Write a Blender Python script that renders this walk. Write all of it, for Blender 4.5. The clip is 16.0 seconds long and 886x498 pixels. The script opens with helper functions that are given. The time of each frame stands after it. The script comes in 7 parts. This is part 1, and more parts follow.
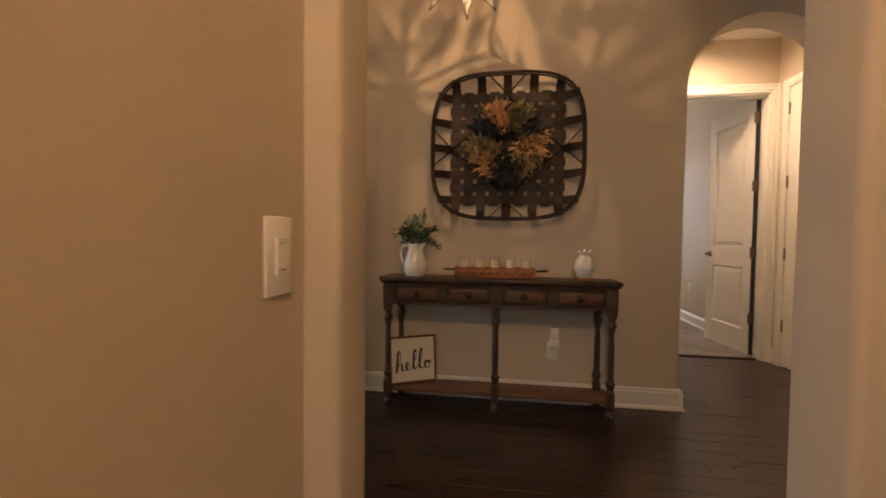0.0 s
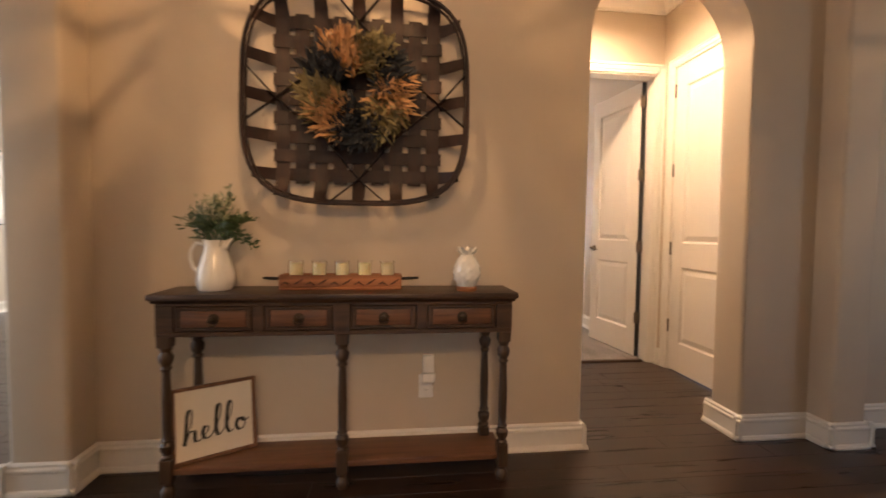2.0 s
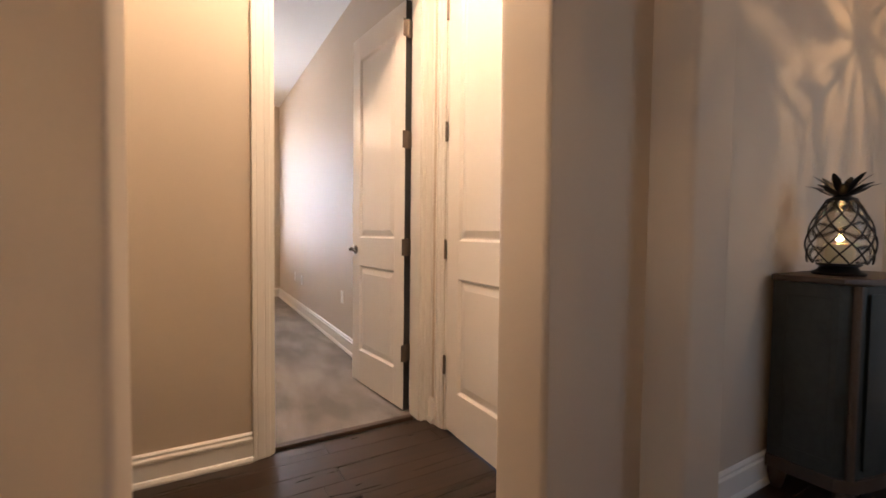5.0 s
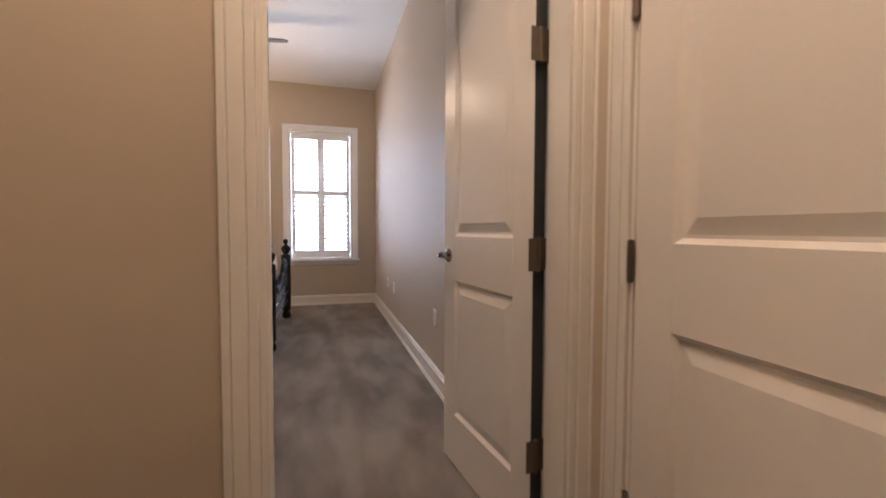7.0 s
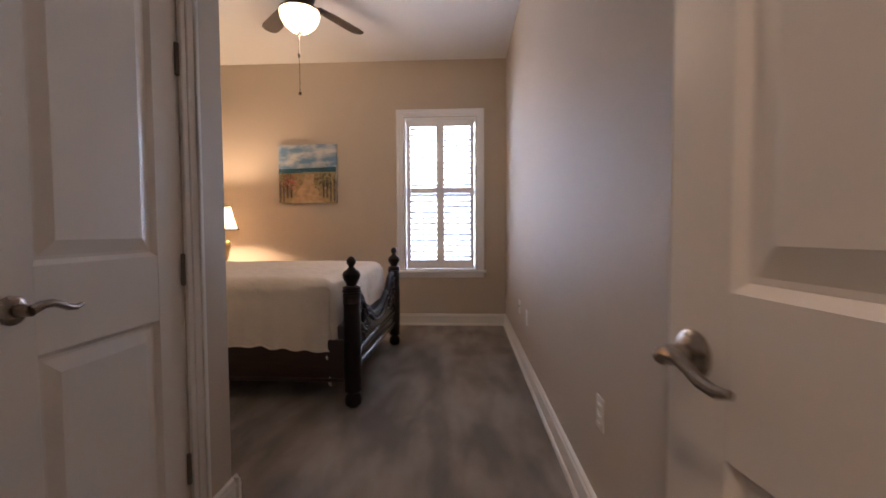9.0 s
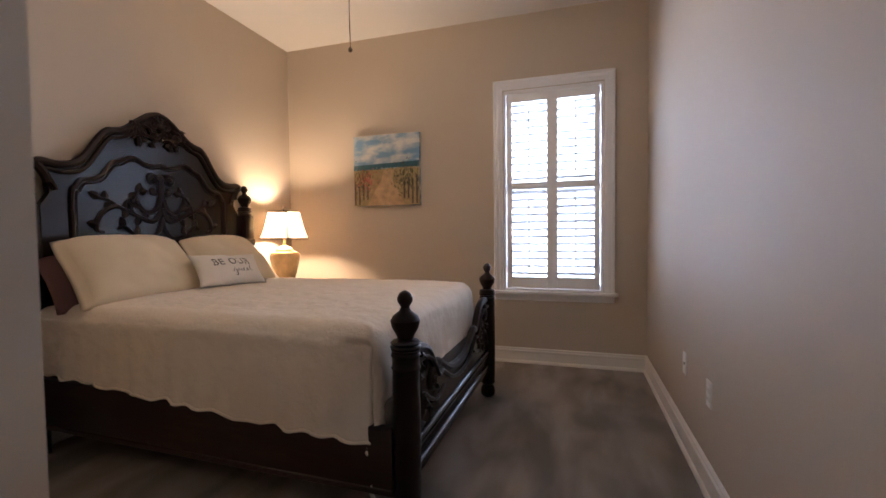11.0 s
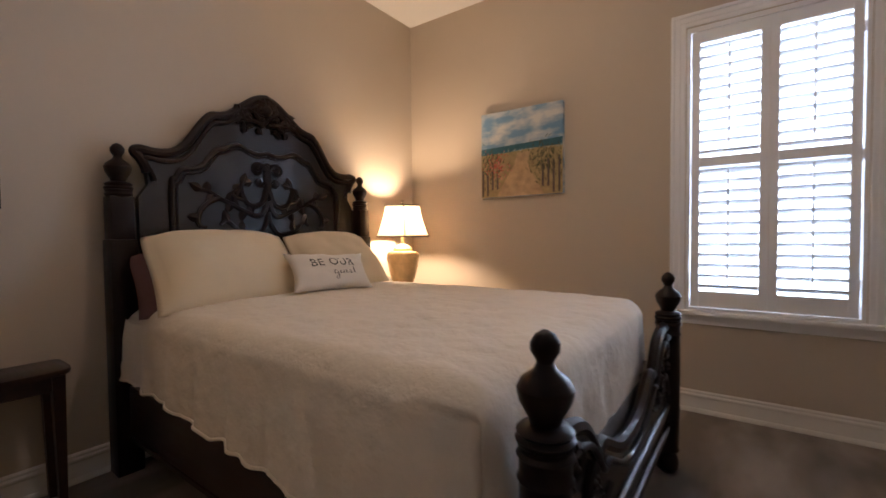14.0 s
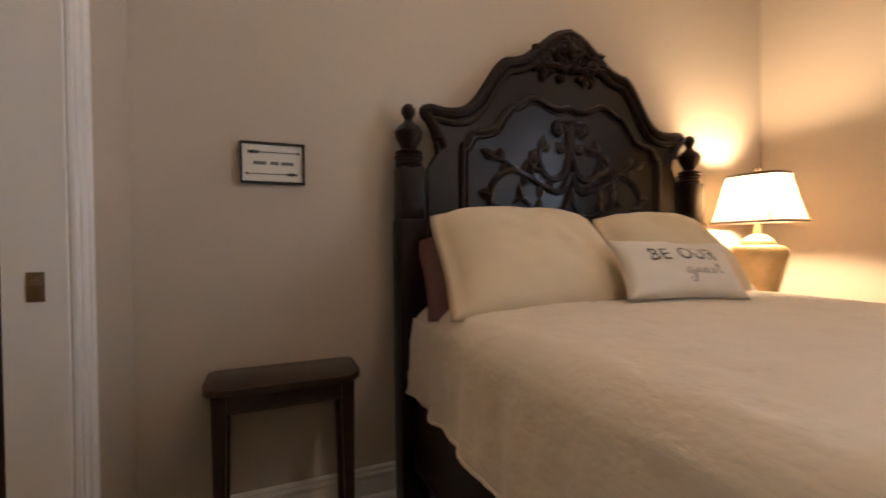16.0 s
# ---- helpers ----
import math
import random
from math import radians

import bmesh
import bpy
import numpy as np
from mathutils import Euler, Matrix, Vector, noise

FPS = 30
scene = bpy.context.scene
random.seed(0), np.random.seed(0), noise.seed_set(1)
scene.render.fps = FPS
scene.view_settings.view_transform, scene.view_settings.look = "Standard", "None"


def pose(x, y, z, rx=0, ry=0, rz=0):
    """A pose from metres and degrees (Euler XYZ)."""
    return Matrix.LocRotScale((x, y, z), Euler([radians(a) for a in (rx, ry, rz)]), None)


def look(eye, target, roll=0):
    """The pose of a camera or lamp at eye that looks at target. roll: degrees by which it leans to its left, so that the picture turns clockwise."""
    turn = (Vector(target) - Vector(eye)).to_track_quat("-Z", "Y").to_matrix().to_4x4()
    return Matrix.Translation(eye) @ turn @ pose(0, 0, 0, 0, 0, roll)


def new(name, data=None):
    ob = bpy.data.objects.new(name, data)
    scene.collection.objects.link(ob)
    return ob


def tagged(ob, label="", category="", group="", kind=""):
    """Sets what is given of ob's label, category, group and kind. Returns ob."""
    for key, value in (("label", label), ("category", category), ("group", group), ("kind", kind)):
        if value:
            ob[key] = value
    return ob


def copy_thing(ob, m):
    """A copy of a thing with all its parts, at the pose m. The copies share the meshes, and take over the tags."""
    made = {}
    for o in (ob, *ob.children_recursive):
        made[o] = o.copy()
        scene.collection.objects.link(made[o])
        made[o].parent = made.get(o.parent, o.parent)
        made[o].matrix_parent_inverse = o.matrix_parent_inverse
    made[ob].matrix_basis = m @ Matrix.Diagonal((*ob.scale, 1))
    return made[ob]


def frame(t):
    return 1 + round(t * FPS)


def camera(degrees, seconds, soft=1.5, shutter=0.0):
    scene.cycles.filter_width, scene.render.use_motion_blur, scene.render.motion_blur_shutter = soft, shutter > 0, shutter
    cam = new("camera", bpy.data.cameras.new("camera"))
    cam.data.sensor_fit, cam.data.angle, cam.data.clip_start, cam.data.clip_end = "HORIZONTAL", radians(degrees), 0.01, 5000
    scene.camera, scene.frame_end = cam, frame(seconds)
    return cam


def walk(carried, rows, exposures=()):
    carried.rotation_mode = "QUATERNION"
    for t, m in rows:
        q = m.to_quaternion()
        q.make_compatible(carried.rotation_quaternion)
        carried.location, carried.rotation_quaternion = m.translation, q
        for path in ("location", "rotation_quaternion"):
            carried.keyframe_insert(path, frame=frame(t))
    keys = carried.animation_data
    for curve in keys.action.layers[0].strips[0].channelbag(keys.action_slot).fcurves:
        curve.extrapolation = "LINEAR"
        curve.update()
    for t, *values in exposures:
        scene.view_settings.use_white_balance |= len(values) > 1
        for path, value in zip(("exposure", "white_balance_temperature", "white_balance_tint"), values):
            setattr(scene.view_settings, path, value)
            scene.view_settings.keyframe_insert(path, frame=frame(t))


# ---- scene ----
cam = camera(92.3, 16.0, soft=1.6, shutter=0.4)
PATH = [
    (0, (0.113, -0.1, 1.127), (-0.178, 1.878, 1.061), 0.7),
    (0.5, (0.159, 0.097, 1.129), (0.01, 2.09, 1.057), 0.6),
    (1, (0.223, 0.339, 1.148), (0.136, 2.335, 1.068), 0.6),
    (1.5, (0.247, 0.565, 1.13), (0.247, 2.563, 1.047), 0.6),
    (2, (0.27, 0.778, 1.12), (0.504, 2.762, 1.032), 0.7),
    (2.5, (0.379, 0.978, 1.118), (0.941, 2.895, 1.026), 0.8),
    (3, (0.501, 1.185, 1.119), (1.395, 2.972, 1.021), 1.2),
    (3.5, (0.727, 1.372, 1.113), (1.838, 3.032, 1.02), 1.1),
    (3.7, (0.809, 1.452, 1.088), (1.955, 3.089, 1.006), 1.2),
    (4.7, (1.243, 1.908, 1.087), (2.267, 3.627, 1.007), 0.8),
    (5.8, (1.617, 2.407, 1.092), (2.505, 4.198, 1.01), 0.4),
    (6, (1.663, 2.533, 1.079), (2.475, 4.359, 0.996), 0.3),
    (6.5, (1.727, 2.841, 1.092), (2.393, 4.725, 1.004), 0.3),
    (7, (1.801, 3.139, 1.07), (2.343, 5.062, 0.98), 0.2),
    (7.5, (1.901, 3.453, 1.051), (2.293, 5.412, 0.965), -0.1),
    (8, (1.95, 3.754, 1.084), (2.211, 5.735, 0.993), 0.2),
    (8.5, (2.018, 4.093, 1.087), (2.133, 6.088, 0.996), -0.1),
    (9, (2.058, 4.436, 1.114), (1.958, 6.432, 1.028), -0.3),
    (9.2, (2.063, 4.579, 1.104), (1.868, 6.567, 1.021), -0.2),
    (10.2, (1.998, 5.217, 1.145), (1.577, 7.173, 1.069), -0.4),
    (11.3, (1.96, 5.687, 1.182), (1.309, 7.577, 1.111), -0.7),
    (11.5, (1.973, 5.75, 1.19), (1.286, 7.627, 1.122), -0.7),
    (12, (1.983, 5.831, 1.202), (1.216, 7.677, 1.138), -0.7),
    (12.5, (1.997, 5.893, 1.187), (1.145, 7.702, 1.128), -0.6),
    (13, (1.935, 5.998, 1.163), (0.983, 7.756, 1.106), -0.6),
    (13.5, (1.8, 6.165, 1.153), (0.755, 7.869, 1.094), -0.5),
    (14, (1.663, 6.286, 1.143), (0.509, 7.918, 1.079), -0.6),
    (14.5, (1.5, 6.402, 1.136), (0.213, 7.932, 1.07), -0.5),
    (15, (1.326, 6.468, 1.074), (-0.153, 7.814, 1.016), -0.4),
    (15.5, (1.074, 6.512, 1.052), (-0.603, 7.601, 1.013), -0.6),
    (16, (0.819, 6.542, 1.049), (-1.03, 7.304, 1.018), -0.6),
]
EXPOSURES = [(0, 0.2, 6500, 10), (1.2, 0.85, 6650, 13), (3.7, 0.97, 6600, 14), (6, 0.42, 5550, 12), (7, 0.0, 5600, 13), (8, -0.55, 5650, 17), (9.2, -0.56, 5650, 17), (11.3, -0.6, 5400, 14), (12.5, -0.76, 5400, 14), (13.5, -0.73, 5400, 13), (15, -0.68, 5700, 13), (16, -0.32, 5800, 10)]
walk(cam, [(t, look(eye, target, roll)) for t, eye, target, roll in PATH], EXPOSURES)

# ---- daylight and lamps ----
CEIL, HALLC = 3.08, 2.94
world = bpy.data.worlds.new("sky")
scene.world = world
world.use_nodes = True
wn = world.node_tree
sky = wn.nodes.new("ShaderNodeTexSky")
sky.sky_type, sky.sun_disc = "NISHITA", False
sky.sun_elevation, sky.sun_rotation = radians(42), radians(270)
wn.nodes["Background"].inputs["Strength"].default_value = 0.1
wn.links.new(sky.outputs[0], wn.nodes["Background"].inputs["Color"])


def lamp(name, kind, place, energy, colour, size=0.1, size_y=None, target=None):
    data = bpy.data.lights.new(name, kind)
    data.energy, data.color = energy, colour
    if kind == "AREA":
        data.size = size
        if size_y:
            data.shape, data.size_y = "RECTANGLE", size_y
    elif kind in ("POINT", "SPOT"):
        data.shadow_soft_size = size
    elif kind == "SUN":
        data.angle = size
    ob = new(name, data)
    ob.matrix_world = look(place, target) if target else pose(*place)
    return ob


WARM = (1.0, 0.60, 0.30)
WARMER = (1.0, 0.66, 0.36)
DAY = (0.80, 0.90, 1.0)
lamp("sun", "SUN", (-20, 0, 18), 2.5, (1.0, 0.95, 0.87), radians(0.5), target=(0, 0, 0))
# the sky seen through the bedroom window, and through the windows out of view
lamp("window_daylight", "AREA", (1.78, 9.60, 1.55), 74, (0.82, 0.90, 1.0), 0.85, 1.8, target=(1.78, 5, 1.3)).data.spread = radians(130)
# next two: cool fill added at assumed, unseen windows south of passage and foyer
lamp("kitchen_daylight", "AREA", (0.25, -3.3, 1.7), 13, DAY, 2.2, 1.6, target=(0.25, 2, 1.2))
lamp("foyer_daylight", "AREA", (4.1, 0.72, 1.6), 4.5, DAY, 1.2, 1.6, target=(4.1, 3, 1.2))
lamp("living_daylight", "AREA", (-4.79, 2.35, 1.38), 26, DAY, 2.1, 1.9, target=(0, 2.35, 1.2))
lamp("dining_daylight", "AREA", (-3.1, 9.85, 1.7), 100, (1.0, 0.88, 0.76), 2.3, 1.9, target=(-3.3, 5, 1.3))
# bulbs
lamp("hall_star_bulb", "POINT", (-0.1, 1.95, 2.46), 27, WARM, 0.004)
lamp("foyer_star_bulb", "POINT", (4.25, 2.0, 2.43), 21, WARM, 0.004)
hb_lamp = lamp("hallway_bulb", "SPOT", (1.75, 3.60, 2.93), 104, (1.0, 0.68, 0.42), 0.08, target=(1.75, 3.60, 0))
hb_lamp.data.spot_size, hb_lamp.data.spot_blend = radians(168), 0.7
lamp("passage_bulb", "POINT", (0.25, -0.75, 2.76), 55, (1.0, 0.62, 0.31), 0.05)
lamp("bedside_bulb", "POINT", (-0.655, 8.985, 1.27), 104, WARMER, 0.045)
lamp("fan_bulb", "POINT", (0.82, 7.67, 2.56), 26, (1.0, 0.70, 0.45), 0.06)
lamp("bath_bulb", "POINT", (-0.4, 5.2, 2.2), 18, WARMER, 0.08)


# ---- materials ----
def links_of(m):
    return m.node_tree.nodes, m.node_tree.links


def mat(name, colour, rough=0.6, metal=0.0, vary=0.08, scale=6.0, fine=60.0, bump=0.05, sheen=0.0, stretch=(1, 1, 1), spec=0.5, coat=0.0, dist=0.002, pieces=0.0):
    """A painted, woven or solid surface: colour that drifts at two scales, and a fine relief."""
    m = bpy.data.materials.new(name)
    m.use_nodes = True
    n, l = links_of(m)
    b = n["Principled BSDF"]
    b.inputs["Metallic"].default_value, b.inputs["Specular IOR Level"].default_value = metal, spec
    b.inputs["Sheen Weight"].default_value, b.inputs["Coat Weight"].default_value = sheen, coat
    tc, mp = n.new("ShaderNodeTexCoord"), n.new("ShaderNodeMapping")
    mp.inputs["Scale"].default_value = stretch
    l.new(tc.outputs["Object"], mp.inputs["Vector"])
    coarse, small = n.new("ShaderNodeTexNoise"), n.new("ShaderNodeTexNoise")
    coarse.inputs["Scale"].default_value, coarse.inputs["Detail"].default_value = scale, 4
    small.inputs["Scale"].default_value, small.inputs["Detail"].default_value = fine, 3
    for t in (coarse, small):
        l.new(mp.outputs[0], t.inputs["Vector"])
    both = n.new("ShaderNodeMath")
    both.operation = "MULTIPLY_ADD"
    both.inputs[1].default_value = 0.35
    l.new(small.outputs[0], both.inputs[0])
    l.new(coarse.outputs[0], both.inputs[2])
    ramp = n.new("ShaderNodeMapRange")
    ramp.inputs[1].default_value, ramp.inputs[2].default_value = 0.35, 1.0
    ramp.inputs[3].default_value, ramp.inputs[4].default_value = 1 - vary, 1 + vary
    l.new(both.outputs[0], ramp.inputs[0])
    value = ramp.outputs[0]
    if pieces:
        info, spread = n.new("ShaderNodeObjectInfo"), n.new("ShaderNodeMapRange")
        spread.inputs[3].default_value, spread.inputs[4].default_value = 1 - pieces, 1 + pieces
        l.new(info.outputs["Random"], spread.inputs[0])
        times = n.new("ShaderNodeMath")
        times.operation = "MULTIPLY"
        l.new(value, times.inputs[0])
        l.new(spread.outputs[0], times.inputs[1])
        value = times.outputs[0]
    tint = n.new("ShaderNodeVectorMath")
    tint.operation = "SCALE"
    tint.inputs[0].default_value = colour
    l.new(value, tint.inputs["Scale"])
    l.new(tint.outputs[0], b.inputs["Base Color"])
    gloss = n.new("ShaderNodeMapRange")
    gloss.inputs[3].default_value, gloss.inputs[4].default_value = max(rough - 0.06, 0.02), min(rough + 0.06, 1)
    l.new(coarse.outputs[0], gloss.inputs[0])
    l.new(gloss.outputs[0], b.inputs["Roughness"])
    if bump:
        bm_ = n.new("ShaderNodeBump")
        bm_.inputs["Strength"].default_value, bm_.inputs["Distance"].default_value = bump, dist
        l.new(small.outputs[0], bm_.inputs["Height"])
        l.new(bm_.outputs[0], b.inputs["Normal"])
    return m


def wood(name, dark, light, rough=0.4, along="x", scale=3.0, bump=0.15, coat=0.0, pieces=0.0):
    """Wood with streaks along one axis, stained between two colours."""
    m = bpy.data.materials.new(name)
    m.use_nodes = True
    n, l = links_of(m)
    b = n["Principled BSDF"]
    b.inputs["Coat Weight"].default_value = coat
    tc, mp = n.new("ShaderNodeTexCoord"), n.new("ShaderNodeMapping")
    mp.inputs["Scale"].default_value = {"x": (1, 14, 14), "y": (14, 1, 14), "z": (14, 14, 1)}[along]
    src = tc.outputs["Object"]
    info = n.new("ShaderNodeObjectInfo")
    if pieces:
        shift = n.new("ShaderNodeVectorMath")
        shift.operation = "MULTIPLY_ADD"
        shift.inputs[1].default_value = (37, 53, 29)
        l.new(info.outputs["Random"], shift.inputs[0])
        l.new(src, shift.inputs[2])
        src = shift.outputs[0]
    l.new(src, mp.inputs["Vector"])
    grain, blot = n.new("ShaderNodeTexNoise"), n.new("ShaderNodeTexNoise")
    grain.inputs["Scale"].default_value, grain.inputs["Detail"].default_value, grain.inputs["Distortion"].default_value = scale, 8, 0.6
    blot.inputs["Scale"].default_value, blot.inputs["Detail"].default_value = 5, 3
    l.new(mp.outputs[0], grain.inputs["Vector"])
    l.new(src, blot.inputs["Vector"])
    add = n.new("ShaderNodeMath")
    add.operation = "MULTIPLY_ADD"
    add.inputs[1].default_value = 0.5
    l.new(blot.outputs[0], add.inputs[0])
    l.new(grain.outputs[0], add.inputs[2])
    value = add.outputs[0]
    if pieces:
        more = n.new("ShaderNodeMath")
        more.operation = "MULTIPLY_ADD"
        more.inputs[1].default_value = pieces
        l.new(info.outputs["Random"], more.inputs[0])
        l.new(value, more.inputs[2])
        value = more.outputs[0]
    ramp = n.new("ShaderNodeValToRGB")
    ramp.color_ramp.elements[0].position, ramp.color_ramp.elements[1].position = 0.5, 1.0
    ramp.color_ramp.elements[0].color, ramp.color_ramp.elements[1].color = (*dark, 1), (*light, 1)
    l.new(value, ramp.inputs[0])
    l.new(ramp.outputs[0], b.inputs["Base Color"])
    gloss = n.new("ShaderNodeMapRange")
    gloss.inputs[3].default_value, gloss.inputs[4].default_value = rough - 0.08, rough + 0.1
    l.new(grain.outputs[0], gloss.inputs[0])
    l.new(gloss.outputs[0], b.inputs["Roughness"])
    bp = n.new("ShaderNodeBump")
    bp.inputs["Strength"].default_value, bp.inputs["Distance"].default_value = bump, 0.001
    l.new(grain.outputs[0], bp.inputs["Height"])
    l.new(bp.outputs[0], b.inputs["Normal"])
    return m


def glow(name, colour, strength):
    m = bpy.data.materials.new(name)
    m.use_nodes = True
    n, l = links_of(m)
    b = n["Principled BSDF"]
    b.inputs["Base Color"].default_value = (*colour, 1)
    b.inputs["Emission Color"].default_value, b.inputs["Emission Strength"].default_value = (*colour, 1), strength
    return m


def glass(name, colour=(1, 1, 1), rough=0.02, ior=1.45):
    m = bpy.data.materials.new(name)
    m.use_nodes = True
    b = m.node_tree.nodes["Principled BSDF"]
    b.inputs["Base Color"].default_value, b.inputs["Roughness"].default_value = (*colour, 1), rough
    b.inputs["Transmission Weight"].default_value, b.inputs["IOR"].default_value = 1.0, ior
    return m


def seeded_glass(name):
    """Hand-made lamp glass: clear streaks and milky ones, so that the light falls in patches."""
    m = bpy.data.materials.new(name)
    m.use_nodes = True
    n, l = links_of(m)
    out = n["Material Output"]
    n.remove(n["Principled BSDF"])
    tc, tex, ramp = n.new("ShaderNodeTexCoord"), n.new("ShaderNodeTexNoise"), n.new("ShaderNodeValToRGB")
    tex.inputs["Scale"].default_value, tex.inputs["Detail"].default_value = 26, 1
    ramp.color_ramp.elements[0].position, ramp.color_ramp.elements[1].position = 0.44, 0.58
    ramp.color_ramp.elements[0].color, ramp.color_ramp.elements[1].color = (0.10, 0.09, 0.08, 1), (1, 0.97, 0.9, 1)
    clear, milk, mix = n.new("ShaderNodeBsdfTransparent"), n.new("ShaderNodeBsdfTranslucent"), n.new("ShaderNodeMixShader")
    gl, top = n.new("ShaderNodeBsdfGlossy"), n.new("ShaderNodeMixShader")
    milk.inputs["Color"].default_value = (0.95, 0.9, 0.8, 1)
    gl.inputs["Roughness"].default_value, top.inputs[0].default_value, mix.inputs[0].default_value = 0.1, 0.06, 0.22
    l.new(tc.outputs["Object"], tex.inputs["Vector"])
    l.new(tex.outputs[0], ramp.inputs[0])
    l.new(ramp.outputs[0], clear.inputs["Color"])
    l.new(clear.outputs[0], mix.inputs[1])
    l.new(milk.outputs[0], mix.inputs[2])
    l.new(mix.outputs[0], top.inputs[1])
    l.new(gl.outputs[0], top.inputs[2])
    l.new(top.outputs[0], out.inputs["Surface"])
    return m


def carpet_mat(name):
    """Cut-pile carpet with brushed lanes left by a vacuum cleaner."""
    m = bpy.data.materials.new(name)
    m.use_nodes = True
    n, l = links_of(m)
    b = n["Principled BSDF"]
    b.inputs["Roughness"].default_value, b.inputs["Sheen Weight"].default_value, b.inputs["Specular IOR Level"].default_value = 1.0, 0.25, 0.1
    tc, mp = n.new("ShaderNodeTexCoord"), n.new("ShaderNodeMapping")
    mp.inputs["Scale"].default_value, mp.inputs["Rotation"].default_value = (2.3, 0.80, 1), (0, 0, 0.2)
    lane, tuft, blot = n.new("ShaderNodeTexNoise"), n.new("ShaderNodeTexNoise"), n.new("ShaderNodeTexNoise")
    lane.inputs["Scale"].default_value, lane.inputs["Detail"].default_value, lane.inputs["Distortion"].default_value = 1.9, 4, 0.2
    tuft.inputs["Scale"].default_value, tuft.inputs["Detail"].default_value = 260, 2
    blot.inputs["Scale"].default_value = 14
    l.new(tc.outputs["Object"], mp.inputs["Vector"])
    l.new(mp.outputs[0], lane.inputs["Vector"])
    for t in (tuft, blot):
        l.new(tc.outputs["Object"], t.inputs["Vector"])
    ramp = n.new("ShaderNodeValToRGB")
    ramp.color_ramp.elements[0].position, ramp.color_ramp.elements[1].position = 0.39, 0.65
    ramp.color_ramp.elements[0].color, ramp.color_ramp.elements[1].color = (0.142, 0.121, 0.103, 1), (0.300, 0.258, 0.222, 1)
    l.new(lane.outputs[0], ramp.inputs[0])
    speck = n.new("ShaderNodeMapRange")
    speck.inputs[3].default_value, speck.inputs[4].default_value = 0.72, 1.28
    l.new(tuft.outputs[0], speck.inputs[0])
    tone = n.new("ShaderNodeVectorMath")
    tone.operation = "SCALE"
    l.new(ramp.outputs[0], tone.inputs[0])
    l.new(speck.outputs[0], tone.inputs["Scale"])
    l.new(tone.outputs[0], b.inputs["Base Color"])
    bp = n.new("ShaderNodeBump")
    bp.inputs["Strength"].default_value, bp.inputs["Distance"].default_value = 0.6, 0.006
    l.new(tuft.outputs[0], bp.inputs["Height"])
    l.new(bp.outputs[0], b.inputs["Normal"])
    return m


PAINT = mat("wall paint", (0.52, 0.445, 0.355), 0.62, vary=0.035, scale=1.2, fine=170, bump=0.10, dist=0.0012, spec=0.35)
BATH_PAINT = mat("bath paint", (0.62, 0.52, 0.30), 0.6, vary=0.03, scale=1.2, fine=170, bump=0.08)
CEILING = mat("ceiling paint", (0.78, 0.76, 0.73), 0.8, vary=0.02, scale=1.5, fine=120, bump=0.12, dist=0.0015)
TRIM = mat("trim enamel", (0.74, 0.71, 0.66), 0.36, vary=0.03, scale=3, fine=40, bump=0.02)
DOORS = mat("door enamel", (0.74, 0.70, 0.65), 0.34, vary=0.03, scale=2.5, fine=90, bump=0.04)
COOLDOOR = mat("front door enamel", (0.72, 0.73, 0.74), 0.35, vary=0.03, scale=2.5, fine=90, bump=0.03)
CARPET = carpet_mat("carpet")
PLANK = wood("dark oak plank", (0.0100, 0.0054, 0.0036), (0.038, 0.0195, 0.0122), 0.29, "x", 2.2, 0.04, coat=0.0, pieces=0.14)
NICKEL = mat("brushed nickel", (0.33, 0.29, 0.25), 0.26, 1.0, 0.05, 20, 200, 0.02)
HINGE = mat("satin hinge", (0.17, 0.14, 0.115), 0.38, 1.0, 0.06, 20, 200, 0.02)
PLASTIC = mat("white plastic", (0.78, 0.76, 0.72), 0.35, vary=0.02, scale=20, bump=0.01)
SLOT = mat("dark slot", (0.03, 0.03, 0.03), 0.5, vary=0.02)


# ---- mesh tools ----
from mathutils.bvhtree import BVHTree

def box(bm, x0, y0, z0, x1, y1, z1, bevel=0.0, seg=2):
    vs = [bm.verts.new((x, y, z)) for x in (x0, x1) for y in (y0, y1) for z in (z0, z1)]
    fs = [bm.faces.new([vs[i] for i in f]) for f in ((0, 1, 3, 2), (4, 6, 7, 5), (0, 4, 5, 1), (2, 3, 7, 6), (0, 2, 6, 4), (1, 5, 7, 3))]
    if bevel:
        es = list({e for f in fs for e in f.edges})
        bmesh.ops.bevel(bm, geom=es, offset=bevel, segments=seg, profile=0.5, affect="EDGES")
    return bm


def cube(x0, y0, z0, x1, y1, z1, bevel=0.0, seg=2):
    return box(bmesh.new(), x0, y0, z0, x1, y1, z1, bevel, seg)


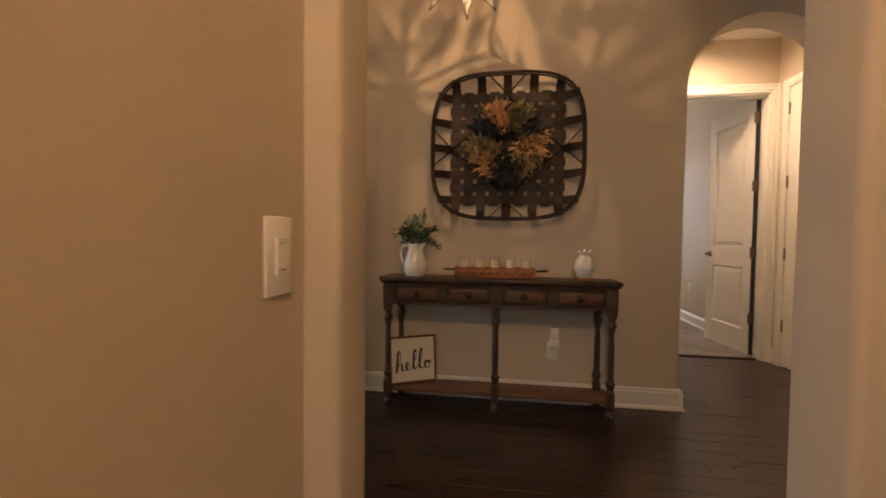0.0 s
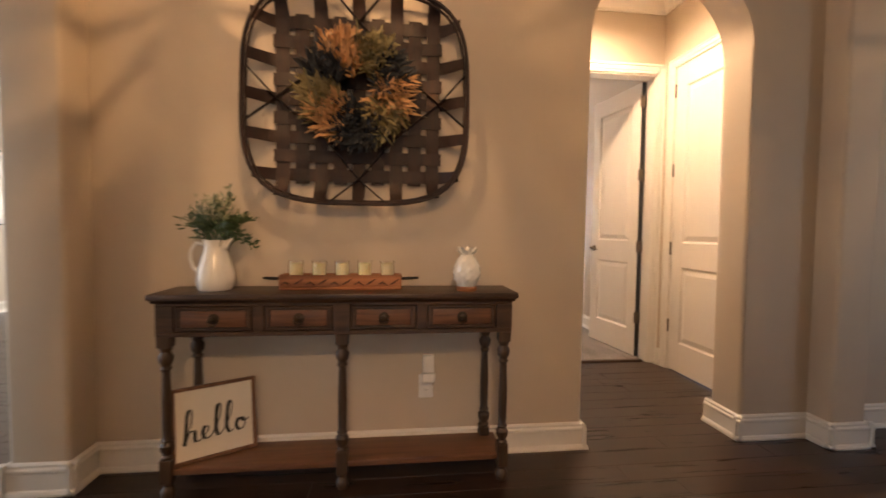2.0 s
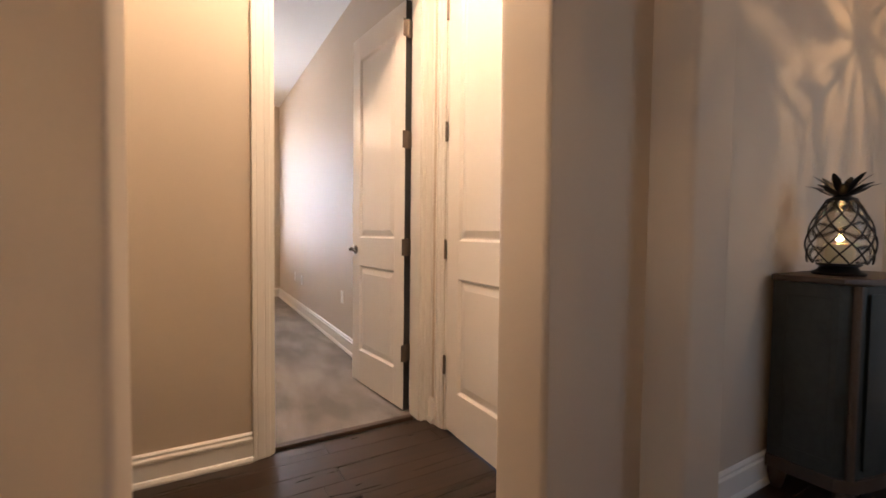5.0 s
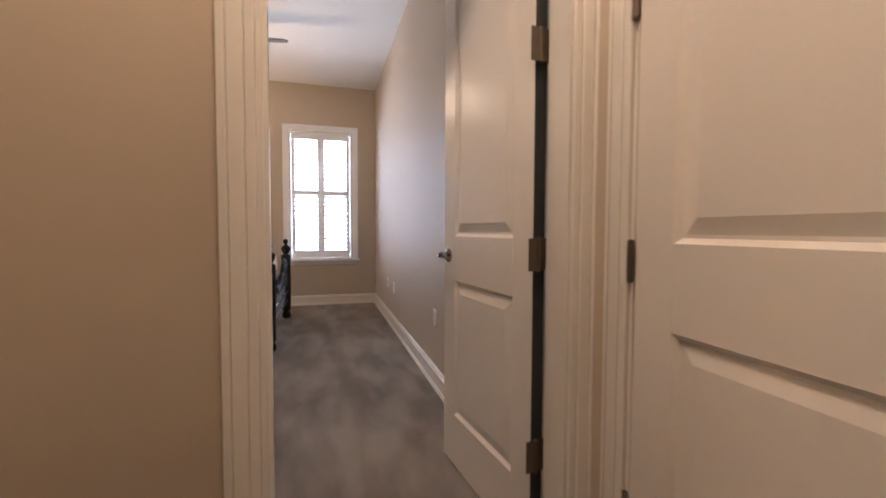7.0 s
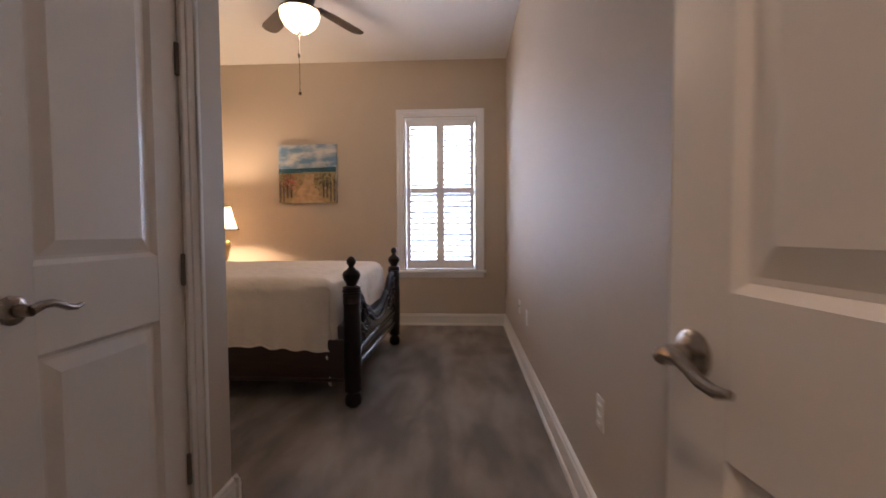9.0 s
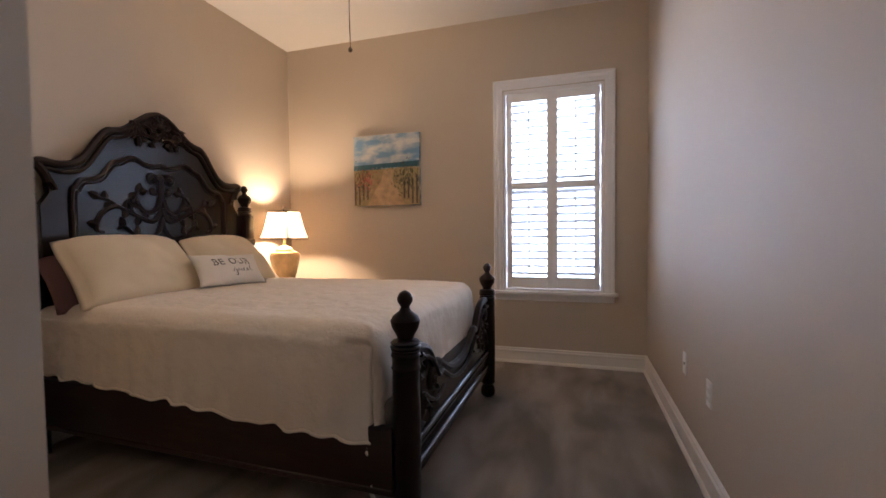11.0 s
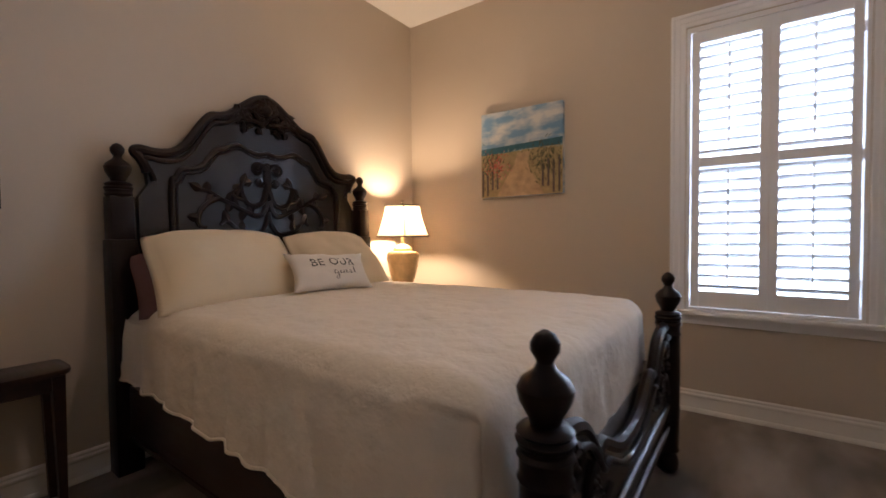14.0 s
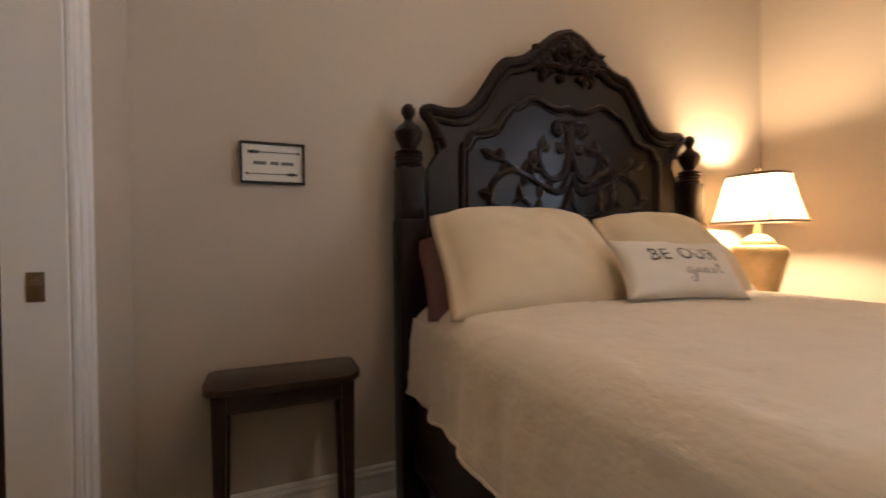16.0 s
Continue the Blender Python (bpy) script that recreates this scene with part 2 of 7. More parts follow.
def lathe(bm, profile, seg=24, cx=0.0, cy=0.0, squash=(1, 1), twist=None):
    """Turns (radius, z) rows round the z axis."""
    rings = []
    for r, z in profile:
        if r < 1e-5:
            rings.append([bm.verts.new((cx, cy, z))])
        else:
            rings.append([bm.verts.new((cx + squash[0] * r * math.cos(2 * math.pi * i / seg), cy + squash[1] * r * math.sin(2 * math.pi * i / seg), z)) for i in range(seg)])
    for a, b in zip(rings, rings[1:]):
        for i in range(seg):
            j = (i + 1) % seg
            if len(a) == 1 and len(b) == 1:
                continue
            if len(a) == 1:
                bm.faces.new((a[0], b[i], b[j]))
            elif len(b) == 1:
                bm.faces.new((a[i], b[0], a[j]))
            else:
                bm.faces.new((a[i], a[j], b[j], b[i]))
    for ring, flip in ((rings[0], True), (rings[-1], False)):
        if len(ring) > 1:
            bm.faces.new(ring[::-1] if flip else ring)
    return bm


def tube(bm, pts, r, seg=8, ends=None, flat=1.0):
    """A round bar along points; r may be a list; flat squashes it along its second normal."""
    pts = [Vector(p) for p in pts]
    rs = r if isinstance(r, (list, tuple)) else [r] * len(pts)
    rings, up = [], None
    for i, p in enumerate(pts):
        d = (pts[min(i + 1, len(pts) - 1)] - pts[max(i - 1, 0)]).normalized()
        if up is None:
            up = Vector((0, 0, 1)) if abs(d.z) < 0.9 else Vector((1, 0, 0))
        side = d.cross(up).normalized()
        up = side.cross(d).normalized()
        rings.append([bm.verts.new(p + rs[i] * (math.cos(2 * math.pi * k / seg) * side + flat * math.sin(2 * math.pi * k / seg) * up)) for k in range(seg)])
    for a, b in zip(rings, rings[1:]):
        for k in range(seg):
            bm.faces.new((a[k], a[(k + 1) % seg], b[(k + 1) % seg], b[k]))
    bm.faces.new(rings[0][::-1])
    bm.faces.new(rings[-1])
    return bm


def prism(bm, outline, axis, d0, d1):
    """A flat outline (two coordinates, the axis left out) pushed from d0 to d1 along the axis."""
    def at(p, d):
        return {"x": (d, p[0], p[1]), "y": (p[0], d, p[1]), "z": (p[0], p[1], d)}[axis]
    a = [bm.verts.new(at(p, d0)) for p in outline]
    b = [bm.verts.new(at(p, d1)) for p in outline]
    fa, fb = bm.faces.new(a), bm.faces.new(b[::-1])
    for i in range(len(a)):
        j = (i + 1) % len(a)
        bm.faces.new((a[j], a[i], b[i], b[j]))
    return bm


def run(bm, a, b, normal, profile):
    """A moulding: profile of (out, up) pushed along the line from a to b; out goes along normal."""
    a, b, nv = Vector(a), Vector(b), Vector(normal)
    ra = [bm.verts.new(a + nv * o + Vector((0, 0, u))) for o, u in profile]
    rb = [bm.verts.new(b + nv * o + Vector((0, 0, u))) for o, u in profile]
    for i in range(len(profile)):
        j = (i + 1) % len(profile)
        bm.faces.new((ra[i], ra[j], rb[j], rb[i]))
    bm.faces.new(ra[::-1])
    bm.faces.new(rb)
    return bm


def mesh_of(name, bm, material, smooth=35):
    bmesh.ops.recalc_face_normals(bm, faces=bm.faces)
    me = bpy.data.meshes.new(name)
    bm.to_mesh(me)
    bm.free()
    me.materials.append(material)
    if smooth:
        for p in me.polygons:
            p.use_smooth = True
        me.set_sharp_from_angle(angle=radians(smooth))
    return me


def part(name, bm, material, parent, label="", smooth=35, m=None):
    """One mesh object under a thing or a part, in the thing's own coordinates."""
    ob = new(name, mesh_of(name, bm, material, smooth))
    ob.parent = parent
    if m is not None:
        ob.matrix_basis = m
    return tagged(ob, label)


def thing(name, m, label, category, group="", kind=""):
    ob = new(name)
    ob.empty_display_size = 0.1
    ob.matrix_basis = m
    return tagged(ob, label, category, group, kind)


def solid(name, bm, material, label="", category="", kind="structure", smooth=35, group=""):
    return tagged(new(name, mesh_of(name, bm, material, smooth)), label, category, group, kind)


def text_mesh(body, size, material, name, parent, m, depth=0.0006, label="", shear=0.0, space=1.0, squeeze=1.0, bold=0.0):
    cu = bpy.data.curves.new(name, "FONT")
    cu.body, cu.size, cu.extrude, cu.align_x, cu.align_y, cu.shear, cu.space_character, cu.offset = body, size, depth, "CENTER", "CENTER", shear, space, bold
    tmp = new("lettering_curve", cu)
    me = bpy.data.meshes.new_from_object(tmp.evaluated_get(bpy.context.evaluated_depsgraph_get()))
    bpy.data.objects.remove(tmp)
    bpy.data.curves.remove(cu)
    me.materials.clear()
    me.materials.append(material)
    ob = new(name, me)
    ob.parent, ob.matrix_basis = parent, m @ Matrix.Diagonal((squeeze, 1, 1, 1))
    return tagged(ob, label)


# ---- the large structure ----
def wall(name, boxes, label, material=PAINT, bevel=0.0):
    bm = bmesh.new()
    for b in boxes:
        box(bm, *b, bevel)
    return solid(name, bm, material, label, "wall")


H = CEIL
# console wall with the arch, one piece of drywall with rounded corners
bm = bmesh.new()
AX0, AX1, SPRING = 1.248, 2.148, 2.085
AC, AR = (AX0 + AX1) / 2, (AX1 - AX0) / 2
outline = [(-1.065, 0), (AX0, 0), (AX0, SPRING)]
outline += [(AC - AR * math.cos(math.pi * i / 28), SPRING + AR * math.sin(math.pi * i / 28)) for i in range(1, 28)]
outline += [(AX1, SPRING), (AX1, 0), (2.56, 0), (2.56, H), (-1.065, H)]
prism(bm, outline, "y", 2.85, 3.06)
edges = [e for e in bm.edges if all(AX0 - 0.001 <= v.co.x <= AX1 + 0.001 for v in e.verts) and abs(e.verts[0].co.y - e.verts[1].co.y) < 1e-6 and not all(v.co.z > H - 0.01 or v.co.z < 0.001 for v in e.verts)]
bmesh.ops.bevel(bm, geom=edges, offset=0.022, segments=4, profile=0.5, affect="EDGES")
solid("wall_console", bm, PAINT, "warm beige painted drywall with an arched opening", "wall")
# pilasters at both ends of the console wall
for nm, (x0, x1, y0) in {"wall_pilaster_west": (-1.30, -1.065, 2.69), "wall_pilaster_east": (2.56, 2.77, 2.715)}.items():
    bm = bmesh.new()
    box(bm, x0, y0, 0, x1, 3.06, H)
    bmesh.ops.bevel(bm, geom=[e for e in bm.edges if abs(e.verts[0].co.z - e.verts[1].co.z) > 1 and e.verts[0].co.y < 2.8], offset=0.022, segments=4, profile=0.5, affect="EDGES")
    solid(nm, bm, PAINT, "beige drywall pilaster with rounded corners", "wall")
wall("wall_foyer_north", [(2.77, 2.92, 0, 5.3, 3.06, H)], "beige painted foyer wall")
wall("wall_dining_east", [(-1.30, 3.06, 0, -1.18, 10.1, 3.35)], "beige painted wall")
# south side of the hall: two ends beside the passage, with rounded corners
for nm, (x0, x1) in {"wall_south_west": (-5.6, -0.215), "wall_south_east": (0.705, 5.3)}.items():
    bm = bmesh.new()
    if x0 > 0:
        # the opening from 3.5 to 4.7 is assumed, for the added foyer fill
        for b in ((x0, 0.71, 0, 3.5, 0.89, H), (4.7, 0.71, 0, x1, 0.89, H), (3.5, 0.71, 0, 4.7, 0.89, 0.8), (3.5, 0.71, 2.4, 4.7, 0.89, H)):
            box(bm, *b)
    else:
        box(bm, x0, 0.71, 0, x1, 0.89, H)
    near = -0.215 if x0 < 0 else 0.705
    bmesh.ops.bevel(bm, geom=[e for e in bm.edges if abs(e.verts[0].co.z - e.verts[1].co.z) > 1 and abs(e.verts[0].co.x - near) < 1e-4], offset=0.022, segments=4, profile=0.5, affect="EDGES")
    solid(nm, bm, PAINT, "beige painted wall beside the passage", "wall")
wall("wall_passage_west", [(-0.41, -3.4, 0, -0.29, 0.71, H)], "warm beige painted passage wall")
wall("wall_passage_east", [(0.80, -3.4, 0, 0.92, 0.71, H)], "beige painted passage wall")
# unseen wall; its window opening is assumed, for the added kitchen fill
wall("wall_passage_south", [(-0.41, -3.52, 0, 0.92, -3.4, 0.9), (-0.41, -3.52, 2.5, 0.92, -3.4, H), (-0.41, -3.52, 0.9, -0.2, -3.4, 2.5), (0.7, -3.52, 0.9, 0.92, -3.4, 2.5)], "beige painted wall with a window opening")
# foyer end wall with the arched front door
DY, DW, DSP = 1.925, 0.512, 1.93
bm = bmesh.new()
out = [(0.89, 0), (DY - DW, 0), (DY - DW, DSP)]
out += [(DY - DW * math.cos(math.pi * i / 24), DSP + 0.43 * math.sin(math.pi * i / 24)) for i in range(1, 24)]
out += [(DY + DW, DSP), (DY + DW, 0), (2.92, 0), (2.92, H), (0.89, H)]
prism(bm, out, "x", 4.93, 5.07)
solid("wall_foyer_east", bm, PAINT, "beige painted wall round the arched front door", "wall")
# living side to the west
wall("wall_west", [(-4.86, 0.71, 0, -4.72, 1.25, 3.6), (-4.86, 1.25, 0, -4.72, 3.45, 0.35), (-4.86, 1.25, 2.4, -4.72, 3.45, 3.6), (-4.86, 3.45, 0, -4.72, 10.2, 3.6)], "pale beige wall with a wide window opening")
wall("wall_dining_header", [(-4.72, 4.36, 2.47, -1.30, 4.50, 3.6), (-4.72, 4.36, 0, -4.64, 4.50, 2.47)], "grey-beige header over a wide opening")
wall("wall_dining_north", [(-4.72, 10.0, 0, -4.3, 10.12, 3.6), (-1.9, 10.0, 0, -1.30, 10.12, 3.6), (-4.3, 10.0, 2.7, -1.9, 10.12, 3.6), (-4.3, 10.0, 0, -1.9, 10.12, 0.7)], "pale beige wall with a wide window opening")
# hallway behind the arch
wall("wall_hallway_east", [(2.53, 3.06, 0, 2.65, 3.155, H), (2.53, 3.155, 2.45, 2.65, 4.025, H), (2.53, 4.025, 0, 2.65, 4.185, H)], "warm beige hallway wall round a closet door")
wall("wall_hallway_west", [(0.92, 3.06, 0, 1.04, 3.25, H), (0.92, 4.12, 0, 1.04, 4.185, H), (0.92, 3.25, 2.6, 1.04, 4.12, H), (0.5, 3.06, 0, 0.55, 4.185, H)], "beige hallway wall round a built-in bench")
wall("wall_bedroom_south", [(0.5, 4.185, 0, 1.654, 4.305, H), (2.474, 4.185, 0, 2.66, 4.305, H), (1.654, 4.185, 2.45, 2.474, 4.305, H)], "beige wall round the bedroom doorway")
# bedroom
wall("wall_bedroom_east", [(2.54, 4.305, 0, 2.66, 9.54, H)], "smooth beige painted bedroom wall")
WX0, WX1, WZ0, WZ1 = 1.357, 2.202, 0.65, 2.43
wall("wall_bedroom_north", [(-1.02, 9.42, 0, WX0, 9.58, H), (WX1, 9.42, 0, 2.54, 9.58, H), (WX0, 9.42, WZ1, WX1, 9.58, H), (WX0, 9.42, 0, WX1, 9.58, WZ0)], "beige bedroom wall round a shuttered window")
wall("wall_bedroom_west", [(-1.02, 6.12, 0, -0.90, 9.42, H)], "beige bedroom wall behind the bed")
wall("wall_bath_door", [(-1.02, 6.00, 0, -0.42, 6.12, H), (0.36, 6.00, 0, 0.98, 6.12, H), (-0.42, 6.00, 2.45, 0.36, 6.12, H)], "beige bedroom wall round the bathroom doorway")
wall("wall_closet", [(0.98, 4.305, 0, 1.13, 4.60, H), (0.98, 5.80, 0, 1.13, 6.045, H), (0.98, 4.60, 2.45, 1.13, 5.80, H), (0.45, 4.305, 0, 0.50, 6.00, H)], "beige bedroom wall round the double closet doors")
wall("wall_bath", [(-1.30, 4.4, 0, -1.18, 6.12, H), (-1.18, 4.3, 0, 0.45, 4.4, H)], "yellow painted bathroom wall", BATH_PAINT)
# ceilings
for nm, b, mt in (("ceiling_hall", (-4.72, 0.89, HALLC, 5.2, 2.85, HALLC + 0.1), CEILING), ("ceiling_living", (-4.72, 2.85, HALLC, -1.30, 4.36, HALLC + 0.1), CEILING), ("ceiling_foyer", (2.77, 2.85, HALLC, 5.2, 2.92, HALLC + 0.1), CEILING), ("ceiling_hallway", (0.5, 3.06, H, 2.65, 4.185, H + 0.1), CEILING), ("ceiling_passage", (-0.41, -3.52, HALLC, 0.92, 0.89, HALLC + 0.1), CEILING), ("ceiling_bedroom", (-1.3, 4.305, H, 2.66, 9.58, H + 0.1), CEILING)):
    solid(nm, cube(*b), mt, "smooth white painted ceiling", "ceiling")
bm = bmesh.new()
for b in ((-4.72, 4.50, 2.95, -4.2, 10.0, 3.05), (-2.0, 4.50, 2.95, -1.30, 10.0, 3.05), (-4.2, 4.50, 2.95, -2.0, 5.2, 3.05), (-4.2, 9.3, 2.95, -2.0, 10.0, 3.05), (-4.2, 5.2, 3.17, -2.0, 9.3, 3.27)):
    box(bm, *b)
solid("ceiling_dining", bm, CEILING, "white tray ceiling over the dining room", "ceiling")

# baseboards
BASE = [(0, 0), (0.030, 0), (0.030, 0.010), (0.024, 0.022), (0.018, 0.026), (0.016, 0.095), (0.020, 0.100), (0.020, 0.110), (0.013, 0.118), (0.014, 0.128), (0.006, 0.136), (0, 0.136)]


def baseboard(name, runs, label="white painted baseboard with a stepped cap"):
    bm = bmesh.new()
    for x0, y0, x1, y1, nx, ny in runs:
        run(bm, (x0, y0, 0), (x1, y1, 0), (nx, ny, 0), BASE)
    return solid(name, bm, TRIM, label, "baseboard", smooth=25)


e = 0.03
baseboard("baseboard_hall", [(-1.065, 2.85, AX0, 2.85, 0, -1), (AX0, 2.85 - e, AX0, 3.06 + e, 1, 0), (-1.30 - e, 2.69, -1.065 + e, 2.69, 0, -1), (-1.065, 2.69 - e, -1.065, 2.85, 1, 0), (-1.30, 2.69 - e, -1.30, 4.36, -1, 0),
                            (AX1, 2.85 - e, AX1, 3.06 + e, -1, 0), (AX1 - e, 2.85, 2.56, 2.85, 0, -1), (2.56, 2.715 - e, 2.56, 2.85, -1, 0), (2.56 - e, 2.715, 2.77 + e, 2.715, 0, -1), (2.77, 2.715 - e, 2.77, 2.92, 1, 0)])
baseboard("baseboard_foyer", [(2.77, 2.92, 4.93, 2.92, 0, -1), (4.93, 2.512, 4.93, 2.92, -1, 0), (4.93, 0.89, 4.93, 1.338, -1, 0), (0.705, 0.89, 4.93, 0.89, 0, 1)])
baseboard("baseboard_passage", [(-0.29, -3.4, -0.29, 0.71, 1, 0), (-0.215, 0.71 - e, -0.215, 0.89 + e, 1, 0), (-0.29, 0.71, -0.215 + e, 0.71, 0, -1), (-5.5, 0.89, -0.215 + e, 0.89, 0, 1), (0.80, -3.4, 0.80, 0.71, -1, 0), (0.705, 0.71 - e, 0.705, 0.89 + e, -1, 0)])
baseboard("baseboard_hallway", [(2.53, 4.11, 2.53, 4.185, -1, 0), (AX1, 3.06, 2.53, 3.06, 0, 1), (1.04, 4.185, 1.581, 4.185, 0, -1), (1.04, 3.06, AX0, 3.06, 0, 1)])
baseboard("baseboard_dining", [(-4.72, 0.89, -4.72, 10.0, 1, 0), (-4.72, 10.0, -1.3, 10.0, 0, -1)])
baseboard("baseboard_bedroom", [(2.54, 4.305, 2.54, 9.42, -1, 0), (-0.90, 9.42, 2.54, 9.42, 0, -1), (-0.90, 6.12, -0.90, 9.42, 1, 0), (-0.90, 6.12, -0.498, 6.12, 0, 1), (0.438, 6.12, 0.98, 6.12, 0, 1), (0.98, 6.045, 1.13 + e, 6.045, 0, 1), (1.13, 5.885, 1.13, 6.045 + e, 1, 0), (1.13, 4.305, 1.13, 4.515, 1, 0), (1.13, 4.305, 1.581, 4.305, 0, 1)])

# crown mouldings
CROWN = [(0, -0.14), (0.014, -0.14), (0.016, -0.118), (0.034, -0.10), (0.050, -0.070), (0.082, -0.040), (0.098, -0.030), (0.100, -0.014), (0.118, -0.012), (0.118, 0), (0, 0)]


def crown(name, runs, z=H):
    bm = bmesh.new()
    for x0, y0, x1, y1, nx, ny in runs:
        run(bm, (x0, y0, z), (x1, y1, z), (nx, ny, 0), CROWN)
    return solid(name, bm, TRIM, "white crown moulding under the ceiling", "moulding", smooth=25)


crown("trim_crown_hall", [(-1.065, 2.85, 2.56, 2.85, 0, -1), (-1.30, 2.69, -1.065, 2.69, 0, -1), (2.56, 2.715, 2.77, 2.715, 0, -1), (2.77, 2.92, 4.93, 2.92, 0, -1), (4.93, 0.89, 4.93, 2.92, -1, 0), (-4.72, 0.89, 4.93, 0.89, 0, 1), (-4.72, 4.36, -1.30, 4.36, 0, -1), (-1.30, 2.69, -1.30, 4.36, -1, 0)], HALLC)
crown("trim_crown_hallway", [(1.04, 4.185, 2.53, 4.185, 0, -1), (2.53, 3.06, 2.53, 4.185, -1, 0), (1.04, 3.06, 2.53, 3.06, 0, 1), (1.04, 3.06, 1.04, 4.185, 1, 0)])
crown("trim_crown_dining", [(-4.72, 4.5, -4.72, 10.0, 1, 0), (-4.72, 10.0, -1.3, 10.0, 0, -1)], 2.95)
crown("trim_crown_tray", [(-4.2, 5.2, -4.2, 9.3, 1, 0), (-4.2, 9.3, -2.0, 9.3, 0, -1)], 3.17)

# ground slab under everything, and the carpet
solid("floor", cube(-5.7, -3.5, -0.12, 5.4, 10.2, -0.016), SLOT, "dark subfloor under planks and carpet", "floor")
bm = bmesh.new()
for b in ((-0.90, 6.12, -0.015, 2.54, 9.42, 0.0), (0.98, 4.25, -0.015, 2.54, 6.12, 0.0)):
    box(bm, *b)
solid("floor_carpet", bm, CARPET, "grey-brown cut-pile carpet with vacuum lanes", "carpet")
solid("floor_bath", cube(-1.18, 4.4, -0.015, 0.45, 6.12, 0.0), mat("bath tile", (0.45, 0.40, 0.33), 0.3), "beige bathroom floor", "floor")
solid("ground", cube(-300, -300, -0.5, 300, 300, -0.3), mat("lawn", (0.07, 0.10, 0.04), 0.9, scale=0.5), "flat lawn round the house", "ground")
# bright overcast distance outside the bedroom window
bm = bmesh.new()
box(bm, -8, 22, -0.3, 12, 22.1, 9)
solid("backdrop", bm, glow("hazy sky", (0.92, 0.96, 1.0), 3.8), "plain bright sky beyond the window", "sky")


# ---- doors and the window ----
def casing_bm(u0, u1, top, place, w=0.085):
    """Stepped casing round an opening from u0 to u1; place(u, out, z) turns it into the room."""
    bm = bmesh.new()
    for a, b, z0, z1 in ((u0 - w, u0, 0, top + w), (u1, u1 + w, 0, top + w), (u0, u1, top, top + w)):
        upright = z0 == 0
        inner = (b if a < u0 - 1e-6 else a) if upright else None
        if upright:
            s = -1 if a < u0 - 1e-6 else 1
            steps = ((0.006, 0.030, 0.013), (0.030, 0.066, 0.017), (0.066, w, 0.024))
            for k0, k1, t in steps:
                p, q = place(inner + s * k0, 0, 0), place(inner + s * k1, t, top + (k1 if k1 < w else w))
                box(bm, *(min(p[i], q[i]) for i in range(3)), *(max(p[i], q[i]) for i in range(3)), 0.003, 1)
        else:
            for k0, k1, t in ((0.006, 0.030, 0.013), (0.030, 0.066, 0.017), (0.066, w, 0.024)):
                p, q = place(u0 - k0 + 0.001, 0, top + k0), place(u1 + k0 - 0.001, t - 0.0005, top + k1)
                box(bm, *(min(p[i], q[i]) for i in range(3)), *(max(p[i], q[i]) for i in range(3)), 0.003, 1)
    return bm


def panel_bm(x0, z0, x1, z1, half):
    """A raised field in a sunk bed, on both faces of a leaf."""
    bm = bmesh.new()
    for s in (-1, 1):
        loops = []
        for inset, y in ((0, half - 0.001), (0.012, half - 0.012), (0.020, half - 0.012), (0.055, half - 0.003), (0.060, half - 0.003)):
            loops.append([bm.verts.new((x, s * y, z)) for x, z in ((x0 + inset, z0 + inset), (x1 - inset, z0 + inset), (x1 - inset, z1 - inset), (x0 + inset, z1 - inset))])
        for a, b in zip(loops, loops[1:]):
            for i in range(4):
                bm.faces.new((a[i], a[(i + 1) % 4], b[(i + 1) % 4], b[i]))
        bm.faces.new(loops[-1])
    return bm


def lever_bm(side, reach=-1):
    """A rose with a curved lever on one face of a leaf."""
    bm = bmesh.new()
    y = side * 0.0225
    rose = [(0, y), (0.031, y), (0.031, y + side * 0.006), (0.024, y + side * 0.012), (0.014, y + side * 0.014), (0.012, y + side * 0.045), (0, y + side * 0.045)]
    rings = [[bm.verts.new((r * math.cos(2 * math.pi * i / 20), d, r * math.sin(2 * math.pi * i / 20))) for i in range(20)] if r else [bm.verts.new((0, d, 0))] for r, d in rose]
    for a, b in zip(rings, rings[1:]):
        for i in range(20):
            j = (i + 1) % 20
            if len(a) == 1:
                bm.faces.new((a[0], b[i], b[j]))
            elif len(b) == 1:
                bm.faces.new((a[i], b[0], a[j]))
            else:
                bm.faces.new((a[i], a[j], b[j], b[i]))
    pts = [(reach * u, y + side * (0.045 + 0.004 * math.sin(u * 30)), 0.010 * math.sin(u * 48)) for u in (0, 0.02, 0.04, 0.06, 0.08, 0.10, 0.118)]
    tube(bm, pts, [0.011, 0.010, 0.009, 0.008, 0.008, 0.007, 0.005], 10)
    return bm


def hinge_bm(h=0.10, leaf=0.036):
    bm = bmesh.new()
    lathe(bm, [(0, -h / 2 - 0.004), (0.004, -h / 2 - 0.003), (0.0075, -h / 2), (0.0075, h / 2), (0.004, h / 2 + 0.003), (0, h / 2 + 0.004)], 10)
    box(bm, -leaf, -0.002, -h / 2, leaf, 0.002, h / 2, 0.001, 1)
    return bm


HINGE_MESH = mesh_of("hinge", hinge_bm(), HINGE)
KNUCKLE_MESH = mesh_of("hinge", hinge_bm(leaf=0.011), HINGE)
LEVER_MESH = {(s, r): mesh_of("door_handle", lever_bm(s, r), NICKEL) for s in (-1, 1) for r in (-1, 1)}


def shared(name, me, parent, m, label=""):
    ob = new(name, me)
    ob.parent, ob.matrix_basis = parent, m
    return tagged(ob, label)


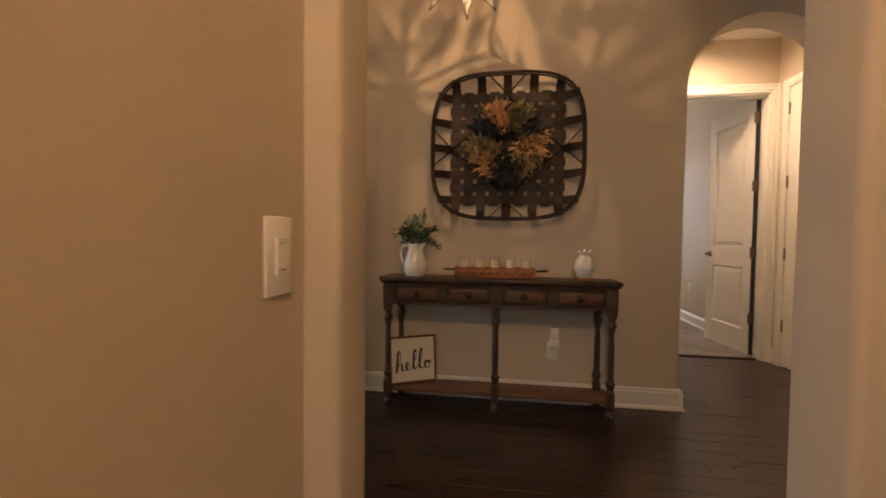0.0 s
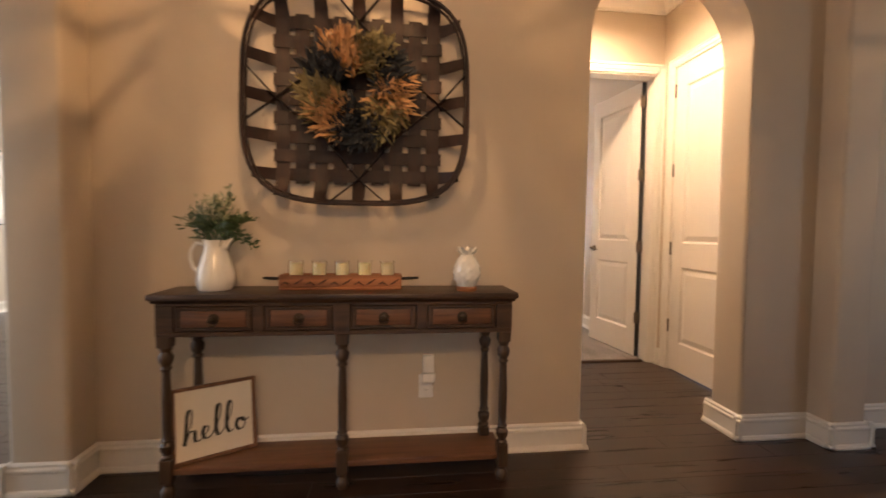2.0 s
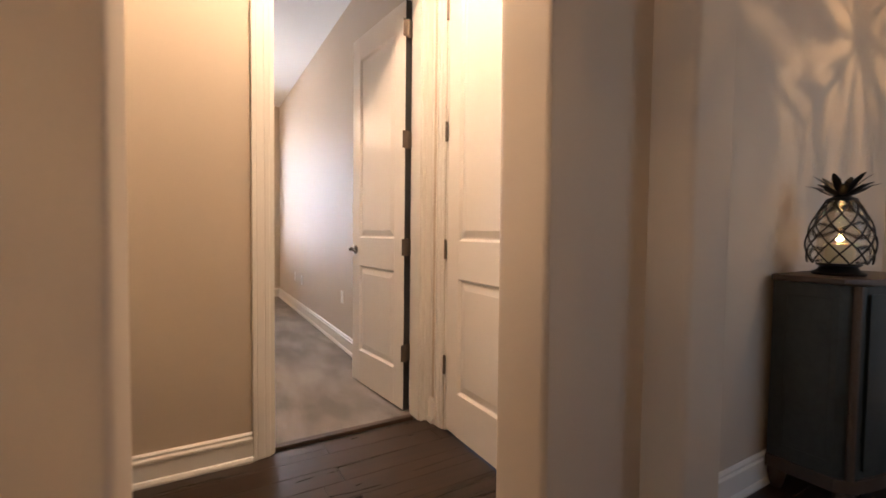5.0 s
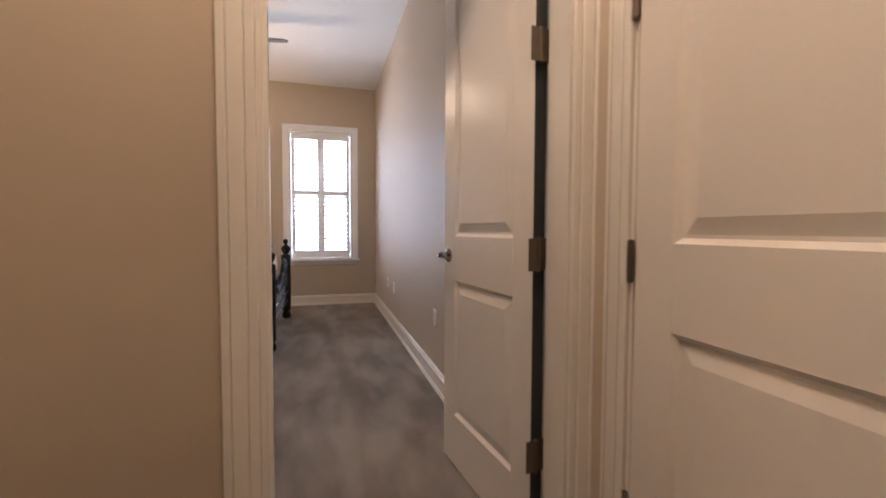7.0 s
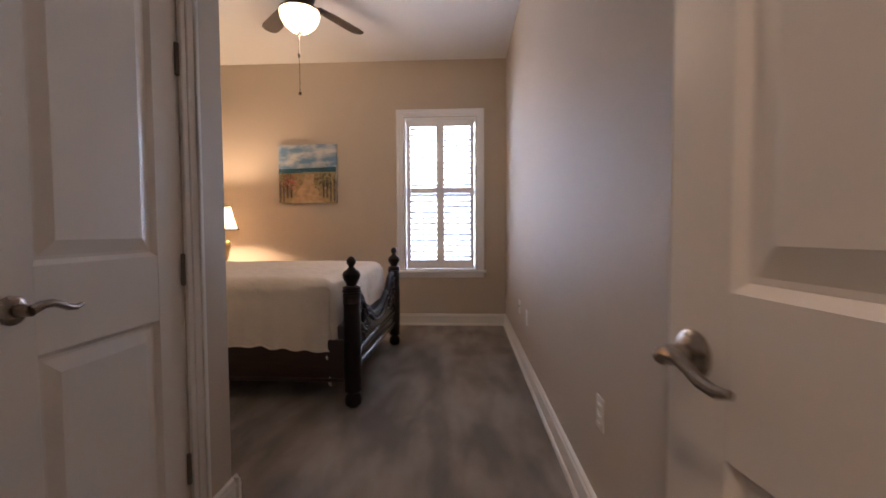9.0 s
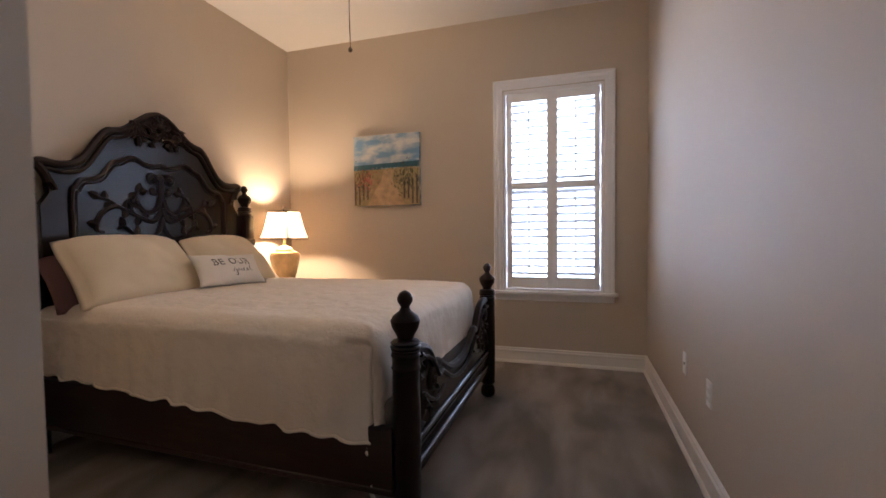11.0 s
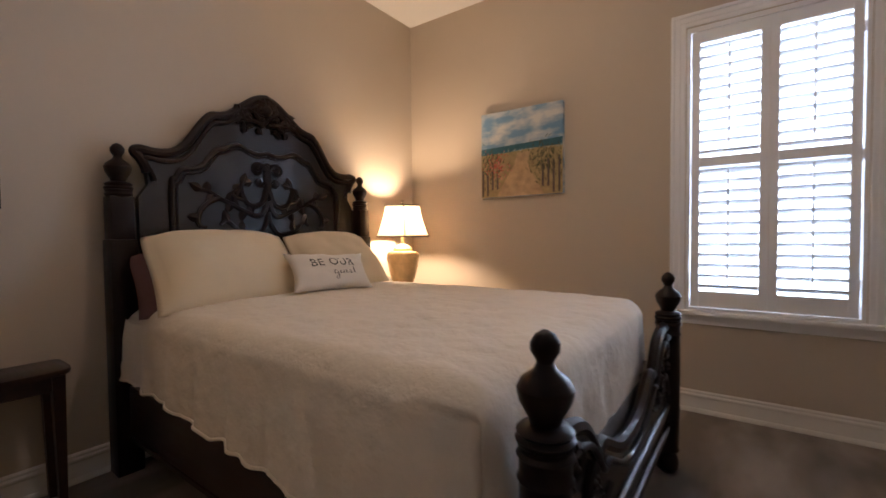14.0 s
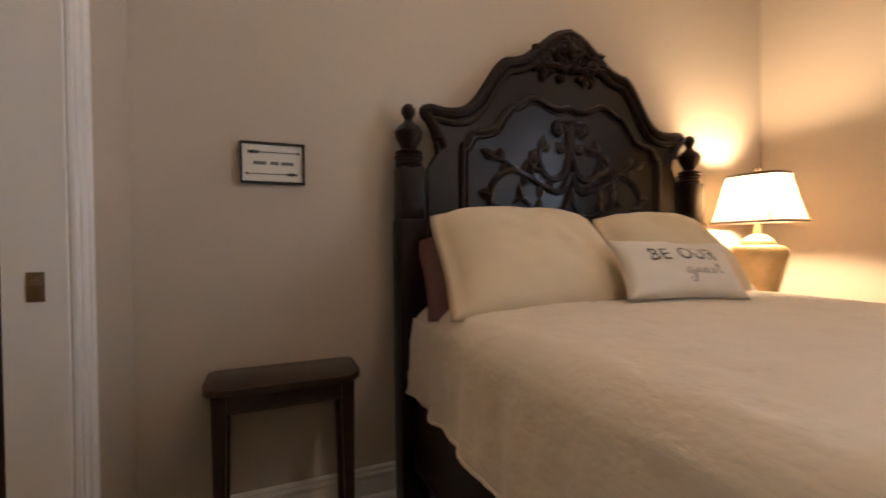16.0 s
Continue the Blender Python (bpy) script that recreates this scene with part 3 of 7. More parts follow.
def door_leaf(parent, w, h, m, handle_x, hinges, hinge_m, material=DOORS, reach=-1, sides=(-1, 1), bottom=0.012, stile=0.118, wide=False):
    leaf = bmesh.new()
    half, z0 = 0.02, bottom
    rails = [(z0, 0.24), (0.846, 1.042), (h - 0.16, h)]
    box(leaf, 0, -half, z0, stile, half, h, 0.002, 1)
    box(leaf, w - stile, -half, z0, w, half, h, 0.002, 1)
    for a, b in rails:
        box(leaf, stile, -half, a, w - stile, half, b)
    leaf_ob = part("leaf", leaf, material, parent, "white painted two-panel door leaf", m=m)
    for a, b in ((0.24, 0.846), (1.042, h - 0.16)):
        part("panel", panel_bm(stile, a, w - stile, b, half), material, leaf_ob, smooth=0)
    for s in sides:
        shared("door_handle", LEVER_MESH[(s, reach)], leaf_ob, pose(handle_x, 0, 0.955), "brushed nickel lever handle")
    for z in hinges:
        shared("hinge", HINGE_MESH if wide else KNUCKLE_MESH, parent, hinge_m @ pose(0, 0, z), "satin metal hinge")
    return leaf_ob


def jamb_bm(u0, u1, top, v0, v1, place, t=0.018):
    bm = bmesh.new()
    for a, b, z0, z1 in ((u0, u0 + t, 0, top), (u1 - t, u1, 0, top), (u0 + t, u1 - t, top - t, top)):
        p, q = place(a, v0, z0), place(b, v1, z1)
        box(bm, *(min(p[i], q[i]) for i in range(3)), *(max(p[i], q[i]) for i in range(3)))
    return bm


HZ = (0.365, 0.995, 1.625, 2.262)
I4 = Matrix()
# bedroom door, swung open into the room
d1 = thing("door_1", I4, "open white two-panel bedroom door in white casing", "door", kind="structure")
part("frame", jamb_bm(1.654, 2.474, 2.452, 4.187, 4.303, lambda u, v, z: (u, v, z)), TRIM, d1)
part("casing", casing_bm(1.666, 2.457, 2.44, lambda u, o, z: (u, 4.185 - o, z)), TRIM, d1, smooth=0)
part("casing", casing_bm(1.666, 2.457, 2.44, lambda u, o, z: (u, 4.305 + o, z)), TRIM, d1, smooth=0)
part("strike_plate", cube(1.672, 4.225, 0.90, 1.675, 4.268, 0.985, 0.001), NICKEL, d1)
part("stop", cube(1.672, 4.195, 0.0, 1.683, 4.222, 2.43), TRIM, d1)
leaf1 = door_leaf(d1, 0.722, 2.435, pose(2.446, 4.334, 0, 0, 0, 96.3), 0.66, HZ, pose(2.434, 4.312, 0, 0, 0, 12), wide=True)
# black strip on the leaf's end paints the shade of the hinge gap
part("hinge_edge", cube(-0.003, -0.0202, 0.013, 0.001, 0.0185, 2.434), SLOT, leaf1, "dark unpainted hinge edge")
# hallway closet door, shut
d2 = thing("door_2", I4, "closed white two-panel closet door in white casing", "door", kind="structure")
part("frame", jamb_bm(3.15, 4.03, 2.452, 2.532, 2.648, lambda u, v, z: (v, u, z)), TRIM, d2)
part("casing", casing_bm(3.162, 4.018, 2.44, lambda u, o, z: (2.53 - o, u, z), 0.075), TRIM, d2, smooth=0)
door_leaf(d2, 0.838, 2.435, pose(2.553, 4.010, 0, 0, 0, -90), 0.776, HZ, pose(2.524, 4.014, 0, 0, 0, 90), sides=(-1,), reach=-1)
# double closet doors in the bedroom
d3 = thing("door_3", I4, "closed pair of white panelled closet doors", "door", kind="structure")
part("frame", jamb_bm(4.595, 5.805, 2.452, 0.985, 1.125, lambda u, v, z: (v, u, z)), TRIM, d3)
part("casing", casing_bm(4.607, 5.793, 2.44, lambda u, o, z: (1.13 + o, u, z)), TRIM, d3, smooth=0)
door_leaf(d3, 0.582, 2.435, pose(1.108, 5.785, 0, 0, 0, -90), 0.53, (0.318, 0.99, 1.672, 2.30), pose(1.133, 5.790, 0, 0, 0, 90), sides=(1,), reach=-1, stile=0.105)
door_leaf(d3, 0.582, 2.435, pose(1.108, 4.615, 0, 0, 0, 90), 0.53, (0.318, 0.99, 1.672, 2.30), pose(1.133, 4.610, 0, 0, 0, 90), sides=(-1,), reach=-1, stile=0.105)
# bathroom doorway, only its casing and jamb
d4 = thing("door_4", I4, "white cased bathroom doorway with a strike plate", "doorway", kind="structure")
part("frame", jamb_bm(-0.425, 0.365, 2.452, 6.002, 6.118, lambda u, v, z: (u, v, z)), TRIM, d4)
part("casing", casing_bm(-0.413, 0.353, 2.44, lambda u, o, z: (u, 6.12 + o, z)), TRIM, d4, smooth=0)
part("strike_plate", cube(-0.407, 6.045, 0.925, -0.404, 6.078, 0.992, 0.001), NICKEL, d4)
# arched front door
d5 = thing("door_5", I4, "closed white arched front door with raised panels", "door", kind="structure")


def arch_outline(r, base, sp, rise, n=24):
    pts = [(DY - r, base), (DY - r, sp)]
    pts += [(DY - r * math.cos(math.pi * i / n), sp + rise * math.sin(math.pi * i / n)) for i in range(1, n)]
    return pts + [(DY + r, sp), (DY + r, base)]


bm = bmesh.new()
prism(bm, arch_outline(DW - 0.004, 0.02, DSP, 0.426), "x", 4.965, 5.01)
leaf = part("leaf", bm, COOLDOOR, d5, "white painted arched door leaf")
for z0, z1 in ((0.22, 0.82), (1.04, 1.95)):
    for y0, y1 in ((DY - 0.40, DY - 0.05), (DY + 0.05, DY + 0.40)):
        bm = bmesh.new()
        for k, (inset, out) in enumerate(((0, 4.963), (0.02, 4.954), (0.05, 4.961))):
            box(bm, out, y0 + inset, z0 + inset, 4.9665 - 0.0005 * k, y1 - inset, z1 - inset, 0.004, 1)
        part("panel", bm, COOLDOOR, leaf, smooth=0)
part("threshold", cube(4.9, DY - DW, 0, 5.06, DY + DW, 0.018, 0.004), SLOT, d5, "dark metal threshold")
bm = bmesh.new()
a, b = arch_outline(DW + 0.075, 0, DSP, 0.43 + 0.075), arch_outline(DW, 0, DSP, 0.43)
for d0, d1_, o, i in ((4.906, 4.93, a, b),):
    fo = [[bm.verts.new((d, *p)) for p in ring] for d in (d0, d1_) for ring in (o, i)]
    for k in range(len(a) - 1):
        for p, q in ((fo[0], fo[1]), (fo[2], fo[0]), (fo[1], fo[3])):
            bm.faces.new((p[k], p[k + 1], q[k + 1], q[k]))
part("casing", bm, TRIM, d5)
for z in (0.30, 0.95, 1.62):
    shared("hinge", KNUCKLE_MESH, d5, pose(4.963, DY + DW - 0.004, z, 0, 0, 90))

# bedroom window with plantation shutters
SHUTTER = mat("shutter enamel", (0.84, 0.84, 0.85), 0.4, vary=0.02, scale=3, bump=0.01)
win = thing("window_1", I4, "white double-hung window with louvred plantation shutters", "window", kind="structure")
bm = bmesh.new()
for k0, k1, t in ((0.004, 0.034, 0.014), (0.034, 0.066, 0.018), (0.066, 0.087, 0.026)):
    box(bm, WX0 - k1, 9.42 - t, WZ0, WX0 - k0, 9.42, WZ1 + k1, 0.003, 1)
    box(bm, WX1 + k0, 9.42 - t, WZ0, WX1 + k1, 9.42, WZ1 + k1, 0.003, 1)
    box(bm, WX0 - k0 + 0.001, 9.42 - t + 0.0005, WZ1 + k0, WX1 + k0 - 0.001, 9.42, WZ1 + k1, 0.003, 1)
part("casing", bm, SHUTTER, win, smooth=0)
part("window_sill", cube(WX0 - 0.112, 9.365, 0.622, WX1 + 0.112, 9.50, 0.650, 0.006, 2), SHUTTER, win)
bm = bmesh.new()
run(bm, (WX0 - 0.085, 9.42, 0.622), (WX1 + 0.085, 9.42, 0.622), (0, -1, 0), [(0, 0), (0.030, 0), (0.026, -0.015), (0.018, -0.030), (0.014, -0.055), (0, -0.060)])
part("apron", bm, SHUTTER, win)
bm = bmesh.new()
for b in ((WX0, 9.421, 0.651, WX0 + 0.022, 9.46, WZ1), (WX1 - 0.022, 9.421, 0.651, WX1, 9.46, WZ1), (WX0 + 0.022, 9.421, WZ1 - 0.029, WX1 - 0.022, 9.46, WZ1), (WX0 + 0.022, 9.421, 0.651, WX1 - 0.022, 9.46, 0.668)):
    box(bm, *b)
part("shutter_frame", bm, SHUTTER, win)
bm = bmesh.new()
for b in ((WX0, 9.53, 0.65, WX0 + 0.02, 9.57, WZ1), (WX1 - 0.02, 9.53, 0.65, WX1, 9.57, WZ1), (WX0, 9.53, WZ1 - 0.04, WX1, 9.57, WZ1), (WX0, 9.53, 0.65, WX1, 9.57, 0.70), (WX0, 9.525, 1.54, WX1, 9.56, 1.59)):
    box(bm, *b, 0.003, 1)
part("window_frame", bm, SHUTTER, win)
pane_mat = glass("window glass")
for z0, z1 in ((0.70, 1.54), (1.59, 2.39)):
    ob = part("pane", cube(WX0 + 0.02, 9.545, z0, WX1 - 0.02, 9.549, z1), pane_mat, win, smooth=0)
    ob.visible_shadow = False
louver = bmesh.new()
prism(louver, [(-0.030, 0), (-0.018, 0.0045), (0, 0.0055), (0.018, 0.0045), (0.030, 0), (0.018, -0.0045), (0, -0.0055), (-0.018, -0.0045)], "x", 0, 0.3025)
LOUVER = mesh_of("louver", louver, SHUTTER)
for sx0, sx1 in ((1.386, 1.7798), (1.7801, 2.173)):
    shut = part("shutter", bmesh.new(), SHUTTER, win)
    bm = bmesh.new()
    for b in ((sx0, 9.425, 0.672, sx0 + 0.045, 9.452, 2.398), (sx1 - 0.045, 9.425, 0.672, sx1, 9.452, 2.398), (sx0 + 0.045, 9.425, 0.672, sx1 - 0.045, 9.452, 0.772), (sx0 + 0.045, 9.425, 1.555, sx1 - 0.045, 9.452, 1.615), (sx0 + 0.045, 9.425, 2.325, sx1 - 0.045, 9.452, 2.398)):
        box(bm, *b, 0.002, 1)
    bmesh.ops.recalc_face_normals(bm, faces=bm.faces)
    bm.to_mesh(shut.data)
    bm.free()
    for z0, z1, n, tilt in ((0.772, 1.555, 12, -30), (1.615, 2.325, 11, -16)):
        for i in range(n):
            z = z0 + (i + 0.5) * (z1 - z0) / n
            shared("louver", LOUVER, shut, pose(sx0 + 0.0452, 9.4385, z, tilt + random.uniform(-1.5, 1.5)))
        part("tilt_rod", cube((sx0 + sx1) / 2 - 0.005, 9.396, z0 + 0.05, (sx0 + sx1) / 2 + 0.005, 9.406, z1 - 0.03, 0.002, 1), SHUTTER, shut)
    for z in (0.85, 1.55, 2.22):
        part("hinge", cube(sx0 - 0.004 if sx0 < 1.5 else sx1 - 0.014, 9.420, z - 0.03, sx0 + 0.014 if sx0 < 1.5 else sx1 + 0.004, 9.4245, z + 0.03, 0.001, 1), SHUTTER, shut)

# built-in bench niche in the hallway
nook = thing("built_in_bench", pose(1.04, 3.68, 0), "cream painted built-in bench with a projecting ledge", "bench")
CREAM = mat("cream cabinet enamel", (0.72, 0.64, 0.46), 0.4, vary=0.03, scale=3, bump=0.02)
bm = bmesh.new()
box(bm, -0.48, -0.43, 0.0, 0.0, 0.43, 0.455)
part("base", bm, CREAM, nook)
part("ledge", cube(-0.48, -0.45, 0.456, 0.045, 0.475, 0.484, 0.008, 2), CREAM, nook)
bm = bmesh.new()
for b in ((-0.002, 0.37, 0.485, 0.022, 0.46, 2.62), (-0.002, -0.46, 0.485, 0.022, -0.37, 2.62), (-0.002, -0.37, 1.97, 0.020, 0.37, 2.03), (-0.002, -0.37, 2.53, 0.020, 0.37, 2.62)):
    box(bm, *b, 0.004, 1)
part("face_frame", bm, CREAM, nook)
part("shelf", cube(-0.47, -0.43, 1.99, -0.01, 0.43, 2.02, 0.003, 1), CREAM, nook)
part("back_panel", cube(-0.475, -0.43, 0.485, -0.46, 0.43, 2.6), CREAM, nook)


# ---- hall: console table and what stands on it ----
DARKOAK = wood("distressed dark oak", (0.019, 0.010, 0.0052), (0.082, 0.042, 0.020), 0.42, "x", 3.0, 0.2)
DARKOAK_Z = wood("distressed dark oak upright", (0.019, 0.011, 0.006), (0.076, 0.042, 0.021), 0.42, "z", 3.0, 0.2)
DRAWER = wood("warm brown drawer front", (0.055, 0.022, 0.010), (0.19, 0.084, 0.038), 0.45, "x", 4.0, 0.2)
SHELFW = wood("worn brown shelf", (0.075, 0.034, 0.017), (0.17, 0.08, 0.042), 0.4, "x", 3.0, 0.15)
IRON = mat("black iron", (0.025, 0.023, 0.022), 0.45, 0.8, 0.1, 20, 120, 0.1)
BRONZE = mat("dark bronze", (0.06, 0.045, 0.03), 0.4, 0.9, 0.1, 20, 120, 0.05)
CERAMIC = mat("white glazed ceramic", (0.74, 0.72, 0.68), 0.16, vary=0.03, scale=6, fine=30, bump=0.02, coat=0.3)

CX, CY = 0.059, 2.70
con = thing("console_table", pose(CX, CY, 0), "dark brown distressed wooden console table with four drawers", "table")
bm = cube(-0.757, -0.135, 0.826, 0.757, 0.125, 0.852, 0.006, 2)
part("tabletop", bm, DARKOAK, con)
bm = bmesh.new()
run(bm, (-0.745, -0.112, 0.826), (0.745, -0.112, 0.826), (0, -1, 0), [(0, 0), (0.014, 0), (0.010, -0.008), (0.003, -0.014), (0, -0.014)])
part("moulding", bm, DARKOAK, con)
bm = bmesh.new()
for b in ((-0.735, -0.110, 0.800, 0.735, -0.090, 0.826), (-0.735, -0.110, 0.675, 0.735, -0.090, 0.694), (-0.735, -0.110, 0.694, -0.665, -0.090, 0.800), (0.665, -0.110, 0.694, 0.735, -0.090, 0.800), (-0.035, -0.114, 0.675, 0.035, -0.090, 0.812), (-0.360, -0.110, 0.694, -0.315, -0.090, 0.800), (0.315, -0.110, 0.694, 0.360, -0.090, 0.800), (-0.735, -0.090, 0.675, -0.715, 0.115, 0.826), (0.715, -0.090, 0.675, 0.735, 0.115, 0.826), (-0.715, 0.098, 0.675, 0.715, 0.115, 0.826)):
    box(bm, *b, 0.002, 1)
part("apron", bm, DARKOAK, con)
for x0, x1 in ((-0.663, -0.362), (-0.313, -0.037), (0.037, 0.313), (0.362, 0.663)):
    bm = bmesh.new()
    box(bm, x0, -0.106, 0.696, x1, -0.088, 0.798, 0.003, 1)
    for b in ((x0 + 0.005, -0.111, 0.698, x1 - 0.005, -0.1055, 0.710), (x0 + 0.005, -0.111, 0.785, x1 - 0.005, -0.1055, 0.796), (x0 + 0.005, -0.111, 0.710, x0 + 0.020, -0.1055, 0.785), (x1 - 0.020, -0.111, 0.710, x1 - 0.005, -0.1055, 0.785)):
        box(bm, *b, 0.002, 1)
    dr = part("drawer", bm, DARKOAK, con, "brown drawer front with a dark border")
    part("front_panel", cube(x0 + 0.024, -0.110, 0.714, x1 - 0.024, -0.1055, 0.781, 0.003, 2), DRAWER, dr)
    bm = bmesh.new()
    cx = (x0 + x1) / 2
    lathe(bm, [(0, 0), (0.022, 0), (0.020, 0.004), (0.008, 0.006), (0.007, 0.014), (0.013, 0.020), (0.012, 0.026), (0, 0.029)], 16)
    bm.transform(Matrix.Translation((cx, -0.110, 0.747)) @ Matrix.Rotation(radians(90), 4, "X"))
    tube(bm, [(cx + 0.019 * math.cos(a), -0.122, 0.740 + 0.019 * math.sin(a)) for a in [math.pi * (1 + k / 8) for k in range(9)]], 0.0032, 6)
    part("knob", bm, BRONZE, dr, "dark metal ring pull")

LEG = [(0.0, 0.0), (0.020, 0.0), (0.027, 0.012), (0.029, 0.030), (0.022, 0.045), (0.016, 0.052), (0.020, 0.058), (0.020, 0.064)]
LEG_UP = [(0.022, 0.168), (0.024, 0.175), (0.017, 0.185), (0.026, 0.205), (0.028, 0.225), (0.018, 0.240), (0.023, 0.248), (0.017, 0.258), (0.0185, 0.30), (0.0195, 0.40), (0.0165, 0.50), (0.015, 0.53), (0.023, 0.542), (0.017, 0.552), (0.027, 0.572), (0.029, 0.592), (0.019, 0.612), (0.024, 0.622), (0.024, 0.632)]
leg_bm = bmesh.new()
lathe(leg_bm, LEG + [(0.022, 0.068)], 16)
box(leg_bm, -0.024, -0.024, 0.066, 0.024, 0.024, 0.168, 0.003, 1)
lathe(leg_bm, LEG_UP, 16)
box(leg_bm, -0.027, -0.024, 0.630, 0.027, 0.024, 0.676, 0.003, 1)
LEGM = mesh_of("leg", leg_bm, DARKOAK_Z)
for x, y in ((-0.705, -0.088), (0.0, -0.088), (0.705, -0.088), (-0.66, 0.092), (0.66, 0.092)):
    shared("leg", LEGM, con, pose(x, y, 0))
part("shelf", cube(-0.712, -0.098, 0.096, 0.712, 0.108, 0.124, 0.005, 2), SHELFW, con, "worn brown lower shelf")

# tobacco basket
SPLINT = wood("dark basket splint", (0.009, 0.0036, 0.0021), (0.036, 0.0125, 0.0066), 0.6, "z", 4.0, 0.3)
bas = thing("tobacco_basket", pose(0.110, 2.85, 1.713), "dark brown woven tobacco basket hung on the wall", "basket")


def rim_point(a, rx=0.497, rz=0.478, p=3.6):
    c, s = math.cos(a), math.sin(a)
    k = (abs(c) ** p + abs(s) ** p) ** (-1 / p)
    return rx * k * c, rz * k * s


bm = bmesh.new()
for rx, rz, y, r in ((0.497, 0.478, -0.112, 0.013), (0.485, 0.466, -0.096, 0.009)):
    pts = [(lambda q: (q[0], y + 0.01 * math.sin(3 * a), q[1]))(rim_point(a, rx, rz)) for a in [2 * math.pi * i / 72 for i in range(73)]]
    tube(bm, pts, r, 7, flat=0.7)
part("rim", bm, SPLINT, bas, "bent dark wooden rim")


def ribbon(along, off, width, half, weave, reach):
    """One flat splint across the basket; it rises to the rim at both ends."""
    bm = bmesh.new()
    n = 28
    ring = []
    for i in range(n + 1):
        u = -reach + 2 * reach * i / n
        k = max(0, (abs(u) - half) / max(reach - half, 1e-4)) if reach > half + 0.02 else 0
        y = -0.022 - 0.082 * k ** 1.4 + weave * 0.005 * math.cos(u * math.pi / 0.089)
        w = width * (1 - 0.12 * k)
        row = []
        for s, d in ((-1, 0.0018), (1, 0.0018), (1, -0.0018), (-1, -0.0018)):
            v = off + s * w / 2
            row.append(bm.verts.new((v, y + d, u) if along == "z" else (u, y + d, v)))
        ring.append(row)
    for a, b in zip(ring, ring[1:]):
        for j in range(4):
            bm.faces.new((a[j], a[(j + 1) % 4], b[(j + 1) % 4], b[j]))
    bm.faces.new(ring[0])
    bm.faces.new(ring[-1][::-1])
    return bm


for k in range(9):
    off = (k - 4) * 0.086
    long_ = k % 2 == 0
    edge_ = 0.466 if k in (2, 4, 6) else 0.446
    part("splint", ribbon("z", off, 0.062, 0.37, 1 if k % 2 else -1, edge_ if long_ else 0.385), SPLINT, bas)
    part("splint", ribbon("x", off, 0.057, 0.37, -1 if k % 2 else 1, (edge_ + 0.012) if long_ else 0.385), SPLINT, bas)
for sx, sz in ((0, 1), (0, -1), (1, 0), (-1, 0)):
    for s in (-1, 1):
        bm = bmesh.new()
        if sz:
            a, b = Vector((0.0, -0.036, sz * 0.36)), Vector((s * 0.12, -0.105, sz * 0.468))
            a2 = Vector((-s * 0.22, -0.033, sz * 0.10))
        else:
            a, b = Vector((sx * 0.37, -0.036, 0.0)), Vector((sx * 0.486, -0.105, s * 0.12))
            a2 = Vector((sx * 0.10, -0.033, -s * 0.22))
        tube(bm, [a2, a, b], 0.015, 6, flat=0.25)
        part("brace", bm, SPLINT, bas)

# wreath of dried leaves
TAN = mat("dried tan leaf", (0.52, 0.30, 0.14), 0.75, vary=0.35, scale=25, fine=90)
SLATE = mat("dried slate leaf", (0.036, 0.042, 0.050), 0.75, vary=0.35, scale=25, fine=90)
OLIVE = mat("dried olive leaf", (0.25, 0.21, 0.10), 0.75, vary=0.35, scale=25, fine=90)
wre = thing("wreath", pose(0.108, 2.79, 1.745), "round wreath of tan, slate and olive dried leaves", "wreath")


def leaf_strip(bm, base, d, n, length, width, curl=0.25):
    """A folded, tapering leaf from base along d, with n as its upper side."""
    side = d.cross(n).normalized()
    rows = []
    for k, w in ((0, 0.25), (0.35, 0.9), (0.7, 1.0), (0.9, 0.6), (1.0, 0.12)):
        c = base + d * (length * k) + n * (curl * length * k * k)
        rows.append((bm.verts.new(c - side * width * w / 2), bm.verts.new(c - n * 0.12 * width * w), bm.verts.new(c + side * width * w / 2)))
    for a, b in zip(rows, rows[1:]):
        bm.faces.new((a[0], a[1], b[1], b[0]))
        bm.faces.new((a[1], a[2], b[2], b[1]))


rng = random.Random(5)
meshes = {m.name: bmesh.new() for m in (TAN, SLATE, OLIVE)}
kinds = [OLIVE, TAN, SLATE, OLIVE, TAN, SLATE, SLATE, OLIVE, TAN, SLATE]
start = [70, 118, 152, 200, 232, 262, 285, 318, 355, 30]
for knd, ang in zip(kinds, start):
    a = radians(ang)
    for i in range(330):
        b = a + rng.uniform(-0.36, 0.36)
        out, tan = Vector((math.cos(b), 0, math.sin(b))), Vector((math.sin(b), 0, -math.cos(b)))
        lift = Vector((0, -1, 0))
        d = (out * rng.uniform(-0.45, 1.0) + tan * rng.uniform(-0.2, 0.9) + lift * rng.uniform(0.1, 0.9)).normalized()
        base = out * rng.uniform(0.085, 0.225) + Vector((0, rng.uniform(-0.075, -0.01), 0))
        n = (lift - d * d.dot(lift)).normalized() if abs(d.dot(lift)) < 0.98 else out
        leaf_strip(meshes[knd.name], base, d, n, rng.uniform(0.055, 0.100), rng.uniform(0.006, 0.013), rng.uniform(-0.1, 0.35))
for m_ in (TAN, SLATE, OLIVE):
    part(m_.name.split()[1] + "_leaves", meshes[m_.name], m_, wre, m_.name + "s", smooth=0)
bm = bmesh.new()
tube(bm, [(0.13 * math.cos(2 * math.pi * i / 24), 0.01, 0.13 * math.sin(2 * math.pi * i / 24)) for i in range(25)], 0.03, 8)
part("vine_ring", bm, SPLINT, wre)

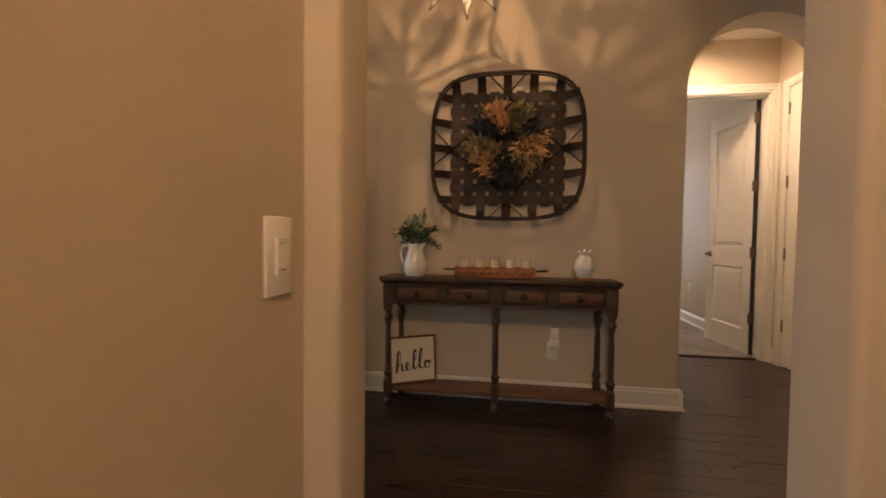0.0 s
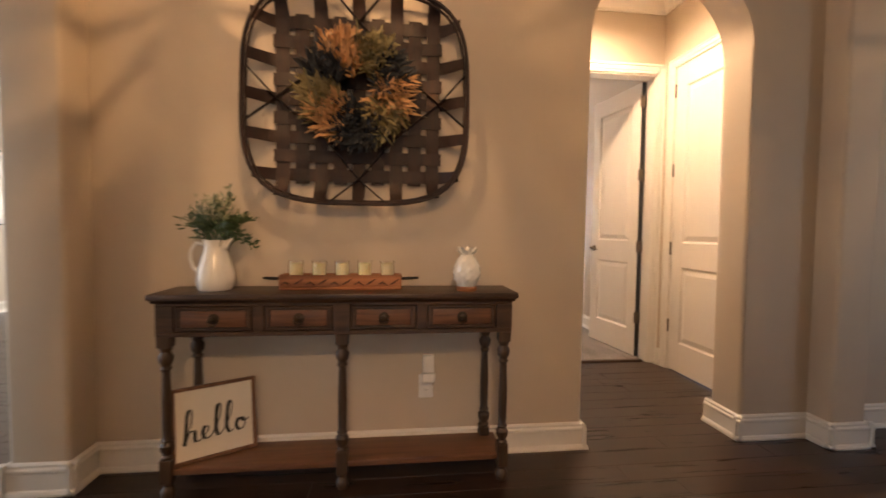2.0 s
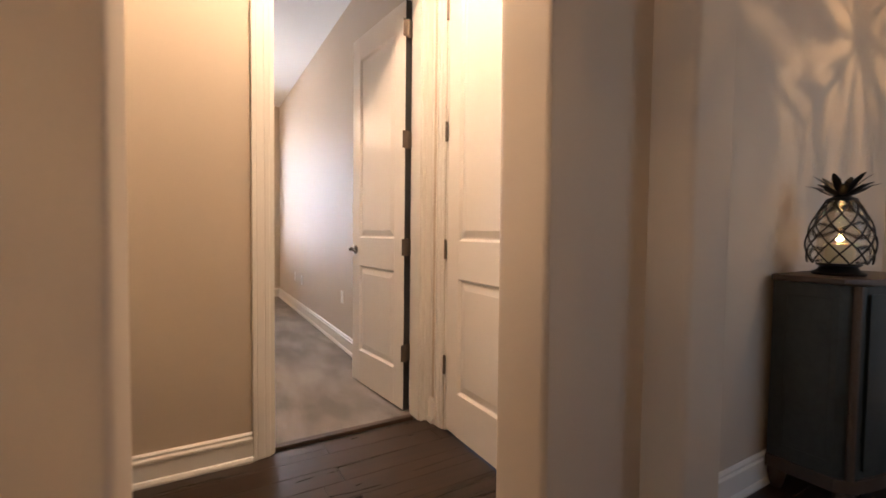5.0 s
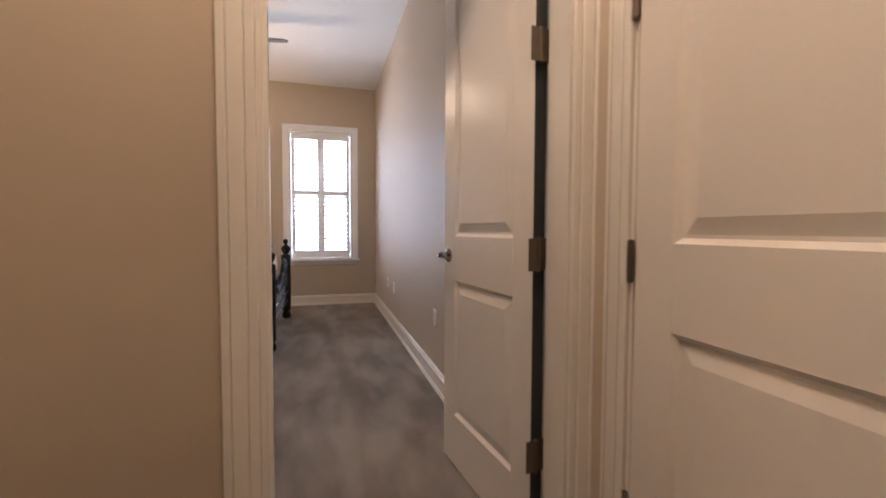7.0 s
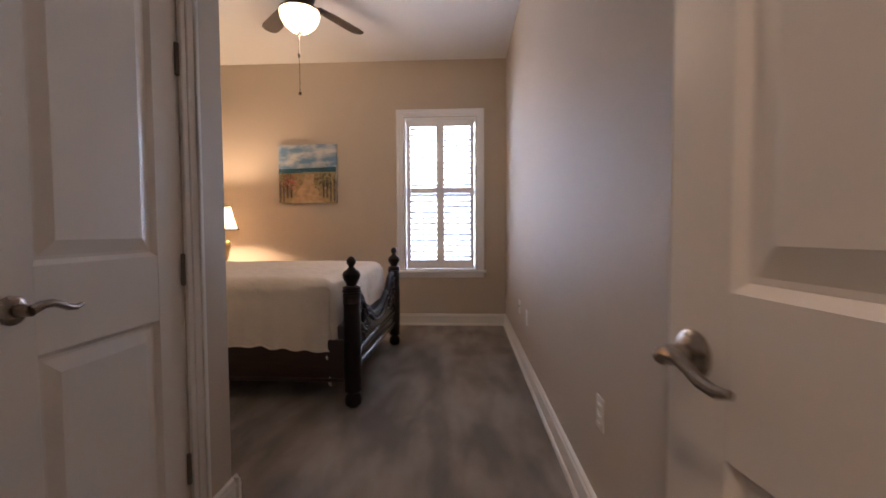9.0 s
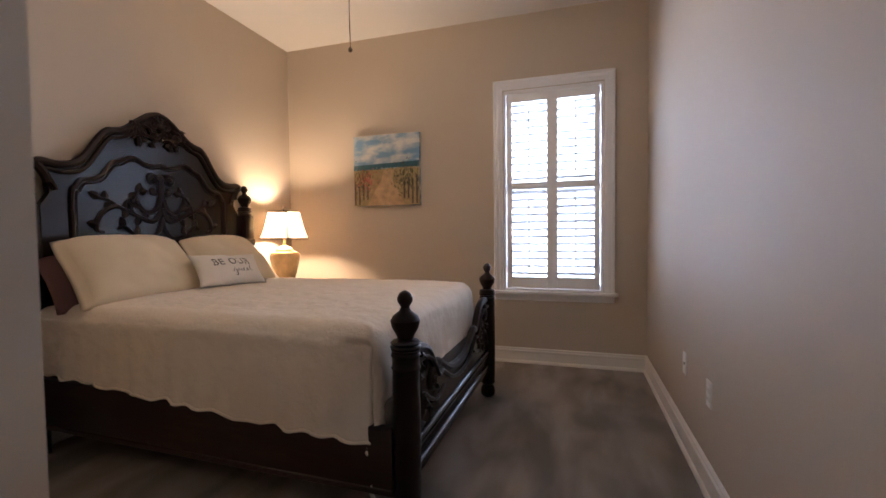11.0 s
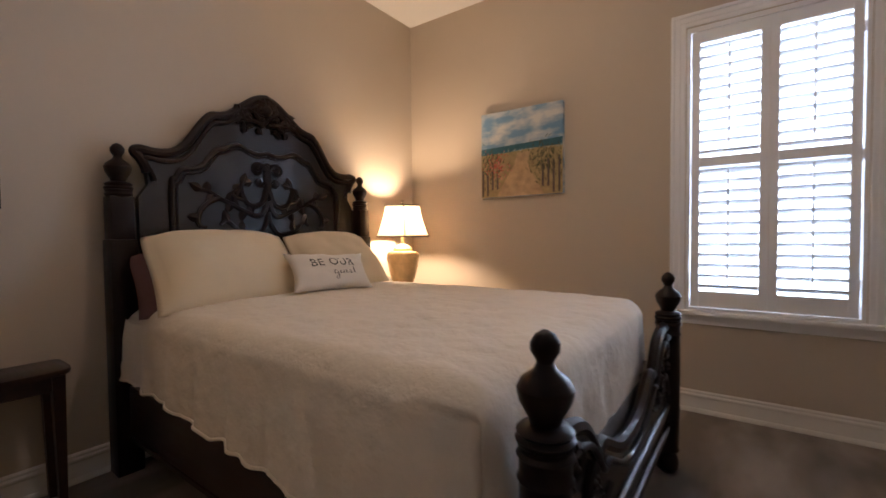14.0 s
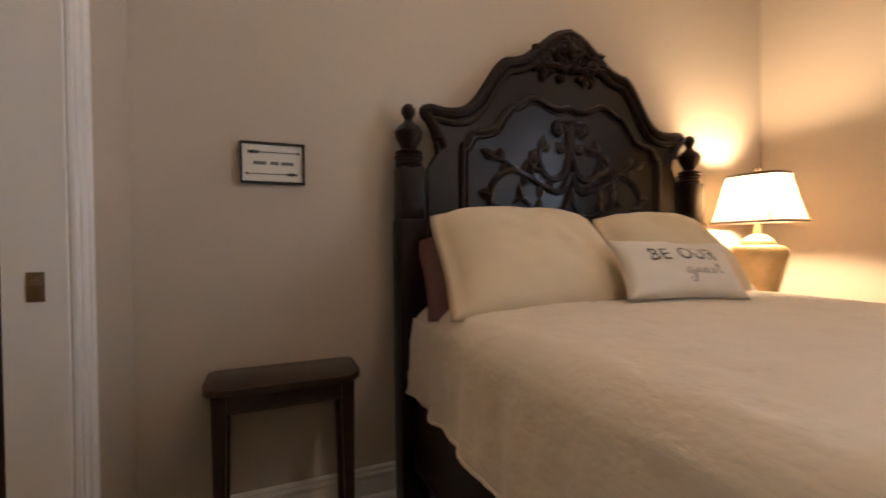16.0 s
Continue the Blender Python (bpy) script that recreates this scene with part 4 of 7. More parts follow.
# pitcher of greenery
pit = thing("pitcher", pose(-0.490, 2.715, 0.852), "white glazed ceramic pitcher on the console table", "pitcher")
bm = bmesh.new()
lathe(bm, [(0, 0), (0.066, 0), (0.072, 0.010), (0.078, 0.045), (0.074, 0.080), (0.060, 0.130), (0.047, 0.170), (0.045, 0.195), (0.052, 0.215), (0.048, 0.215), (0.040, 0.190), (0.042, 0.17), (0.055, 0.12), (0.066, 0.06), (0, 0.05)], 32)
part("body", bm, CERAMIC, pit)
bm = bmesh.new()
tube(bm, [(-0.048, 0, 0.195), (-0.080, 0, 0.200), (-0.100, 0, 0.170), (-0.103, 0, 0.130), (-0.092, 0, 0.095), (-0.072, 0, 0.075)], 0.0085, 8)
part("handle", bm, CERAMIC, pit)
bm = bmesh.new()
tube(bm, [(0.040, 0, 0.180), (0.055, 0, 0.205), (0.072, 0, 0.222)], [0.022, 0.020, 0.010], 10, flat=0.6)
part("spout", bm, CERAMIC, pit)
FERN = mat("dark green leaf", (0.045, 0.085, 0.030), 0.55, vary=0.35, scale=30, fine=90)
SAGE = mat("pale sage leaf", (0.27, 0.29, 0.18), 0.6, vary=0.3, scale=30, fine=90)
plant = thing("greenery", pose(-0.485, 2.715, 1.06), "green leafy bouquet with pale sprigs in the pitcher", "plant")
stems, dark, pale = bmesh.new(), bmesh.new(), bmesh.new()
for i in range(34):
    a, el = rng.uniform(0, 2 * math.pi), rng.uniform(0.15, 1.35)
    high = el > 0.95
    L = rng.uniform(0.13, 0.21) * (1.12 if high else 0.95)
    d = Vector((math.cos(a) * math.cos(el) * 1.0, math.sin(a) * math.cos(el) * 0.6, math.sin(el))).normalized()
    end = d * L
    end.z -= 0.05 * (1 - math.sin(el))
    if end.y > 0.10:
        end.y = 0.10
    mid = end * 0.5 + Vector((0, 0, 0.02))
    tube(stems, [(0, 0, -0.08), mid, end], [0.0022, 0.0018, 0.001], 5)
    for k in range(26):
        u = rng.uniform(0.35, 1.02)
        p = (mid * (2 * (1 - u)) + end * (2 * u - 1)) if u > 0.5 else mid * (2 * u)
        p = p + Vector((rng.gauss(0, 0.010), rng.gauss(0, 0.010), rng.gauss(0, 0.010)))
        dd = (d + Vector((rng.uniform(-1, 1), rng.uniform(-1, 1), rng.uniform(-0.7, 0.9)))).normalized()
        nn = dd.orthogonal().normalized()
        leaf_strip(pale if high and rng.random() < 0.75 else dark, p, dd, nn, rng.uniform(0.014, 0.036), rng.uniform(0.006, 0.013), 0.2)
part("stems", stems, FERN, plant)
part("leaves", dark, FERN, plant, "dark green small leaves", smooth=0)
part("foliage", pale, SAGE, plant, "pale sage sprigs", smooth=0)

# carved dough-bowl tray with candles
TRAYW = wood("carved orange-brown wood", (0.16, 0.055, 0.018), (0.42, 0.17, 0.065), 0.5, "x", 2.5, 0.5)
tray = thing("candle_tray", pose(0.045, 2.72, 0.852), "carved orange-brown wooden tray with black iron handles", "tray")
bm = bmesh.new()
box(bm, -0.265, -0.048, 0, 0.265, 0.048, 0.016, 0.004, 1)
for y0, y1 in ((-0.048, -0.036), (0.036, 0.048)):
    box(bm, -0.265, y0, 0.0155, 0.265, y1, 0.066, 0.004, 1)
for x0, x1 in ((-0.265, -0.250), (0.250, 0.265)):
    box(bm, x0, -0.036, 0.0155, x1, 0.036, 0.066, 0.004, 1)
part("trough", bm, TRAYW, tray)
GOUGE = mat("dark gouge", (0.07, 0.025, 0.010), 0.7)
for i in range(10):
    x = -0.235 + i * 0.052
    bm = bmesh.new()
    tube(bm, [(x - 0.020, -0.0465, 0.024), (x, -0.0495, 0.035), (x + 0.022, -0.0465, 0.050 if i % 2 else 0.020)], [0.002, 0.0045, 0.002], 6)
    part("gouge", bm, GOUGE, tray)
for s in (-1, 1):
    bm = bmesh.new()
    tube(bm, [(s * 0.262, -0.014, 0.045), (s * 0.300, -0.018, 0.047), (s * 0.332, -0.008, 0.049), (s * 0.338, 0, 0.049), (s * 0.332, 0.008, 0.049), (s * 0.300, 0.018, 0.047), (s * 0.262, 0.014, 0.045)], 0.005, 8)
    part("handle", bm, IRON, tray, "black iron loop handle")
WAX = mat("ivory candle wax", (0.66, 0.58, 0.36), 0.45, vary=0.05, scale=15, bump=0.02)
WAX.node_tree.nodes["Principled BSDF"].inputs["Subsurface Weight"].default_value = 0.2
CUP = glass("candle cup glass")
can0 = thing("candle", pose(-0.155, 2.72, 0.868), "short ivory candle in a clear glass cup", "candle", "candles in the tray")
bm = bmesh.new()
lathe(bm, [(0, 0.004), (0.0265, 0.004), (0.0275, 0.098), (0.022, 0.101), (0.010, 0.097), (0, 0.097)], 20)
part("wax", bm, WAX, can0)
bm = bmesh.new()
lathe(bm, [(0, 0), (0.030, 0), (0.032, 0.112), (0.0300, 0.112), (0.0285, 0.003), (0, 0.003)], 24)
part("cup", bm, CUP, can0).visible_shadow = False
bm = bmesh.new()
tube(bm, [(0, 0, 0.096), (0.001, 0, 0.108)], 0.001, 5)
part("wick", bm, IRON, can0)
for i in range(1, 5):
    copy_thing(can0, pose(-0.155 + i * 0.100, 2.72, 0.868, 0, 0, 40 * i))

# ceramic pineapple
pine = thing("ceramic_pineapple", pose(0.600, 2.655, 0.852), "white ceramic pineapple on a brown wooden base", "ornament")
bm = bmesh.new()
seg, rows = 36, 22
rings = []
for j in range(rows + 1):
    t = j / rows
    z = 0.020 + 0.140 * t
    r = 0.061 * (math.sin(math.pi * (0.17 + 0.66 * t)) ** 0.8) - 0.012 * t * t
    ring = []
    for i in range(seg):
        a = 2 * math.pi * i / seg
        u, v = a * 9 / (2 * math.pi) + t * 4.5, a * 9 / (2 * math.pi) - t * 4.5
        bumpy = 0.0055 * abs(math.sin(math.pi * u) * math.sin(math.pi * v))
        ring.append(bm.verts.new(((r + bumpy) * math.cos(a), (r + bumpy) * math.sin(a), z)))
    rings.append(ring)
for a, b in zip(rings, rings[1:]):
    for i in range(seg):
        bm.faces.new((a[i], a[(i + 1) % seg], b[(i + 1) % seg], b[i]))
bm.faces.new(rings[0][::-1])
bm.faces.new(rings[-1])
part("body", bm, CERAMIC, pine)
bm = bmesh.new()
for i in range(14):
    a = 2 * math.pi * i / 14
    o = Vector((math.cos(a), math.sin(a), 0))
    up = Vector((0, 0, 1))
    leaf_strip(bm, o * 0.024 + Vector((0, 0, 0.156)), (up + o * (0.35 if i % 2 else 0.75)).normalized(), (o - up * 0.4).normalized(), 0.048 if i % 2 else 0.036, 0.018, 0.25)
part("leaf_crown", bm, CERAMIC, pine, smooth=0)
bm = bmesh.new()
lathe(bm, [(0, 0), (0.045, 0), (0.047, 0.004), (0.047, 0.016), (0.044, 0.020), (0, 0.020)], 28)
part("base", bm, TRAYW, pine, "round brown wooden base")

# hello sign on the lower shelf
sign = thing("hello_sign", pose(-0.488, 2.694, 0.124) @ pose(0, 0, 0, -8, 0, 29), "white hello sign in a brown wooden frame", "sign")
FRAMEW = wood("brown sign frame", (0.10, 0.045, 0.022), (0.20, 0.10, 0.055), 0.5, "z", 3.0)
BOARD = mat("white sign board", (0.72, 0.68, 0.60), 0.6, vary=0.04, scale=8)
INK = mat("black paint", (0.012, 0.012, 0.012), 0.5, vary=0.05)
part("board", cube(-0.152, -0.004, 0.012, 0.152, 0.004, 0.303), BOARD, sign)
for b in ((-0.166, -0.011, 0, -0.150, 0.009, 0.315), (0.150, -0.011, 0, 0.166, 0.009, 0.315), (-0.150, -0.011, 0, 0.150, 0.009, 0.014), (-0.150, -0.011, 0.301, 0.150, 0.009, 0.315)):
    part("frame_bar", cube(*b, 0.002, 1), FRAMEW, sign)
bm = bmesh.new()


def script(bm, strokes, m, r=0.006):
    """Brush lettering: each stroke is a chain of points in the sign's plane."""
    for s in strokes:
        pts = [Vector((p[0], 0, p[1])) for p in s]
        fine = []
        for i in range(len(pts) - 1):
            p0, p1, p2, p3 = pts[max(i - 1, 0)], pts[i], pts[i + 1], pts[min(i + 2, len(pts) - 1)]
            for k in range(6):
                t = k / 6
                fine.append(0.5 * ((2 * p1) + (p2 - p0) * t + (2 * p0 - 5 * p1 + 4 * p2 - p3) * t * t + (3 * p1 - p0 - 3 * p2 + p3) * t ** 3))
        fine.append(pts[-1])
        rs = []
        for i, p in enumerate(fine):
            dz = fine[min(i + 1, len(fine) - 1)].z - fine[max(i - 1, 0)].z
            dx = abs(fine[min(i + 1, len(fine) - 1)].x - fine[max(i - 1, 0)].x) + 1e-6
            rs.append(r * (1.35 if dz < -0.6 * dx else 0.5))
        tube(bm, [m @ p for p in fine], rs, 6, flat=1.0)
    return bm


HELLO = [[(-0.125, 0.075), (-0.095, 0.140), (-0.088, 0.205), (-0.104, 0.200), (-0.112, 0.120), (-0.116, 0.068), (-0.100, 0.115), (-0.080, 0.122), (-0.078, 0.085), (-0.062, 0.078), (-0.040, 0.100), (-0.026, 0.124), (-0.040, 0.132), (-0.050, 0.105), (-0.038, 0.082), (-0.015, 0.092), (0.018, 0.160), (0.022, 0.212), (0.008, 0.200), (0.002, 0.120), (0.010, 0.086), (0.030, 0.100), (0.062, 0.165), (0.066, 0.216), (0.052, 0.204), (0.044, 0.120), (0.054, 0.088), (0.072, 0.094)],
         [(0.112, 0.136), (0.092, 0.134), (0.082, 0.108), (0.096, 0.086), (0.116, 0.100), (0.118, 0.130), (0.102, 0.134), (0.118, 0.120), (0.136, 0.132)]]
script(bm, HELLO, Matrix.Translation((0, -0.0042, 0.006)) @ Matrix.Diagonal((1, 0.2, 1, 1)), 0.0058)
for v in bm.verts:
    v.co.y = -0.0042 + (v.co.y + 0.0042) * 0.25
part("hello_lettering", bm, INK, sign, "black brush-script word hello")


# wall plates
def plate(name, m, label, kind="outlet", w=0.072, h=0.118):
    """A cover plate in its own XZ plane, facing -y."""
    t = thing(name, m, label, "outlet" if kind == "outlet" else "switch")
    part("cover", cube(-w / 2, -0.006, -h / 2, w / 2, 0, h / 2, 0.003, 2), PLASTIC, t)
    if kind == "outlet":
        for z in (-0.020, 0.020):
            sock = part("socket", cube(-0.017, -0.0085, z - 0.0145, 0.017, -0.0055, z + 0.0145, 0.004, 2), PLASTIC, t)
            for x in (-0.006, 0.006):
                part("slot", cube(x - 0.0012, -0.0088, z - 0.004, x + 0.0012, -0.0082, z + 0.005), SLOT, sock)
    elif kind == "switch":
        pad = part("paddle", cube(-0.0175, -0.011, -0.034, 0.0175, -0.0055, 0.034, 0.002, 1), PLASTIC, t)
        part("slot", cube(-0.010, -0.0118, -0.0250, 0.010, -0.0108, -0.0235), SLOT, pad)
        part("slot", cube(-0.010, -0.0114, 0.0225, 0.010, -0.0108, 0.0235), SLOT, pad)
    elif kind == "jack":
        part("jack", cube(-0.008, -0.0085, -0.008, 0.008, -0.0055, 0.008, 0.002, 1), SLOT, t)
    return t


plate("wall_outlet", pose(0.437, 2.85, 0.350), "white duplex outlet plate under the console table")
fresh = thing("plug_in_freshener", pose(0.447, 2.842, 0.425), "white plug-in air freshener in the outlet", "air freshener")
part("body", cube(-0.032, -0.045, -0.045, 0.032, 0.002, 0.000, 0.008, 3), PLASTIC, fresh)
part("bottle", cube(-0.027, -0.030, 0.0005, 0.027, 0.002, 0.085, 0.006, 3), PLASTIC, fresh)
part("prong", cube(-0.010, 0.0, -0.03, 0.010, 0.003, -0.01), NICKEL, fresh)
plate("dimmer_switch", pose(-0.29, 0.607, 1.086, 0, 0, 90), "white rocker dimmer switch on the beige passage wall", "switch", 0.090, 0.140)


# Moravian star pendants
STARGLASS = seeded_glass("seeded star glass")


def star_pendant(m, label):
    t = thing("star_pendant", m, label, "pendant lamp", "star pendants")
    core = bmesh.new()
    bmesh.ops.create_icosphere(core, subdivisions=1, radius=0.115)
    core.verts.ensure_lookup_table()
    tips, frame_bm = [], bmesh.new()
    for f in list(core.faces):
        c = f.calc_center_median().normalized() * 0.290
        vs = [v.co.copy() for v in f.verts]
        for i in range(3):
            a, b = vs[i], vs[(i + 1) % 3]
            pb = bmesh.new()
            pb.faces.new([pb.verts.new(p) for p in (a, b, c)])
            part("pane", pb, STARGLASS, t, smooth=0)
            tube(frame_bm, [a, c], 0.0028, 5)
        tips.append(c)
    for e_ in core.edges:
        tube(frame_bm, [e_.verts[0].co, e_.verts[1].co], 0.0026, 5)
    core.free()
    for c in tips:
        lathe(frame_bm, [(0, -0.006), (0.006, 0), (0, 0.006)], 6)
        frame_bm.verts.ensure_lookup_table()
        for v in frame_bm.verts[-8:]:
            v.co += c
    part("frame", frame_bm, BRONZE, t, "dark bronze soldered edges")
    rod = bmesh.new()
    tube(rod, [(0, 0, 0.20), (0, 0, HALLC - m.translation.z - 0.02)], 0.006, 8)
    part("rod", rod, BRONZE, t)
    can = bmesh.new()
    lathe(can, [(0, HALLC - m.translation.z - 0.04), (0.03, HALLC - m.translation.z - 0.038), (0.062, HALLC - m.translation.z - 0.012), (0.065, HALLC - m.translation.z), (0, HALLC - m.translation.z)], 24)
    part("canopy", can, BRONZE, t)
    return t


star = star_pendant(pose(-0.10, 1.95, 2.46, 8, 5, 12), "clear glass Moravian star pendant with bronze edges, lit")
copy_thing(star, pose(4.25, 2.0, 2.43, 14, 0, 40))
# flush lights on the hallway and passage ceilings
FROST = glow("lit frosted dome", (1.0, 0.78, 0.52), 1.5)
for x, y, z in ((1.75, 3.60, CEIL), (0.25, -0.75, HALLC)):
    fl = thing("flush_light", pose(x, y, z), "lit frosted flush ceiling light with a bronze rim", "ceiling light", "flush ceiling lights")
    bm = bmesh.new()
    lathe(bm, [(0, 0), (0.15, 0), (0.155, -0.012), (0.150, -0.030), (0, -0.030)], 28)
    part("rim", bm, BRONZE, fl)
    bm = bmesh.new()
    lathe(bm, [(0.140, -0.0305), (0.135, -0.055), (0.105, -0.085), (0.060, -0.102), (0, -0.108)], 28)
    part("dome", bm, FROST, fl, "frosted glass dome, lit")


# ---- bedroom: the bed ----
MAHOG = mat("espresso mahogany", (0.0100, 0.0046, 0.0037), 0.38, vary=0.3, scale=9, fine=90, bump=0.04, coat=0.03, spec=0.2, stretch=(1, 1, 0.3))
MAHOG_Y = mat("espresso mahogany panel", (0.0085, 0.0048, 0.0044), 0.25, vary=0.2, scale=5, fine=120, bump=0.02, spec=0.5, stretch=(1, 0.4, 1))
RAILW = wood("red-brown rail", (0.012, 0.005, 0.0035), (0.036, 0.014, 0.009), 0.35, "x", 3.0, 0.12, coat=0.2)
BY, BYAW = 7.841, -0.84
bed = thing("bed", pose(0, BY, 0, 0, 0, BYAW), "carved dark mahogany poster bed, neatly made", "bed")


def finial(z, r=1.0):
    return [(0.056 * r, z), (0.060 * r, z + 0.010), (0.052 * r, z + 0.018), (0.058 * r, z + 0.026), (0.050 * r, z + 0.034), (0.030 * r, z + 0.040), (0.034 * r, z + 0.052), (0.052 * r, z + 0.085), (0.057 * r, z + 0.110), (0.048 * r, z + 0.128), (0.024 * r, z + 0.146), (0.017 * r, z + 0.160), (0.020 * r, z + 0.168), (0.029 * r, z + 0.182), (0.030 * r, z + 0.198), (0.020 * r, z + 0.216), (0.006 * r, z + 0.224), (0, z + 0.225)]


def post(x, y, top, foot=True):
    bm = bmesh.new()
    z1 = top - 0.225
    if foot:
        lathe(bm, [(0, 0), (0.036, 0), (0.050, 0.015), (0.054, 0.045), (0.044, 0.075), (0.034, 0.085), (0.040, 0.095), (0.050, 0.100), (0, 0.100)], 24)
    if not foot:
        box(bm, -0.056, -0.056, 0.0, 0.056, 0.056, z1 - 0.24, 0.006, 2)
        box(bm, -0.050, -0.050, z1 - 0.241, 0.050, 0.050, z1 - 0.032, 0.006, 2)
    body = [(0, z1 - 0.04), (0.050, z1 - 0.04)] if not foot else [(0, 0.097), (0.050, 0.097), (0.055, 0.107), (0.050, 0.125), (0.053, 0.14), (0.054, 0.5), (0.052, z1 - 0.08), (0.057, z1 - 0.070), (0.052, z1 - 0.058)]
    zb = z1
    body += [(0.053, zb - 0.03), (0.058, zb - 0.022), (0.053, zb - 0.012), (0.056, zb - 0.002), (0, zb)]
    lathe(bm, body, 28)
    p = part("post", bm, MAHOG, bed, "turned dark wooden bed post", m=pose(x, y, 0))
    fb = bmesh.new()
    lathe(fb, [(0, z1 - 0.001)] + finial(z1, 1.0), 28)
    part("finial", fb, MAHOG, p)
    return p


for s in (-1, 1):
    post(1.358, s * 0.7445, 0.957)
    post(-0.800, s * 0.7825, 1.605, False)

HALF = [(0, 2.015), (0.07, 1.990), (0.15, 1.930), (0.23, 1.868), (0.29, 1.845), (0.335, 1.835), (0.38, 1.790), (0.43, 1.715), (0.48, 1.645), (0.54, 1.600), (0.62, 1.588), (0.69, 1.596), (0.715, 1.580), (0.69, 1.550), (0.665, 1.50), (0.655, 1.42)]


def smooth_curve(pts, n=4):
    out = []
    for i in range(len(pts) - 1):
        p0, p1, p2, p3 = (Vector(pts[max(i - 1, 0)]), Vector(pts[i]), Vector(pts[i + 1]), Vector(pts[min(i + 2, len(pts) - 1)]))
        for k in range(n):
            t = k / n
            out.append(tuple(0.5 * ((2 * p1) + (p2 - p0) * t + (2 * p0 - 5 * p1 + 4 * p2 - p3) * t * t + (3 * p1 - p0 - 3 * p2 + p3) * t ** 3)))
    return out + [tuple(pts[-1])]


right = smooth_curve(HALF)
top_line = [(-y, z) for y, z in right[::-1]] + right[1:]
bm = bmesh.new()
prism(bm, top_line + [(0.70, 1.35), (0.70, 0.30), (-0.70, 0.30), (-0.70, 1.35)], "x", -0.845, -0.800)
hb = part("headboard", bm, MAHOG_Y, bed, "arched dark headboard with carved crest")
for r, dx, dz, nm in ((0.024, -0.800, -0.004, "cap_moulding"), (0.012, -0.792, -0.044, "bead")):
    bm = bmesh.new()
    line = [(dx, y * (1 if r > 0.02 else 0.955), z + dz) for y, z in top_line[3:-3]]
    tube(bm, line, r, 8)
    part(nm, bm, MAHOG, hb)
INNER = [(0, 1.668), (0.06, 1.655), (0.12, 1.665), (0.18, 1.690), (0.23, 1.680), (0.27, 1.655), (0.31, 1.645), (0.35, 1.60), (0.39, 1.545), (0.45, 1.52), (0.50, 1.51), (0.53, 1.46), (0.55, 1.41), (0.55, 0.95)]
ri = smooth_curve(INNER)
inner = [(-y, z) for y, z in ri[::-1]] + ri[1:]
bm = bmesh.new()
tube(bm, [(-0.796, y, z) for y, z in inner], 0.014, 8)
tube(bm, [(-0.799, y * 0.955, z - 0.022) for y, z in inner], 0.006, 6)
part("inner_moulding", bm, MAHOG, hb)


def scroll(bm, cy, cz, r0, turns, start, hand, x=-0.795, r=0.013):
    n = int(14 * turns)
    pts = []
    for i in range(n + 1):
        t = i / n
        a = start + hand * 2 * math.pi * turns * t
        rr = r0 * (1 - 0.82 * t)
        pts.append((x, cy + rr * math.cos(a), cz + rr * math.sin(a)))
    tube(bm, pts, [r * (1 - 0.35 * i / n) for i in range(n + 1)], 6)
    lathe_at = Vector(pts[-1])
    bmesh.ops.create_uvsphere(bm, u_segments=8, v_segments=6, radius=r * 1.2, matrix=Matrix.Translation(lathe_at))


def vine(bm, pts, r=0.012, x=-0.796):
    line = smooth_curve(pts, 5)
    n = len(line)
    tube(bm, [(x, y, z) for y, z in line], [r * (1.0 - 0.5 * i / n) for i in range(n)], 6)


def carved_leaf(bm, y, z, a, L, w, x=-0.797):
    d, nrm = Vector((0, math.cos(a), math.sin(a))), Vector((1, 0, 0))
    base = Vector((x, y, z))
    side = d.cross(nrm)
    rows = []
    for k, ww in ((0, 0.3), (0.3, 1), (0.65, 0.85), (1, 0.1)):
        c = base + d * L * k
        rows.append((bm.verts.new(c - side * w * ww / 2), bm.verts.new(c + nrm * 0.014 * (1 - k * 0.5)), bm.verts.new(c + side * w * ww / 2)))
    for p, q in zip(rows, rows[1:]):
        bm.faces.new((p[0], p[1], q[1], q[0]))
        bm.faces.new((p[1], p[2], q[2], q[1]))


